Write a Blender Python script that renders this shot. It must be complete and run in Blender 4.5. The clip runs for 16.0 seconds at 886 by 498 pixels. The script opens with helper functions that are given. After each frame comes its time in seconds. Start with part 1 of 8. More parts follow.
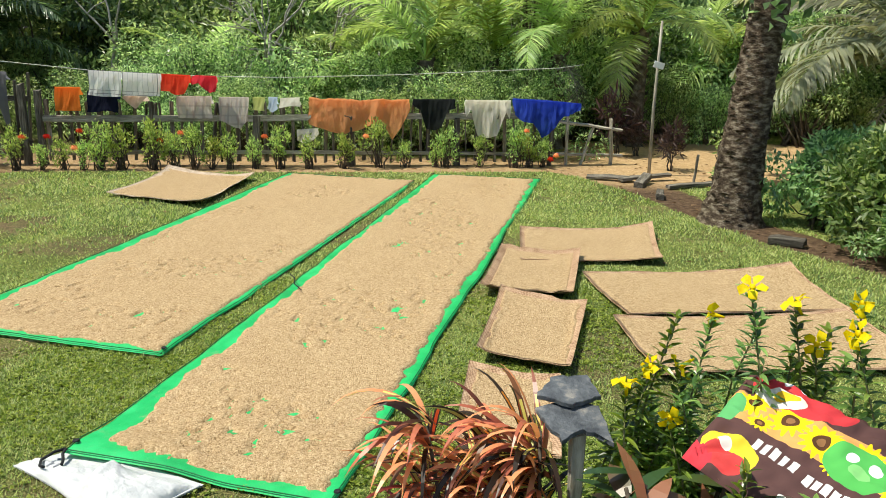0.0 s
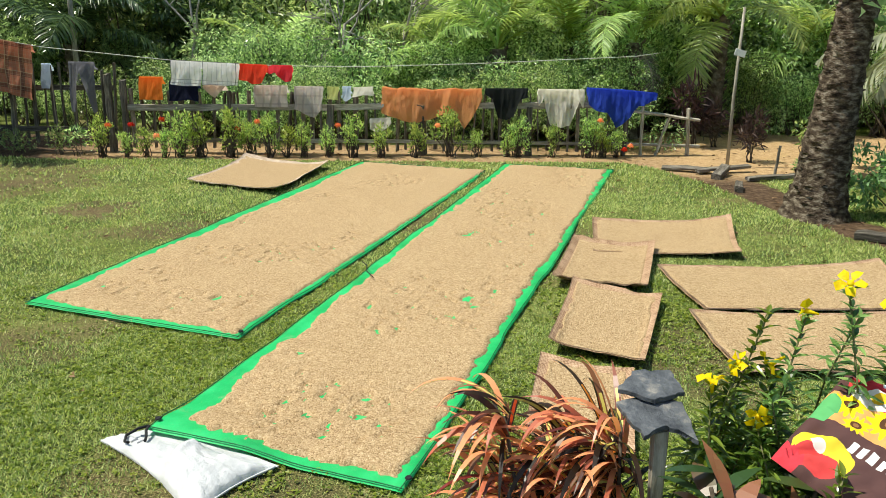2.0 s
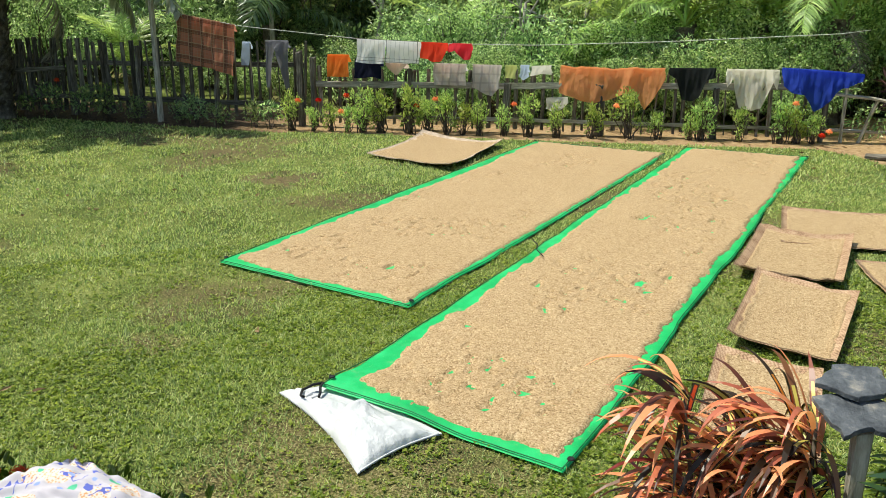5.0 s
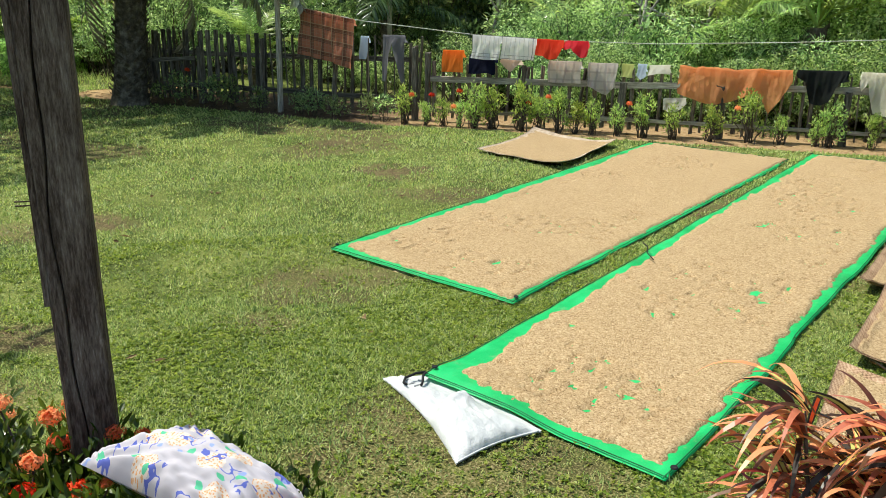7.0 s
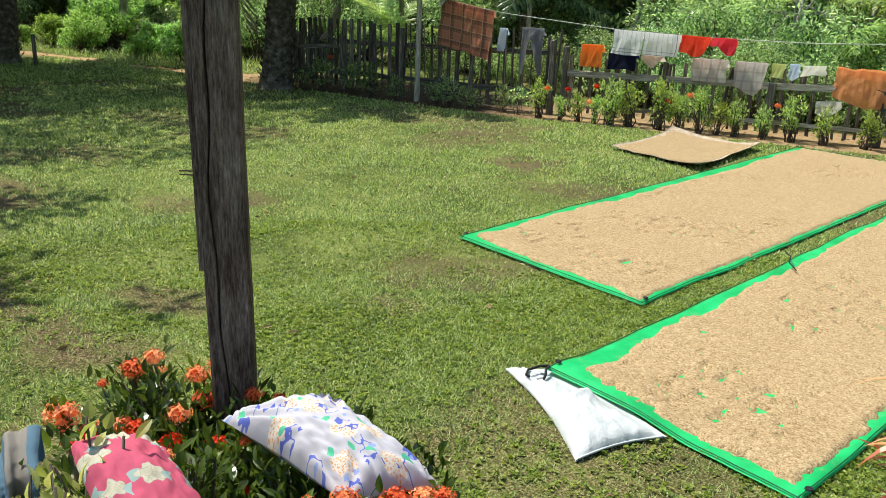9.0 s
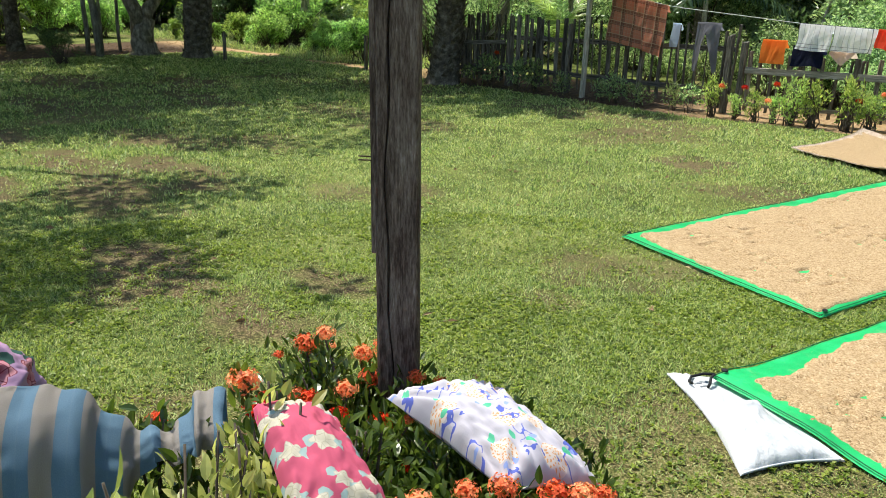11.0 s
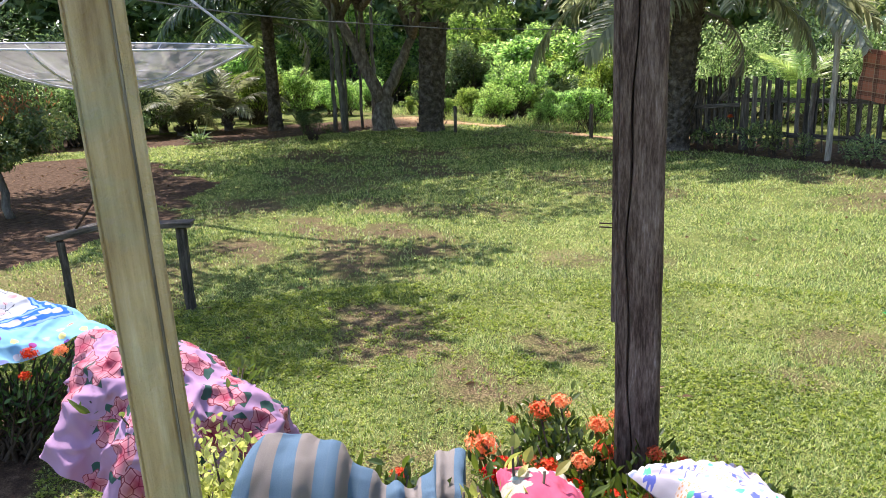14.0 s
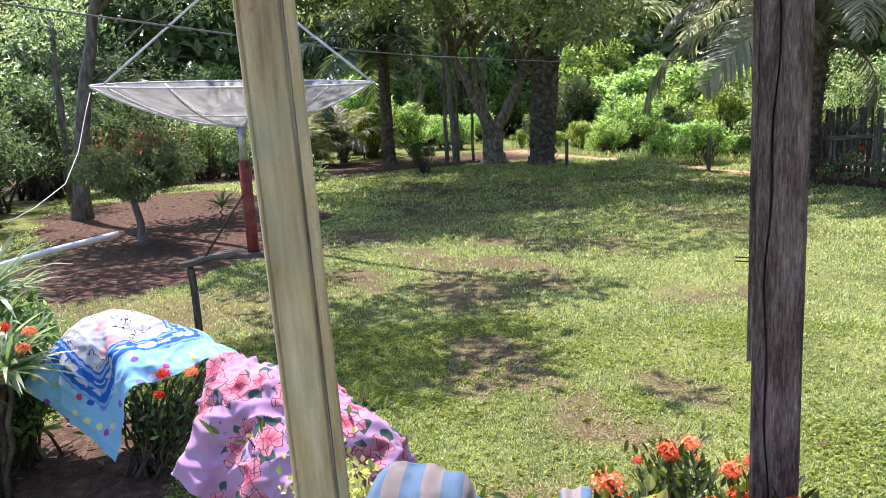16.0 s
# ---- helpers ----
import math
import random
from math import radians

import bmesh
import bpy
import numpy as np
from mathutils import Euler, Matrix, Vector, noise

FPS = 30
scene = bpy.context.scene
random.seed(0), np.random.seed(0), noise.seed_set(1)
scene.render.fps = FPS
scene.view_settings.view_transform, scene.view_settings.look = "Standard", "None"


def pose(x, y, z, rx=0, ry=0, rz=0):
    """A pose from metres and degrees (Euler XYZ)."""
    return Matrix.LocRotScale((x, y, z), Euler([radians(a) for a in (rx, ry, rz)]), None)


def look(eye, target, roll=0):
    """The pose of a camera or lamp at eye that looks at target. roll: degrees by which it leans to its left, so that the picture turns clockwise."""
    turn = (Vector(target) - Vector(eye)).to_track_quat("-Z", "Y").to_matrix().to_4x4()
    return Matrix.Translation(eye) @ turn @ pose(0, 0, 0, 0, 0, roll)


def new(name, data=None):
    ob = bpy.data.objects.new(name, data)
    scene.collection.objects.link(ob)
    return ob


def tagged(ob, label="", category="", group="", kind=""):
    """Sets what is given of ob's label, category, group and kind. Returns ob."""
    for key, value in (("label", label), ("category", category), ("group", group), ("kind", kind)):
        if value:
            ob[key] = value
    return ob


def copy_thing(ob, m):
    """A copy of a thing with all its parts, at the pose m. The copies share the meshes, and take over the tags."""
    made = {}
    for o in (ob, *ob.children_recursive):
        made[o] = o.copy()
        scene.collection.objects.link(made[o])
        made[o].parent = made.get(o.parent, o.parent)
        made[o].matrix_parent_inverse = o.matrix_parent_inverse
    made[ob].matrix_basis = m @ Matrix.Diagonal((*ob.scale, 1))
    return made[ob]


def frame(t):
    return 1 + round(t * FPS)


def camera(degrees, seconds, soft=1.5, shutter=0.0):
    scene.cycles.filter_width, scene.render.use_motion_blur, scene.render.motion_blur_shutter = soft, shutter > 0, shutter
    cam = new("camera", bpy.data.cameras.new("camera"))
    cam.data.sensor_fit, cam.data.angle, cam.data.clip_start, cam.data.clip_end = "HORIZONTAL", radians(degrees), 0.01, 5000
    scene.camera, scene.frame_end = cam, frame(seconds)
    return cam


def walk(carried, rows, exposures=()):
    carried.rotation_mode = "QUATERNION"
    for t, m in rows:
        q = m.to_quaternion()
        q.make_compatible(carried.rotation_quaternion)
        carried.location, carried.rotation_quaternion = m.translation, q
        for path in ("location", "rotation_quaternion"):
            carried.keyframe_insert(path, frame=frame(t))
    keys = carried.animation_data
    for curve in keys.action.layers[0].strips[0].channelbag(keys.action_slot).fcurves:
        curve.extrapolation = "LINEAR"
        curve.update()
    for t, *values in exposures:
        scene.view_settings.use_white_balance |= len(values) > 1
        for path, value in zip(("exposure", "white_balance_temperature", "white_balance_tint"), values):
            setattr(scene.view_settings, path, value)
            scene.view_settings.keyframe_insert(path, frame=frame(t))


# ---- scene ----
cam = camera(58.6, 16.0, 0.5)
PATH = [
    (0, (0.125, 0.054, 2.433), (0.124, 1.987, 1.921), 1.2),
    (0.5, (0.125, 0.054, 2.432), (0.093, 1.986, 1.917), 1.3),
    (1, (0.116, 0.055, 2.428), (0.049, 1.986, 1.91), 1.3),
    (1.5, (0.106, 0.053, 2.43), (-0.01, 1.98, 1.906), 1.1),
    (2, (0.088, 0.068, 2.425), (-0.084, 1.987, 1.885), 0.8),
    (2.5, (0.072, 0.074, 2.418), (-0.157, 1.981, 1.862), 0.6),
    (3, (0.053, 0.072, 2.421), (-0.234, 1.968, 1.853), 0.4),
    (3.5, (0.043, 0.087, 2.408), (-0.321, 1.969, 1.835), 0.1),
    (4, (0.058, 0.103, 2.391), (-0.393, 1.965, 1.818), 0.1),
    (6.5, (0.034, 0.092, 2.353), (-0.717, 1.845, 1.751), 0.6),
    (7, (0.029, 0.081, 2.351), (-0.796, 1.803, 1.756), 0.8),
    (7.5, (0.023, 0.062, 2.349), (-0.877, 1.749, 1.761), 1.0),
    (8, (0.014, 0.054, 2.343), (-0.95, 1.704, 1.753), 1.3),
    (8.5, (-0.003, 0.052, 2.335), (-1.027, 1.661, 1.732), 1.6),
    (11, (-0.051, 0.012, 2.299), (-1.43, 1.315, 1.667), 1.0),
    (11.5, (-0.069, 0.005, 2.297), (-1.524, 1.228, 1.676), 0.5),
    (12, (-0.065, -0.017, 2.31), (-1.595, 1.124, 1.712), -0.2),
    (12.5, (-0.077, -0.028, 2.314), (-1.667, 1.044, 1.747), -0.9),
    (13, (-0.088, -0.031, 2.306), (-1.731, 0.978, 1.777), -1.4),
    (13.5, (-0.087, -0.044, 2.306), (-1.779, 0.901, 1.812), -1.9),
    (14, (-0.094, -0.053, 2.3), (-1.827, 0.83, 1.837), -2.3),
    (14.5, (-0.104, -0.071, 2.294), (-1.875, 0.75, 1.861), -2.7),
    (15, (-0.116, -0.092, 2.294), (-1.919, 0.67, 1.885), -3.0),
    (15.5, (-0.13, -0.1, 2.291), (-1.962, 0.603, 1.901), -3.2),
    (16, (-0.138, -0.11, 2.29), (-1.994, 0.536, 1.921), -3.0),
]
walk(cam, [(t, look(eye, target, roll)) for t, eye, target, roll in PATH],
     [(0.0, 0.46, 6850, 3), (4.0, 0.46, 6800, 2), (8.0, 0.5, 6650, 1), (11.0, 0.7, 6540, 5), (13.0, 0.97, 6450, 15), (16.0, 1.33, 6100, 31)])

# ---- sky and sun ----
SUN_DIR = Vector((-0.675, -0.05, 1.35)).normalized()      # towards the sun
world = bpy.data.worlds.new("sky")
scene.world = world
world.use_nodes = True
wn = world.node_tree
sky = wn.nodes.new("ShaderNodeTexSky")
sky.sky_type, sky.sun_disc = "NISHITA", False
sky.sun_elevation = math.asin(SUN_DIR.z)
sky.sun_rotation = math.atan2(SUN_DIR.x, SUN_DIR.y)
wn.links.new(sky.outputs[0], wn.nodes["Background"].inputs[0])
wn.nodes["Background"].inputs[1].default_value = 0.135
sun = new("sun", bpy.data.lights.new("sun", "SUN"))
sun.data.energy, sun.data.angle, sun.data.color = 4.1, radians(0.53), (1.0, 0.95, 0.86)
sun.matrix_world = look(SUN_DIR * 60, (0, 0, 0))

# ---- numbers ----
rng = np.random.default_rng(7)


def lattice(ix, iy, seed):
    h = np.sin(ix * 127.1 + iy * 311.7 + seed * 74.7) * 43758.5453
    return h - np.floor(h)


def vnoise(x, y, seed=0):
    """Smooth value noise, 0 to 1."""
    x, y = np.asarray(x, float), np.asarray(y, float)
    ix, iy = np.floor(x), np.floor(y)
    fx, fy = x - ix, y - iy
    fx, fy = fx * fx * (3 - 2 * fx), fy * fy * (3 - 2 * fy)
    a, b = lattice(ix, iy, seed), lattice(ix + 1, iy, seed)
    c, d = lattice(ix, iy + 1, seed), lattice(ix + 1, iy + 1, seed)
    return a + (b - a) * fx + (c - a) * fy + (a - b - c + d) * fx * fy


def fbm(x, y, seed=0, octaves=4):
    total, amp, size = 0.0, 0.5, 1.0
    for k in range(octaves):
        total = total + amp * vnoise(np.asarray(x) * size, np.asarray(y) * size, seed + 13 * k)
        amp, size = amp * 0.5, size * 2.03
    return total / (1 - 0.5 ** octaves)


def unit(v):
    return v / np.maximum(np.linalg.norm(v, axis=-1, keepdims=True), 1e-9)


def smooth01(a, b, x):
    t = np.clip((np.asarray(x, float) - a) / (b - a), 0, 1)
    return t * t * (3 - 2 * t)


# ---- meshes ----
def mesh_data(name, verts, faces, mats=(), smooth=False, uv=None, idx=None):
    verts, faces = np.asarray(verts, np.float32), np.asarray(faces, np.int32)
    me = bpy.data.meshes.new(name)
    n, k = faces.shape
    me.vertices.add(len(verts))
    me.vertices.foreach_set("co", verts.ravel())
    me.loops.add(n * k)
    me.loops.foreach_set("vertex_index", faces.ravel())
    me.polygons.add(n)
    me.polygons.foreach_set("loop_start", np.arange(n, dtype=np.int32) * k)
    me.polygons.foreach_set("use_smooth", np.full(n, smooth))
    for m in mats if isinstance(mats, (list, tuple)) else [mats]:
        me.materials.append(m)
    if idx is not None:
        me.polygons.foreach_set("material_index", np.asarray(idx, np.int32))
    if uv is not None:
        layer = me.uv_layers.new(name="UVMap")
        layer.data.foreach_set("uv", np.asarray(uv, np.float32)[faces.ravel()].ravel())
    me.update(calc_edges=True)
    me.validate()
    return me


def put(name, me, parent=None, m=None, label=""):
    ob = new(name, me)
    if parent is not None:
        ob.parent = parent
    if m is not None:
        ob.matrix_basis = m
    return tagged(ob, label)


def part(name, bm, material, parent=None, label="", smooth=False, m=None):
    me = bpy.data.meshes.new(name)
    for f in bm.faces:
        f.smooth = smooth
    bm.to_mesh(me)
    bm.free()
    me.materials.append(material)
    return put(name, me, parent, m, label)


def thing(name, m, label, category, group="", kind=""):
    ob = new(name)
    ob.empty_display_size = 0.1
    ob.matrix_basis = m
    return tagged(ob, label, category, group, kind)


def grid_faces(nu, nv):
    a = (np.arange(nu - 1)[:, None] * nv + np.arange(nv - 1)[None]).ravel()
    return np.stack([a, a + nv, a + nv + 1, a + 1], 1)


def join(chunks):
    """Chunks of (verts, tris) as one."""
    vs, fs, at = [], [], 0
    for v, f in chunks:
        vs.append(v)
        fs.append(np.asarray(f) + at)
        at += len(v)
    return np.concatenate(vs), np.concatenate(fs)


def leaf_tris(P, D, L, W, up=None, fold=0.18, droop=0.1):
    """Folded leaves: base P, way D, length L, width W. Four points and two triangles each."""
    P, D = np.asarray(P, float), unit(np.asarray(D, float))
    n = len(P)
    L, W = np.broadcast_to(L, n)[:, None], np.broadcast_to(W, n)[:, None]
    if up is None:
        up = np.array([0, 0, 1.0]) + rng.normal(0, 0.45, (n, 3))
    side = unit(np.cross(D, up))
    nor = np.cross(side, D)
    mid = P + D * L * 0.45 + nor * W * fold
    v = np.stack([P, mid - side * W / 2, P + D * L - nor * L * droop, mid + side * W / 2], 1).reshape(-1, 3)
    b = np.arange(n)[:, None] * 4
    f = np.stack([b + [0, 2, 1], b + [0, 3, 2]], 1).reshape(-1, 3)
    return v, f


def leaf_fine(P, D, L, W, up=None, fold=0.14, droop=0.2):
    """Leaves with a rounded outline and a folded midrib, for plants close to the eye. Eleven points and twelve triangles each."""
    P, D = np.asarray(P, float), unit(np.asarray(D, float))
    n = len(P)
    L, W = np.broadcast_to(L, n)[:, None], np.broadcast_to(W, n)[:, None]
    if up is None:
        up = np.array([0, 0, 1.0]) + rng.normal(0, 0.45, (n, 3))
    side = unit(np.cross(D, up))
    nor = np.cross(side, D)
    rows = [P]
    for t, w in ((0.22, 0.72), (0.5, 1.0), (0.78, 0.62)):
        c = P + D * L * t - nor * L * droop * t * t
        rows += [c - side * W * w / 2 + nor * W * fold * w, c, c + side * W * w / 2 + nor * W * fold * w]
    rows.append(P + D * L - nor * L * droop)
    v = np.stack(rows, 1).reshape(-1, 3)
    f = [[0, 2, 1], [0, 3, 2], [7, 8, 10], [8, 9, 10]]
    for k in (1, 4):
        f += [[k, k + 1, k + 4], [k, k + 4, k + 3], [k + 1, k + 2, k + 5], [k + 1, k + 5, k + 4]]
    f = (np.arange(n)[:, None, None] * 11 + np.array(f)[None]).reshape(-1, 3)
    return v, f


def strap_tris(P, D, L, W, droop=0.5, seg=4, up=None):
    """Long arching leaves of seg lengths each, pointed."""
    P, D = np.asarray(P, float), unit(np.asarray(D, float))
    n = len(P)
    L, W = np.broadcast_to(L, n).astype(float), np.broadcast_to(W, n).astype(float)
    droop = np.broadcast_to(droop, n).astype(float)
    side = unit(np.cross(D, np.array([0, 0, 1.0]) + rng.normal(0, 0.25, (n, 3)) if up is None else up))
    rows, pos, way = [], P.copy(), D.copy()
    for k in range(seg + 1):
        t = k / seg
        w = W * (np.sin(math.pi * (0.18 + 0.82 * t)) ** 0.8 if k < seg else 0.03)
        rows.append(np.stack([pos - side * w[:, None] / 2, pos + side * w[:, None] / 2], 1))
        way = unit(way + np.array([0, 0, -1.0]) * (droop * 2.0 / seg)[:, None] * (0.4 + t))
        pos = pos + way * (L / seg)[:, None]
    v = np.stack(rows, 1).reshape(-1, 3)
    per = 2 * (seg + 1)
    f = []
    for k in range(seg):
        f += [[2 * k, 2 * k + 1, 2 * k + 3], [2 * k, 2 * k + 3, 2 * k + 2]]
    f = (np.arange(n)[:, None, None] * per + np.array(f)[None]).reshape(-1, 3)
    return v, f


def tube_tris(points, radii, sides=6):
    pts, radii = np.asarray(points, float), np.broadcast_to(radii, len(points)).astype(float)
    tang = unit(np.gradient(pts, axis=0))
    ref = np.array([0.31, 0.2, 0.93]) if abs(tang[0][2]) < 0.8 else np.array([1.0, 0.1, 0.0])
    a = unit(np.cross(tang, ref))
    b = np.cross(tang, a)
    ang = np.arange(sides) * 2 * math.pi / sides
    v = pts[:, None] + radii[:, None, None] * (np.cos(ang)[None, :, None] * a[:, None] + np.sin(ang)[None, :, None] * b[:, None])
    m = len(pts)
    v = np.concatenate([v.reshape(-1, 3), pts[:1], pts[-1:]])
    i, j = np.meshgrid(np.arange(m - 1), np.arange(sides), indexing="ij")
    p, q = (i * sides + j).ravel(), (i * sides + (j + 1) % sides).ravel()
    f = np.concatenate([np.stack([p, q, q + sides], 1), np.stack([p, q + sides, p + sides], 1)])
    j = np.arange(sides)
    caps = [np.stack([(j + 1) % sides, j, np.full(sides, m * sides)], 1),
            np.stack([(m - 1) * sides + j, (m - 1) * sides + (j + 1) % sides, np.full(sides, m * sides + 1)], 1)]
    return v, np.concatenate([f, *caps])


def bent(a, b, lift=0.0, n=6, wob=0.0):
    """A line from a to b that sags or rises by lift in its middle."""
    t = np.linspace(0, 1, n)[:, None]
    p = np.asarray(a, float) * (1 - t) + np.asarray(b, float) * t
    p[:, 2:] += lift * 4 * t * (1 - t)
    if wob:
        p[1:-1] += rng.normal(0, wob, (n - 2, 3))
    return p


def beam_data(name, length, w, d, material, wear=0.01, segs=6, taper=1.0, point=False):
    """A rough sawn timber along +z, its foot at the origin, with uneven edges."""
    zs = np.linspace(0, length, segs + 1)
    c = min(w, d) * 0.12
    ring = np.array([(-w / 2 + c, -d / 2), (w / 2 - c, -d / 2), (w / 2, -d / 2 + c), (w / 2, d / 2 - c),
                     (w / 2 - c, d / 2), (-w / 2 + c, d / 2), (-w / 2, d / 2 - c), (-w / 2, -d / 2 + c)])
    v = []
    for k, z in enumerate(zs):
        s = 1 + (taper - 1) * z / length
        r = ring * s + rng.normal(0, wear, 2) * 0.5 + rng.normal(0, wear * 0.35, (8, 2))
        zz = np.full(8, z)
        if k == segs:
            zz = zz + rng.uniform(-1, 0.4, 8) * wear * 3
            if point:
                zz = zz + (0.35 - np.abs(ring[:, 0]) / w) * w * 1.1
        v.append(np.column_stack([r, zz]))
    v = np.concatenate([*v, [(0, 0, 0)], [v[-1].mean(0)]])
    f, m = [], segs + 1
    for i in range(segs):
        for j in range(8):
            p, q = i * 8 + j, i * 8 + (j + 1) % 8
            f += [[p, q, q + 8], [p, q + 8, p + 8]]
    for j in range(8):
        f += [[(j + 1) % 8, j, m * 8], [segs * 8 + j, segs * 8 + (j + 1) % 8, m * 8 + 1]]
    return mesh_data(name, v, f, [material])


def stand(a, b, spin=0.0):
    """The pose that lays a +z timber from a towards b."""
    q = (Vector(b) - Vector(a)).to_track_quat("Z", "Y")
    return Matrix.Translation(a) @ q.to_matrix().to_4x4() @ Matrix.Rotation(spin, 4, "Z")


# ---- materials ----
class Nodes:
    """Short hand for a material's nodes."""

    def __init__(self, name):
        self.m = bpy.data.materials.new(name)
        self.m.use_nodes = True
        self.t = self.m.node_tree
        self.bsdf = self.t.nodes["Principled BSDF"]
        self.out = self.t.nodes["Material Output"]

    def add(self, kind, operation=None, use_clamp=False):
        n = self.t.nodes.new("ShaderNode" + kind)
        if operation:
            n.operation = operation
        if use_clamp:
            n.use_clamp = True
        return n

    def attribute(self, name):
        n = self.add("Attribute")
        n.attribute_name = name
        return n.outputs["Fac"]

    def link(self, a, b):
        self.t.links.new(a, b)

    def set(self, socket, v):
        if isinstance(v, bpy.types.NodeSocket):
            self.link(v, socket)
        else:
            socket.default_value = v

    def math(self, op, a, b=0.0, c=0.0, clamp=False):
        n = self.add("Math", operation=op, use_clamp=clamp)
        for s, v in zip(n.inputs, (a, b, c)):
            self.set(s, v)
        return n.outputs[0]

    def coord(self, kind="Object"):
        return self.add("TexCoord").outputs[kind]

    def noise(self, vec, scale, detail=4, rough=0.6):
        n = self.add("TexNoise")
        self.link(vec, n.inputs["Vector"])
        n.inputs["Scale"].default_value, n.inputs["Detail"].default_value, n.inputs["Roughness"].default_value = scale, detail, rough
        return n.outputs["Fac"]

    def ramp(self, fac, stops):
        n = self.add("ValToRGB")
        e = n.color_ramp.elements
        while len(e) < len(stops):
            e.new(0.5)
        for el, (p, c) in zip(e, stops):
            el.position, el.color = p, (*c, 1) if len(c) == 3 else c
        self.set(n.inputs[0], fac)
        return n.outputs[0]

    def mix(self, fac, a, b, blend="MIX"):
        n = self.add("Mix")
        n.data_type, n.blend_type = "RGBA", blend
        self.set(n.inputs[0], fac)
        for s, v in ((n.inputs[6], a), (n.inputs[7], b)):
            self.set(s, (*v, 1) if isinstance(v, tuple) and len(v) == 3 else v)
        return n.outputs[2]

    def vary(self, colour, fac, low, high):
        """The colour made darker or lighter by fac, 0 to 1."""
        n = self.add("HueSaturation")
        self.link(colour, n.inputs["Color"])
        self.link(self.math("MULTIPLY_ADD", fac, high - low, low), n.inputs["Value"])
        return n.outputs[0]

    def bump(self, height, strength=0.3, distance=0.01):
        n = self.add("Bump")
        n.inputs["Strength"].default_value, n.inputs["Distance"].default_value = strength, distance
        self.link(height, n.inputs["Height"])
        self.link(n.outputs[0], self.bsdf.inputs["Normal"])

    def done(self, colour, rough=0.8, spec=0.3, sheer=0.0, sheer_colour=None, coat=0.0):
        self.set(self.bsdf.inputs["Base Color"], (*colour, 1) if isinstance(colour, tuple) and len(colour) == 3 else colour)
        self.set(self.bsdf.inputs["Roughness"], rough)
        self.bsdf.inputs["Specular IOR Level"].default_value = spec
        if sheer:
            tr, mx = self.add("BsdfTranslucent"), self.add("MixShader")
            self.set(tr.inputs[0], sheer_colour if sheer_colour is not None else colour)
            mx.inputs[0].default_value = sheer
            self.link(self.bsdf.outputs[0], mx.inputs[1])
            self.link(tr.outputs[0], mx.inputs[2])
            self.link(mx.outputs[0], self.out.inputs[0])
        return self.m


def leaf_mat(name, stops, sheer=0.35, rough=0.45, spec=0.35, big=1.1, own=0.65):
    """Foliage: a tone for each leaf, and drifts of tone over the plant."""
    g = Nodes(name)
    isl = g.add("NewGeometry").outputs["Random Per Island"]
    wide = g.noise(g.coord(), big, 2)
    fac = g.math("ADD", g.math("MULTIPLY", isl, own), g.math("MULTIPLY", wide, 0.5), clamp=True)
    fac = g.math("SUBTRACT", fac, 0.08 + (own - 0.65) * 0.5, clamp=True)
    col = g.ramp(fac, stops)
    orand = g.add("ObjectInfo").outputs["Random"]
    hs = g.add("HueSaturation")
    g.link(col, hs.inputs["Color"])
    g.link(g.math("MULTIPLY_ADD", orand, 0.05, 0.475), hs.inputs["Hue"])
    g.link(g.math("MULTIPLY_ADD", orand, -0.25, 1.08), hs.inputs["Saturation"])
    g.link(g.math("MULTIPLY_ADD", orand, 0.6, 0.72), hs.inputs["Value"])
    col = hs.outputs[0]
    light = g.mix(1.0, col, (1.9, 1.9, 1.4), "MULTIPLY")
    return g.done(col, rough, spec, sheer, light)


def plain_mat(name, stops, scale=8.0, rough=0.8, spec=0.3, bump=0.3, fine=60.0, dist=0.01, stretch=(1, 1, 1), sheer=0.0, own=0.0):
    """Two scales of tone and a fine relief, from the thing's own coordinates."""
    g = Nodes(name)
    mp = g.add("Mapping")
    g.link(g.coord(), mp.inputs[0])
    mp.inputs["Scale"].default_value = stretch
    v = mp.outputs[0]
    if own:
        shift = g.add("VectorMath", operation="MULTIPLY_ADD")
        g.link(g.add("ObjectInfo").outputs["Random"], shift.inputs[0])
        shift.inputs[1].default_value = (37, 51, 23)
        g.link(v, shift.inputs[2])
        v = shift.outputs[0]
    a, b = g.noise(v, scale, 5), g.noise(v, fine, 4)
    fac = g.math("ADD", g.math("MULTIPLY", a, 0.75), g.math("MULTIPLY", b, 0.25))
    col = g.ramp(fac, stops)
    if own:
        col = g.vary(col, g.add("ObjectInfo").outputs["Random"], 1 - own, 1 + own)
    g.bump(b, bump, dist)
    return g.done(col, rough, spec, sheer)


def three(dark, mid, light, a=0.32, b=0.5, c=0.68):
    return [(a, dark), (b, mid), (c, light)]

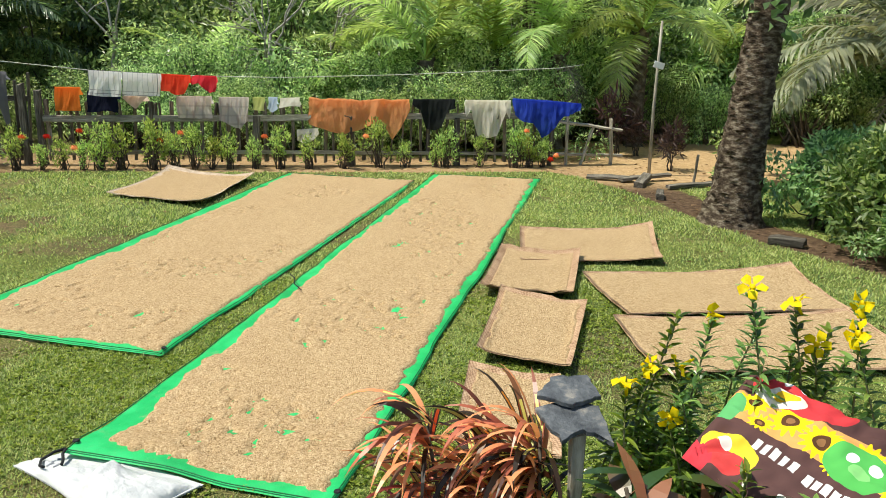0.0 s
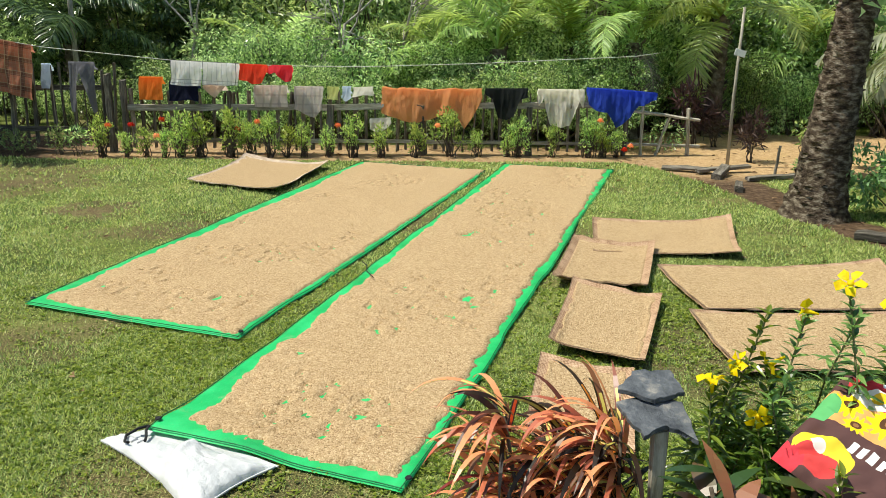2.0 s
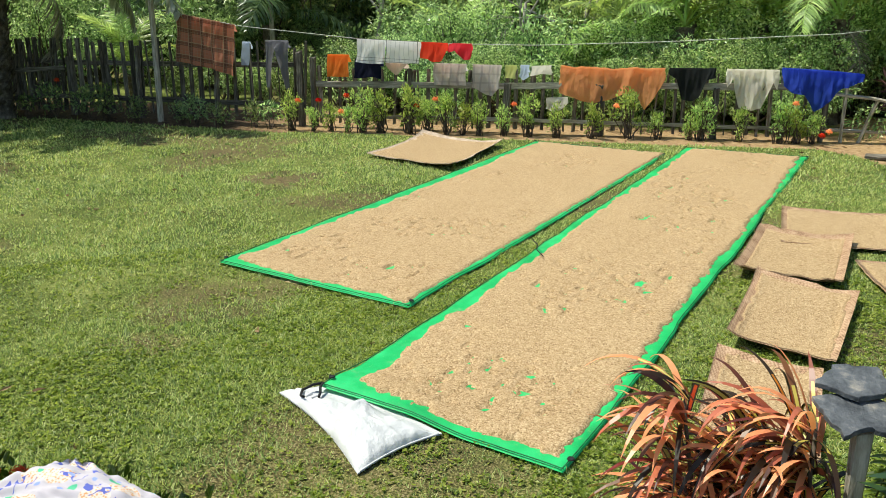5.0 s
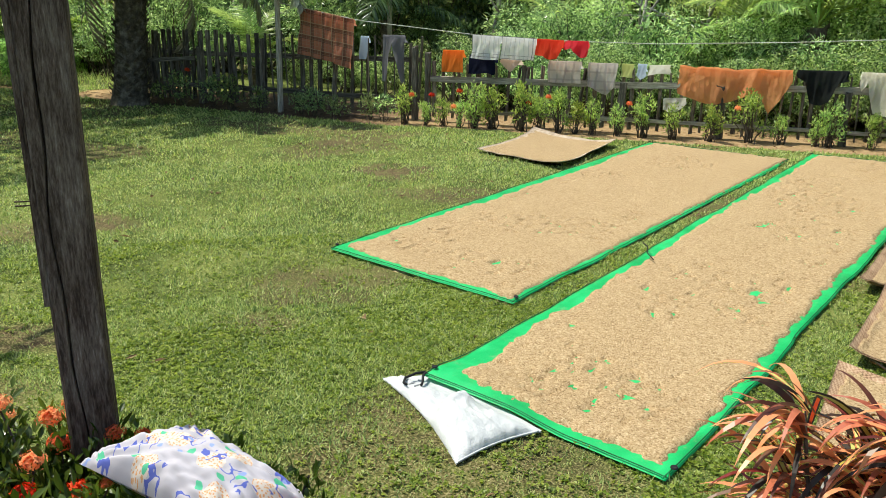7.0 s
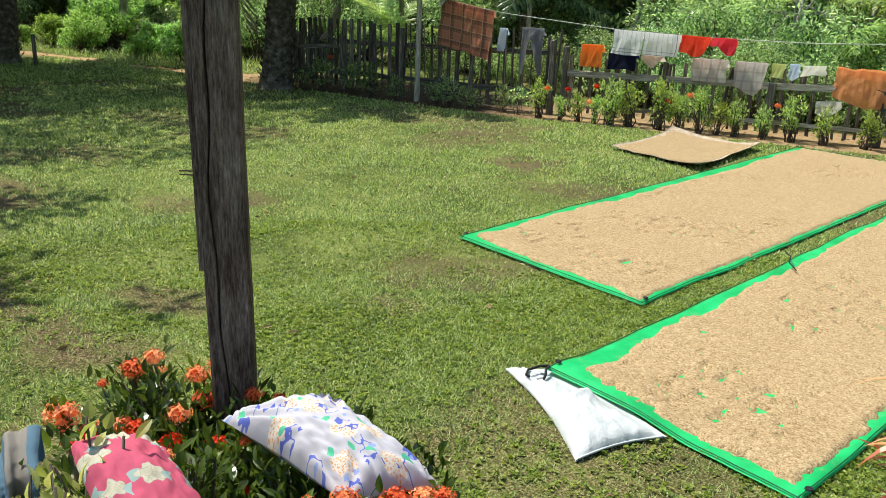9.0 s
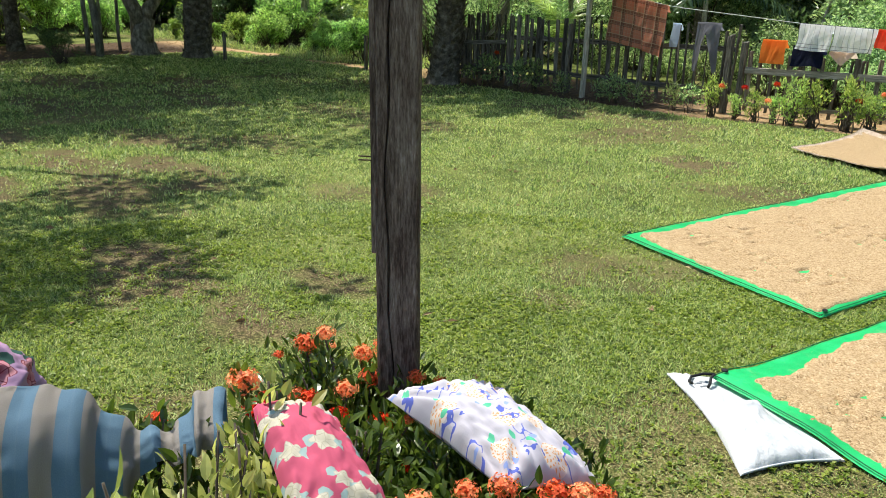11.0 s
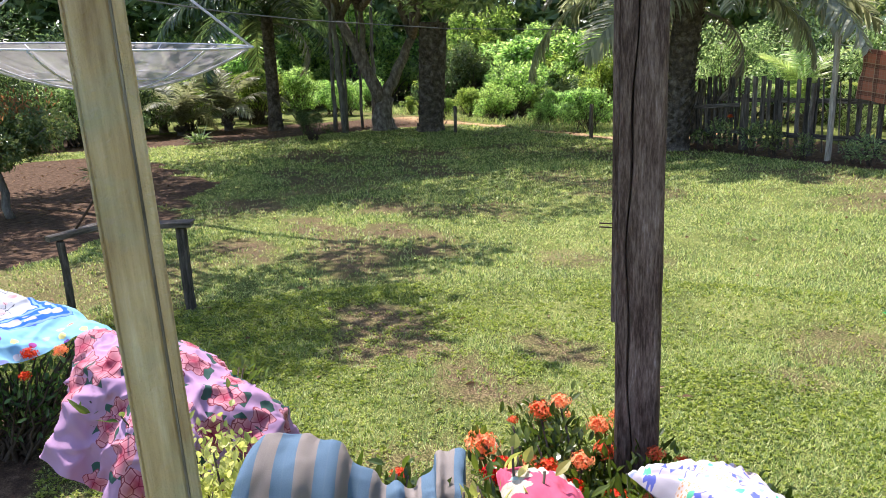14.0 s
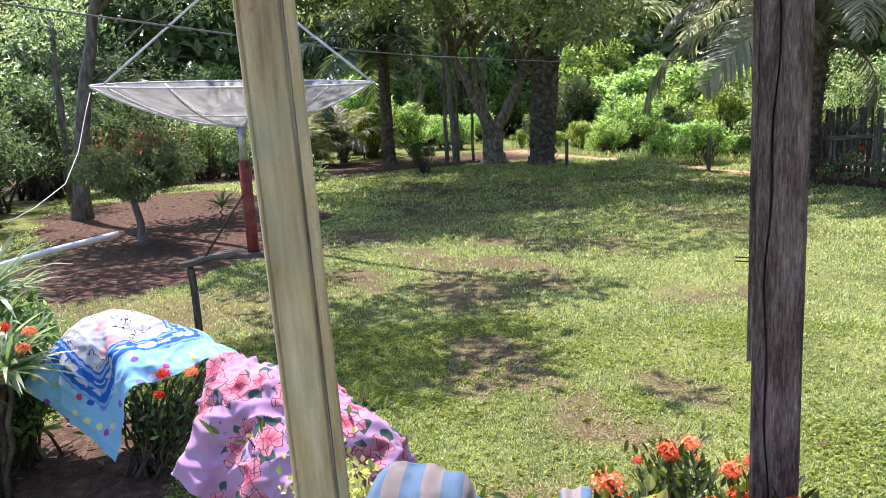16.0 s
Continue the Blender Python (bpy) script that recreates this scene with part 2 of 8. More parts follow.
GRASS = leaf_mat("grass_blades", [(0.0, (0.05, 0.085, 0.02)), (0.28, (0.16, 0.235, 0.05)), (0.58, (0.3, 0.37, 0.095)), (0.82, (0.48, 0.48, 0.18)), (1.0, (0.72, 0.62, 0.37))], 0.34, 0.5, 0.35, 0.5, 0.95)
WEEDS = leaf_mat("lawn_weeds", [(0.0, (0.09, 0.16, 0.03)), (0.4, (0.2, 0.31, 0.06)), (0.75, (0.34, 0.45, 0.1)), (1.0, (0.5, 0.56, 0.17))], 0.42, 0.45, 0.4, 0.8, 0.9)
WOOD_GREY = plain_mat("weathered_wood", three((0.13, 0.118, 0.095), (0.34, 0.31, 0.255), (0.58, 0.54, 0.47)), 5, 0.9, 0.2, 0.6, 50, 0.006, (6, 6, 0.7), own=0.3)
WOOD_DARK = plain_mat("dark_weathered_wood", three((0.03, 0.026, 0.021), (0.12, 0.105, 0.086), (0.29, 0.26, 0.215)), 5, 0.9, 0.2, 0.6, 50, 0.006, (6, 6, 0.7), own=0.35)
WOOD_PICKET = plain_mat("grey_brown_picket_wood", three((0.045, 0.036, 0.027), (0.15, 0.125, 0.1), (0.38, 0.34, 0.28)), 5, 0.9, 0.2, 0.6, 50, 0.006, (6, 6, 0.7), own=0.4)
BARK_PALM = plain_mat("palm_bark", three((0.035, 0.028, 0.021), (0.12, 0.1, 0.076), (0.3, 0.265, 0.21)), 7, 0.95, 0.15, 0.9, 35, 0.02, (1, 1, 1))
BARK_GREY = plain_mat("grey_bark", three((0.06, 0.055, 0.045), (0.17, 0.16, 0.135), (0.36, 0.345, 0.3)), 4, 0.95, 0.15, 0.7, 30, 0.015, (3, 3, 0.8))
STEM = plain_mat("green_stem", three((0.08, 0.09, 0.03), (0.15, 0.15, 0.06), (0.24, 0.22, 0.11)), 10, 0.8)
TWIG = plain_mat("woody_twig", three((0.035, 0.026, 0.018), (0.08, 0.062, 0.045), (0.15, 0.12, 0.09)), 12, 0.9)

# ---- ground ----
TARP_A = [(-4.22, 6.34), (-2.06, 5.78), (-0.38, 13.82), (-2.74, 14.42)]
TARP_B = [(-2.07, 4.21), (-0.43, 3.79), (1.86, 14.29), (-0.10, 14.6)]


def inside(x, y, quad, grow=0.0):
    q = np.array(quad, float)
    keep = np.ones(np.shape(x), bool)
    for k in range(4):
        a, b = q[k], q[(k + 1) % 4]
        e = (b - a) / np.linalg.norm(b - a)
        keep &= (e[0] * (y - a[1]) - e[1] * (x - a[0])) > -grow
    return keep


EDGE_X = [-60, 5.6, 5.0, 4.3, 3.7, 3.2, 2.7, 2.2, 2.0]      # the lawn's rim beside the tree
EDGE_Y = [-60, 7.0, 8.5, 10.0, 11.4, 13.3, 14.6, 15.3, 15.7]


def turf_at(x, y):
    """How much lawn grows at a place: 1 all lawn, 0 bare soil."""
    x, y = np.asarray(x, float), np.asarray(y, float)
    wob = (fbm(x * 0.9, y * 0.9, 5) - 0.5) * 1.2
    lim = np.interp(y, EDGE_Y[1:], EDGE_X[1:])
    g = smooth01(0.25, -0.25, x - lim + wob * 0.4)                       # rim to the east
    bed = 14.25 + 0.12 * (x + 6) + 0.15 * wob                            # the bed along the fence
    bed = np.where(x < -7.6, 13.9 - 0.02 * (x + 7.6), bed)
    north = smooth01(0.2, -0.2, y - bed)
    g = g * np.where(x > -16.5, north, smooth01(0.6, -0.6, y - 14.3 - 0.5 * wob))
    soil = np.hypot((x + 13.2) / 2.4, (y + 1.0) / 1.5)                   # red soil by the clipped tree
    g = g * smooth01(0.8, 1.25, soil + wob * 0.3)
    g = g * smooth01(-27.2, -25.6, x - 0.35 * np.minimum(y - 3.5, 0) + wob * 0.8)
    g = np.maximum(g, 0.9 * smooth01(-31.0, -33.0, x + wob) * smooth01(1.0, 3.0, y))
    far = smooth01(-16.5, -18.5, x + wob) * smooth01(14.3, 15.0, y + wob) * 0.9   # rough grass past the track
    near = smooth01(0.35, 1.0, np.hypot((x + 5.3) / 2.2, (y + 1.0) / 1.15) + 0.2 * wob)   # soil under the hedge
    g = g * near
    behind = smooth01(16.5, 17.4, y + wob) * smooth01(3.5, 2.5, x) * 0.7
    path = smooth01(19.5, 20.8, y + wob) * smooth01(3.0, 4.0, x) * 0.8
    shady = smooth01(1.05, 0.55, np.hypot((x + 19.3) / 7.2, (y - 0.2) / 3.7) + 0.6 * wob)
    g = g * (1 - shady)
    east = smooth01(0.5, 1.3, x - lim + wob * 0.6) * smooth01(14.4, 13.6, y) * 0.8
    return np.clip(np.maximum.reduce([g, far, behind, path, east]), 0, 1)


PATCHES = [(-10.0, 4.4, 1.1, 0.5), (-11.0, 3.4, 1.0, 0.5), (-6.3, 2.6, 0.5, 0.4), (-5.0, 2.55, 0.7, 0.35), (-4.4, 2.85, 0.6, 0.3), (-8.8, 4.2, 0.7, 0.35), (-20.0, 6.5, 2.4, 1.0), (-13.5, 3.0, 1.2, 0.7), (-16.5, 5.0, 1.6, 0.7), (-5.4, 9.9, 1.0, 0.6), (-6.0, 2.5, 0.9, 0.55), (-5.1, 3.5, 0.5, 0.3), (-9.0, 3.3, 1.2, 0.7), (-10.3, 2.2, 0.9, 0.5), (-12.0, 5.0, 1.2, 0.6), (-15.5, 7.5, 1.6, 0.8), (-4.8, 2.7, 0.75, 0.4), (-6.6, 2.6, 0.8, 0.45), (-3.3, 1.9, 0.5, 0.4), (-18.5, 9.0, 1.8, 0.8), (-3.6, 4.6, 0.4, 0.25), (-6.9, 6.0, 0.6, 0.3), (-7.7, 11.6, 0.7, 0.35)]


def worn_at(x, y):
    """Where the lawn is worn down to soil and litter."""
    x, y = np.asarray(x, float), np.asarray(y, float)
    k = smooth01(0.58, 0.68, fbm(x * 0.55 + 7, y * 0.55, 21, 3)) * 0.7
    n = fbm(x * 1.7, y * 1.7, 23, 4)
    for px, py, rx, ry in PATCHES:
        k = np.maximum(k, smooth01(1.25, 0.4, np.hypot((x - px) / rx, (y - py) / ry) + 1.4 * (n - 0.5)))
    return k


def ground_z(x, y):
    return (fbm(np.asarray(x) * 0.35, np.asarray(y) * 0.35, 3) - 0.5) * 0.05 - 0.012


xs = np.concatenate([[-600, -300, -150, -90, -65, -52], np.arange(-46, 14.01, 0.25), [17, 22, 30, 45, 80, 150, 300, 600]])
ys = np.concatenate([[-600, -300, -120, -60, -30, -18], np.arange(-12, 26.01, 0.25), [28, 32, 38, 50, 80, 150, 300, 600]])
gx, gy = (a.ravel() for a in np.meshgrid(xs, ys, indexing="ij"))


def ground_mat():
    g = Nodes("lawn_and_soil")
    v = g.coord()
    at = g.attribute("turf")
    n1, n2, n3 = g.noise(v, 1.1, 5), g.noise(v, 9, 6), g.noise(v, 70, 4)
    green = g.ramp(g.math("ADD", g.math("MULTIPLY", n1, 0.35), g.math("MULTIPLY", n3, 0.65)),
                   [(0.3, (0.022, 0.028, 0.01)), (0.45, (0.07, 0.09, 0.022)), (0.55, (0.185, 0.215, 0.05)), (0.68, (0.36, 0.33, 0.15))])
    litter = g.ramp(n3, three((0.025, 0.014, 0.008), (0.105, 0.064, 0.038), (0.36, 0.26, 0.16)))
    worn = g.math("MULTIPLY", g.attribute("worn"), g.ramp(n2, [(0.3, (0.3, 0.3, 0.3)), (0.55, (1, 1, 1))]))
    green = g.mix(g.math("MULTIPLY", worn, 0.9), green, litter)
    red = g.ramp(g.math("ADD", g.math("MULTIPLY", n2, 0.6), g.math("MULTIPLY", n3, 0.4)), three((0.03, 0.018, 0.011), (0.088, 0.054, 0.033), (0.215, 0.145, 0.092)))
    tan = g.ramp(g.math("ADD", g.math("MULTIPLY", n2, 0.6), g.math("MULTIPLY", n3, 0.4)), three((0.22, 0.14, 0.07), (0.44, 0.29, 0.15), (0.58, 0.42, 0.25)))
    red = g.mix(g.attribute("sandy"), red, tan)
    fac = g.math("ADD", at, g.math("MULTIPLY", g.math("SUBTRACT", n2, 0.5), 0.7))
    fac = g.ramp(fac, [(0.4, (0, 0, 0)), (0.6, (1, 1, 1))])
    col = g.mix(fac, red, green)
    g.bump(g.math("ADD", n2, n3), 0.6, 0.03)
    return g.done(col, 0.95, 0.15)


me = mesh_data("ground", np.column_stack([gx, gy, ground_z(gx, gy)]), grid_faces(len(xs), len(ys)), [ground_mat()], True)
me.attributes.new("turf", "FLOAT", "POINT").data.foreach_set("value", turf_at(gx, gy).astype(np.float32))
me.attributes.new("worn", "FLOAT", "POINT").data.foreach_set("value", worn_at(gx, gy).astype(np.float32))
me.attributes.new("sandy", "FLOAT", "POINT").data.foreach_set("value", np.maximum(np.maximum(smooth01(1.5, 3.5, gx), smooth01(-15, -17, gx)) * smooth01(13.2, 14.6, gy), 0.75 * smooth01(-9.5, -7.5, gx) * smooth01(13.8, 14.3, gy)).astype(np.float32))
tagged(put("ground", me), "short green lawn with worn patches and reddish bare soil", "ground", kind="structure")


def scatter(n, x0, x1, y0, y1, keep=0.5, near=0.0, far=99.0):
    """Places on the lawn in a stretch of the plan."""
    x, y = rng.uniform(x0, x1, n), rng.uniform(y0, y1, n)
    d = np.hypot(x, y)
    bare = rng.uniform(0, 1, n) > 0.92 * worn_at(x, y) * (0.35 + 1.2 * fbm(x * 5, y * 5, 29, 2))
    ok = (turf_at(x, y) > keep) & (d > near) & (d < far) & ~inside(x, y, TARP_A, -0.06) & ~inside(x, y, TARP_B, -0.06) & bare
    ok &= ~((x > 0) & (x > 0.72 * y + 0.6))
    return x[ok], y[ok]


def blades(n, box, near, far, length, width):
    x, y = scatter(n, *box, near=near, far=far)
    k = len(x)
    a, tilt = rng.uniform(0, 2 * math.pi, k), rng.uniform(0.35, 1.4, k)
    D = np.column_stack([np.cos(a) * np.sin(tilt), np.sin(a) * np.sin(tilt), np.cos(tilt)])
    L = length * rng.uniform(0.55, 1.3, k) * (0.4 + 0.6 * fbm(x * 0.7, y * 0.7, 31, 2) + 0.6 * smooth01(0.35, 0.75, fbm(x * 5.5, y * 5.5, 33, 2)))
    side = np.column_stack([-np.sin(a), np.cos(a), 0 * a])
    P = np.column_stack([x, y, ground_z(x, y) - 0.004])
    w = (width * rng.uniform(0.7, 1.3, k))[:, None] / 2
    v = np.stack([P - side * w, P + side * w, P + D * L[:, None]], 1).reshape(-1, 3)
    return v, np.arange(3 * k).reshape(-1, 3)


v, f = join([blades(700000, (-7.5, 2.6, -2.6, 7.6), 2.6, 6.6, 0.036, 0.0095),
             blades(300000, (-9.5, 5.2, -2.6, 9.5), 5.6, 9.0, 0.042, 0.012),
             blades(420000, (-12.5, 5.2, -2.6, 12.5), 7.8, 12.2, 0.048, 0.017),
             blades(330000, (-18, 5.2, -2.6, 16), 11.0, 18.0, 0.055, 0.024),
             blades(200000, (-29, -5, -3, 16), 16.5, 29.0, 0.065, 0.04)])
tagged(put("lawn_grass", mesh_data("lawn_grass", v, f, [GRASS])), "short uneven green lawn grass with dry yellow tufts", "grass", kind="stuff")

x, y = scatter(95000, -8.5, 2.2, -2.6, 8.0, near=2.5, far=8.2)
ok = rng.uniform(0, 1, len(x)) < 0.15 + 0.85 * smooth01(0.36, 0.6, fbm(x * 0.8, y * 0.8, 77, 3))
x, y = np.repeat(x[ok], 4), np.repeat(y[ok], 4)
k = len(x)
a = rng.uniform(0, 2 * math.pi, k)
D = np.column_stack([np.cos(a), np.sin(a), rng.uniform(0.15, 0.6, k)])
P = np.column_stack([x + rng.normal(0, 0.012, k), y + rng.normal(0, 0.012, k), ground_z(x, y) + rng.uniform(0.0, 0.02, k)])
v, f = leaf_tris(P, D, rng.uniform(0.014, 0.036, k), rng.uniform(0.013, 0.028, k))
tagged(put("lawn_weeds", mesh_data("lawn_weeds", v, f, [WEEDS])), "low broad-leaved weeds growing among the grass", "weeds", kind="stuff")

# ---- tarpaulins with paddy spread out to dry ----
def tarp_mat():
    g = Nodes("green_tarpaulin")
    v = g.coord()
    n, fine = g.noise(v, 2.5, 5), g.noise(v, 160, 2)
    col = g.ramp(n, three((0.008, 0.33, 0.085), (0.014, 0.47, 0.125), (0.03, 0.58, 0.18)))
    dust = g.ramp(g.math("ADD", g.math("MULTIPLY", g.noise(v, 9, 5, 0.7), 0.7), g.math("MULTIPLY", fine, 0.3)), [(0.56, (0, 0, 0)), (0.7, (0.5, 0.5, 0.5))])
    col = g.mix(dust, col, (0.42, 0.5, 0.26))
    g.bump(g.math("ADD", g.noise(v, 14, 4), g.math("MULTIPLY", fine, 0.3)), 0.5, 0.012)
    return g.done(col, 0.42, 0.45, 0.12)


def grain_mat(name="drying_paddy", tone=1.0):
    """Loose rice grains: elongated cells that lie every way, and dark gaps between them."""
    g = Nodes(name)
    v = g.coord()
    turn = g.add("TexNoise")
    g.link(v, turn.inputs["Vector"])
    turn.inputs["Scale"].default_value = 30
    bend = g.add("VectorMath", operation="MULTIPLY_ADD")
    g.link(turn.outputs["Color"], bend.inputs[0])
    bend.inputs[1].default_value = (0.02, 0.02, 0.0)
    g.link(v, bend.inputs[2])
    cells = []
    for scale, stretch in ((105, (1.0, 1.7, 1.0)), (62, (1.5, 1.0, 1.0))):
        mp = g.add("Mapping")
        g.link(bend.outputs[0], mp.inputs[0])
        mp.inputs["Scale"].default_value = stretch
        vor = g.add("TexVoronoi")
        g.link(mp.outputs[0], vor.inputs["Vector"])
        vor.inputs["Scale"].default_value = scale
        cell = g.add("SeparateColor")
        g.link(vor.outputs["Color"], cell.inputs[0])
        cells.append((cell.outputs[0], vor.outputs["Distance"]))
    drift, mid, fine = g.noise(v, 1.6, 4), g.noise(v, 34, 5, 0.75), g.noise(v, 190, 2)
    tone_of = g.math("ADD", g.math("MULTIPLY", cells[0][0], 0.42), g.math("MULTIPLY", cells[1][0], 0.26))
    fac = g.math("ADD", g.math("ADD", tone_of, g.math("MULTIPLY", mid, 0.2)), g.math("MULTIPLY", drift, 0.12))
    k = tone
    col = g.ramp(fac, [(0.14, (0.17 * k, 0.1 * k, 0.045 * k)), (0.34, (0.34 * k, 0.225 * k, 0.115 * k)), (0.54, (0.47 * k, 0.325 * k, 0.178 * k)), (0.72, (0.56 * k, 0.41 * k, 0.24 * k)), (0.92, (0.74 * k, 0.6 * k, 0.4 * k))])
    h = g.math("ADD", g.math("MULTIPLY", g.math("ADD", cells[0][1], cells[1][1]), -1.2), g.math("ADD", g.math("MULTIPLY", mid, 0.8), fine))
    g.bump(h, 0.55, 0.01)
    return g.done(col, 0.85, 0.2)


TARP, GRAIN = tarp_mat(), grain_mat()
HEM = plain_mat("dark_green_hem", three((0.008, 0.08, 0.03), (0.012, 0.14, 0.05), (0.02, 0.2, 0.08)), 20, 0.7)
STRAP = plain_mat("black_webbing", three((0.006, 0.006, 0.007), (0.014, 0.014, 0.016), (0.03, 0.03, 0.034)), 20, 0.8)
METAL = plain_mat("dull_metal", three((0.25, 0.25, 0.25), (0.4, 0.4, 0.4), (0.55, 0.55, 0.55)), 20, 0.45, 0.5)
METAL.node_tree.nodes["Principled BSDF"].inputs["Metallic"].default_value = 0.8


def quad_patch(quad, nu, nv):
    """Plan places over a four-cornered sheet: near left, near right, far right, far left."""
    q = np.array(quad, float)
    u, w = (a.ravel() for a in np.meshgrid(np.linspace(0, 1, nu), np.linspace(0, 1, nv), indexing="ij"))
    p = (q[0] * ((1 - u) * (1 - w))[:, None] + q[1] * (u * (1 - w))[:, None] + q[2] * (u * w)[:, None] + q[3] * ((1 - u) * w)[:, None])
    wide = (np.linalg.norm(q[1] - q[0]) + np.linalg.norm(q[2] - q[3])) / 2
    long = (np.linalg.norm(q[3] - q[0]) + np.linalg.norm(q[2] - q[1])) / 2
    return u, w, p, wide, long


def tarpaulin(quad, seed, label, lift, narrow, fringe=0.05, over=0.0):
    """A ground sheet with grain spread on it. fringe: bare strip on its west side; over: how far its near hem rides on the sack."""
    c = np.mean(quad, 0)
    ob = thing("tarpaulin", Matrix.Translation((c[0], c[1], 0)), label, "tarpaulin", "green tarpaulins on the lawn")
    nu = int(np.linalg.norm(np.subtract(quad[1], quad[0])) / 0.035) + 2
    nv = int(np.linalg.norm(np.subtract(quad[3], quad[0])) / 0.06) + 2
    u, w, p, wide, long = quad_patch(quad, nu, nv)
    edge = np.minimum(np.minimum(u, 1 - u) * wide, np.minimum(w, 1 - w) * long)
    right = smooth01(0.3, 0.0, (1 - u) * wide)
    near = smooth01(0.3, 0.0, w * long)
    rim = smooth01(0.1, 0.02, edge) * (0.004 + 0.3 * lift * np.maximum(right, near) + 0.01 * fbm(p[:, 0] * 3, p[:, 1] * 3, seed))
    ride = over * smooth01(-1.0, -1.5, p[:, 0]) * smooth01(0.5, 0.12, w * long)
    z = 0.012 + rim + 0.006 * fbm(p[:, 0] * 2.2, p[:, 1] * 2.2, seed + 1)
    z = np.where(edge < 0.005, 0.004, z) + ride
    # wavy hems
    wave = (fbm(p[:, 0] * 1.1, p[:, 1] * 1.1, seed + 2) - 0.5) * 0.09 * smooth01(0.5, 0.0, edge)
    xy = p + wave[:, None] * np.array([1.0, 0.3])
    sheet = put("sheet", mesh_data("sheet", np.column_stack([xy - c, z]), grid_faces(nu, nv), [TARP], True), ob)
    # the grain, with a ragged border and thin places
    gu, gv = int(wide / 0.024), int(long / 0.032)
    u, w, p, wide, long = quad_patch(quad, gu, gv)
    eu, ew = np.minimum(u, 1 - u) * wide, np.minimum(w, 1 - w) * long
    edge = np.minimum(eu, ew)
    x, y = p[:, 0], p[:, 1]
    border = 0.02 + 0.15 * fbm(x * 1.3, y * 1.3, seed + 4, 5) + 0.1 * (fbm(x * 7, y * 7, seed + 5, 3) - 0.5)
    border = border + fringe * smooth01(0.5, 0.15, u * wide) * (0.35 + 0.65 * smooth01(0.3, 0.6, vnoise(x * 0.7, y * 0.7, seed + 21)))
    rake = vnoise((x * 0.93 - y * 0.37) * 3.0, (x * 0.37 + y * 0.93) * 16, seed + 15)
    border = border * (1 - 0.15 * smooth01(0.4, 0.1, w * long)) * (1 - narrow * smooth01(0.4, 0.1, (1 - u) * wide))
    heap = 0.034 + 0.004 * rake + 0.006 * fbm(x * 1.5, y * 1.5, seed + 6) + rng.uniform(0, 0.0022, len(x))
    thin = smooth01(0.645, 0.71, fbm(x * 21, y * 15, seed + 8, 3)) * smooth01(0.46, 0.58, fbm(x * 1.1, y * 1.1, seed + 9, 2)) * smooth01(0.1, 0.4, edge)
    z = heap - 0.042 * thin - 0.07 * smooth01(0.035, -0.025, edge - border + 0.055 * (vnoise(x * 27, y * 27, seed + 22) - 0.5))
    z = z + over * smooth01(-1.0, -1.5, x) * smooth01(0.5, 0.12, w * long)
    put("grain", mesh_data("grain", np.column_stack([p - c, z]), grid_faces(gu, gv), [GRAIN], True), ob, label="golden unhusked rice spread thin")
    # the stitched hem
    q = np.array(quad, float)
    for k in range(4):
        a, b = q[k] - c, q[(k + 1) % 4] - c
        t = np.linspace(0, 1, 60)[:, None]
        line = a * (1 - t) + b * t
        wv = (fbm((line + c)[:, 0] * 1.1, (line + c)[:, 1] * 1.1, seed + 2) - 0.5) * 0.09
        line = line + wv[:, None] * np.array([1.0, 0.3]) + unit(-(a + b) / 2) * 0.012
        high = 0.022 + 0.25 * lift * (k in (0, 1)) * np.sin(t[:, 0] * math.pi) ** 0.3
        high = high + over * smooth01(-1.0, -1.5, line[:, 0] + c[0]) * smooth01(0.5, 0.12, line[:, 1] + c[1] - q[0][1])
        put("hem", mesh_data("hem", *tube_tris(np.column_stack([line, high]), 0.004, 5), [HEM], True), sheet, label="dark stitched hem")
    # eyelets along the hem
    ring = bmesh.new()
    bmesh.ops.create_cone(ring, cap_ends=True, segments=10, radius1=0.022, radius2=0.018, depth=0.008)
    me = bpy.data.meshes.new("eyelet")
    ring.to_mesh(me)
    ring.free()
    me.materials.append(STRAP)
    q = np.array(quad, float)
    for k in range(4):
        inward = unit(c - q[k])
        a = q[k] + inward * 0.09 - c
        put("eyelet", me, sheet, Matrix.Translation((a[0], a[1], 0.04 + over * (k == 0))))
    return ob


tarpaulin(TARP_A, 11, "bright green tarpaulin covered with drying unhusked rice, on the lawn", 0.02, 0.65, 0.08)
tarp_b = tarpaulin(TARP_B, 41, "long bright green tarpaulin covered with drying rice, beside a white sack", 0.012, 0.1, 0.055, 0.045)


def strap_of(parent, pts, r, label):
    c = parent.matrix_basis.translation
    v, f = tube_tris(np.array(pts) - np.array(c), r, 5)
    put("tie_strap", mesh_data("tie_strap", v, f, [STRAP], True), parent, label=label)


strap_of(tarp_b, [(-2.06, 4.21, 0.075), (-2.11, 4.17, 0.075), (-2.15, 4.1, 0.065), (-2.13, 4.04, 0.06), (-2.1, 4.03, 0.06)], 0.009, "black webbing loop")
strap_of(tarp_b, [(-2.06, 4.21, 0.075), (-2.05, 4.15, 0.075), (-2.02, 4.09, 0.07), (-2.01, 4.05, 0.065)], 0.009, "black webbing loop")
strap_of(tarp_b, [(-1.46, 7.9, 0.05), (-1.36, 7.62, 0.1), (-1.33, 7.45, 0.09), (-1.24, 7.32, 0.07)], 0.006, "dark cord across the hem")

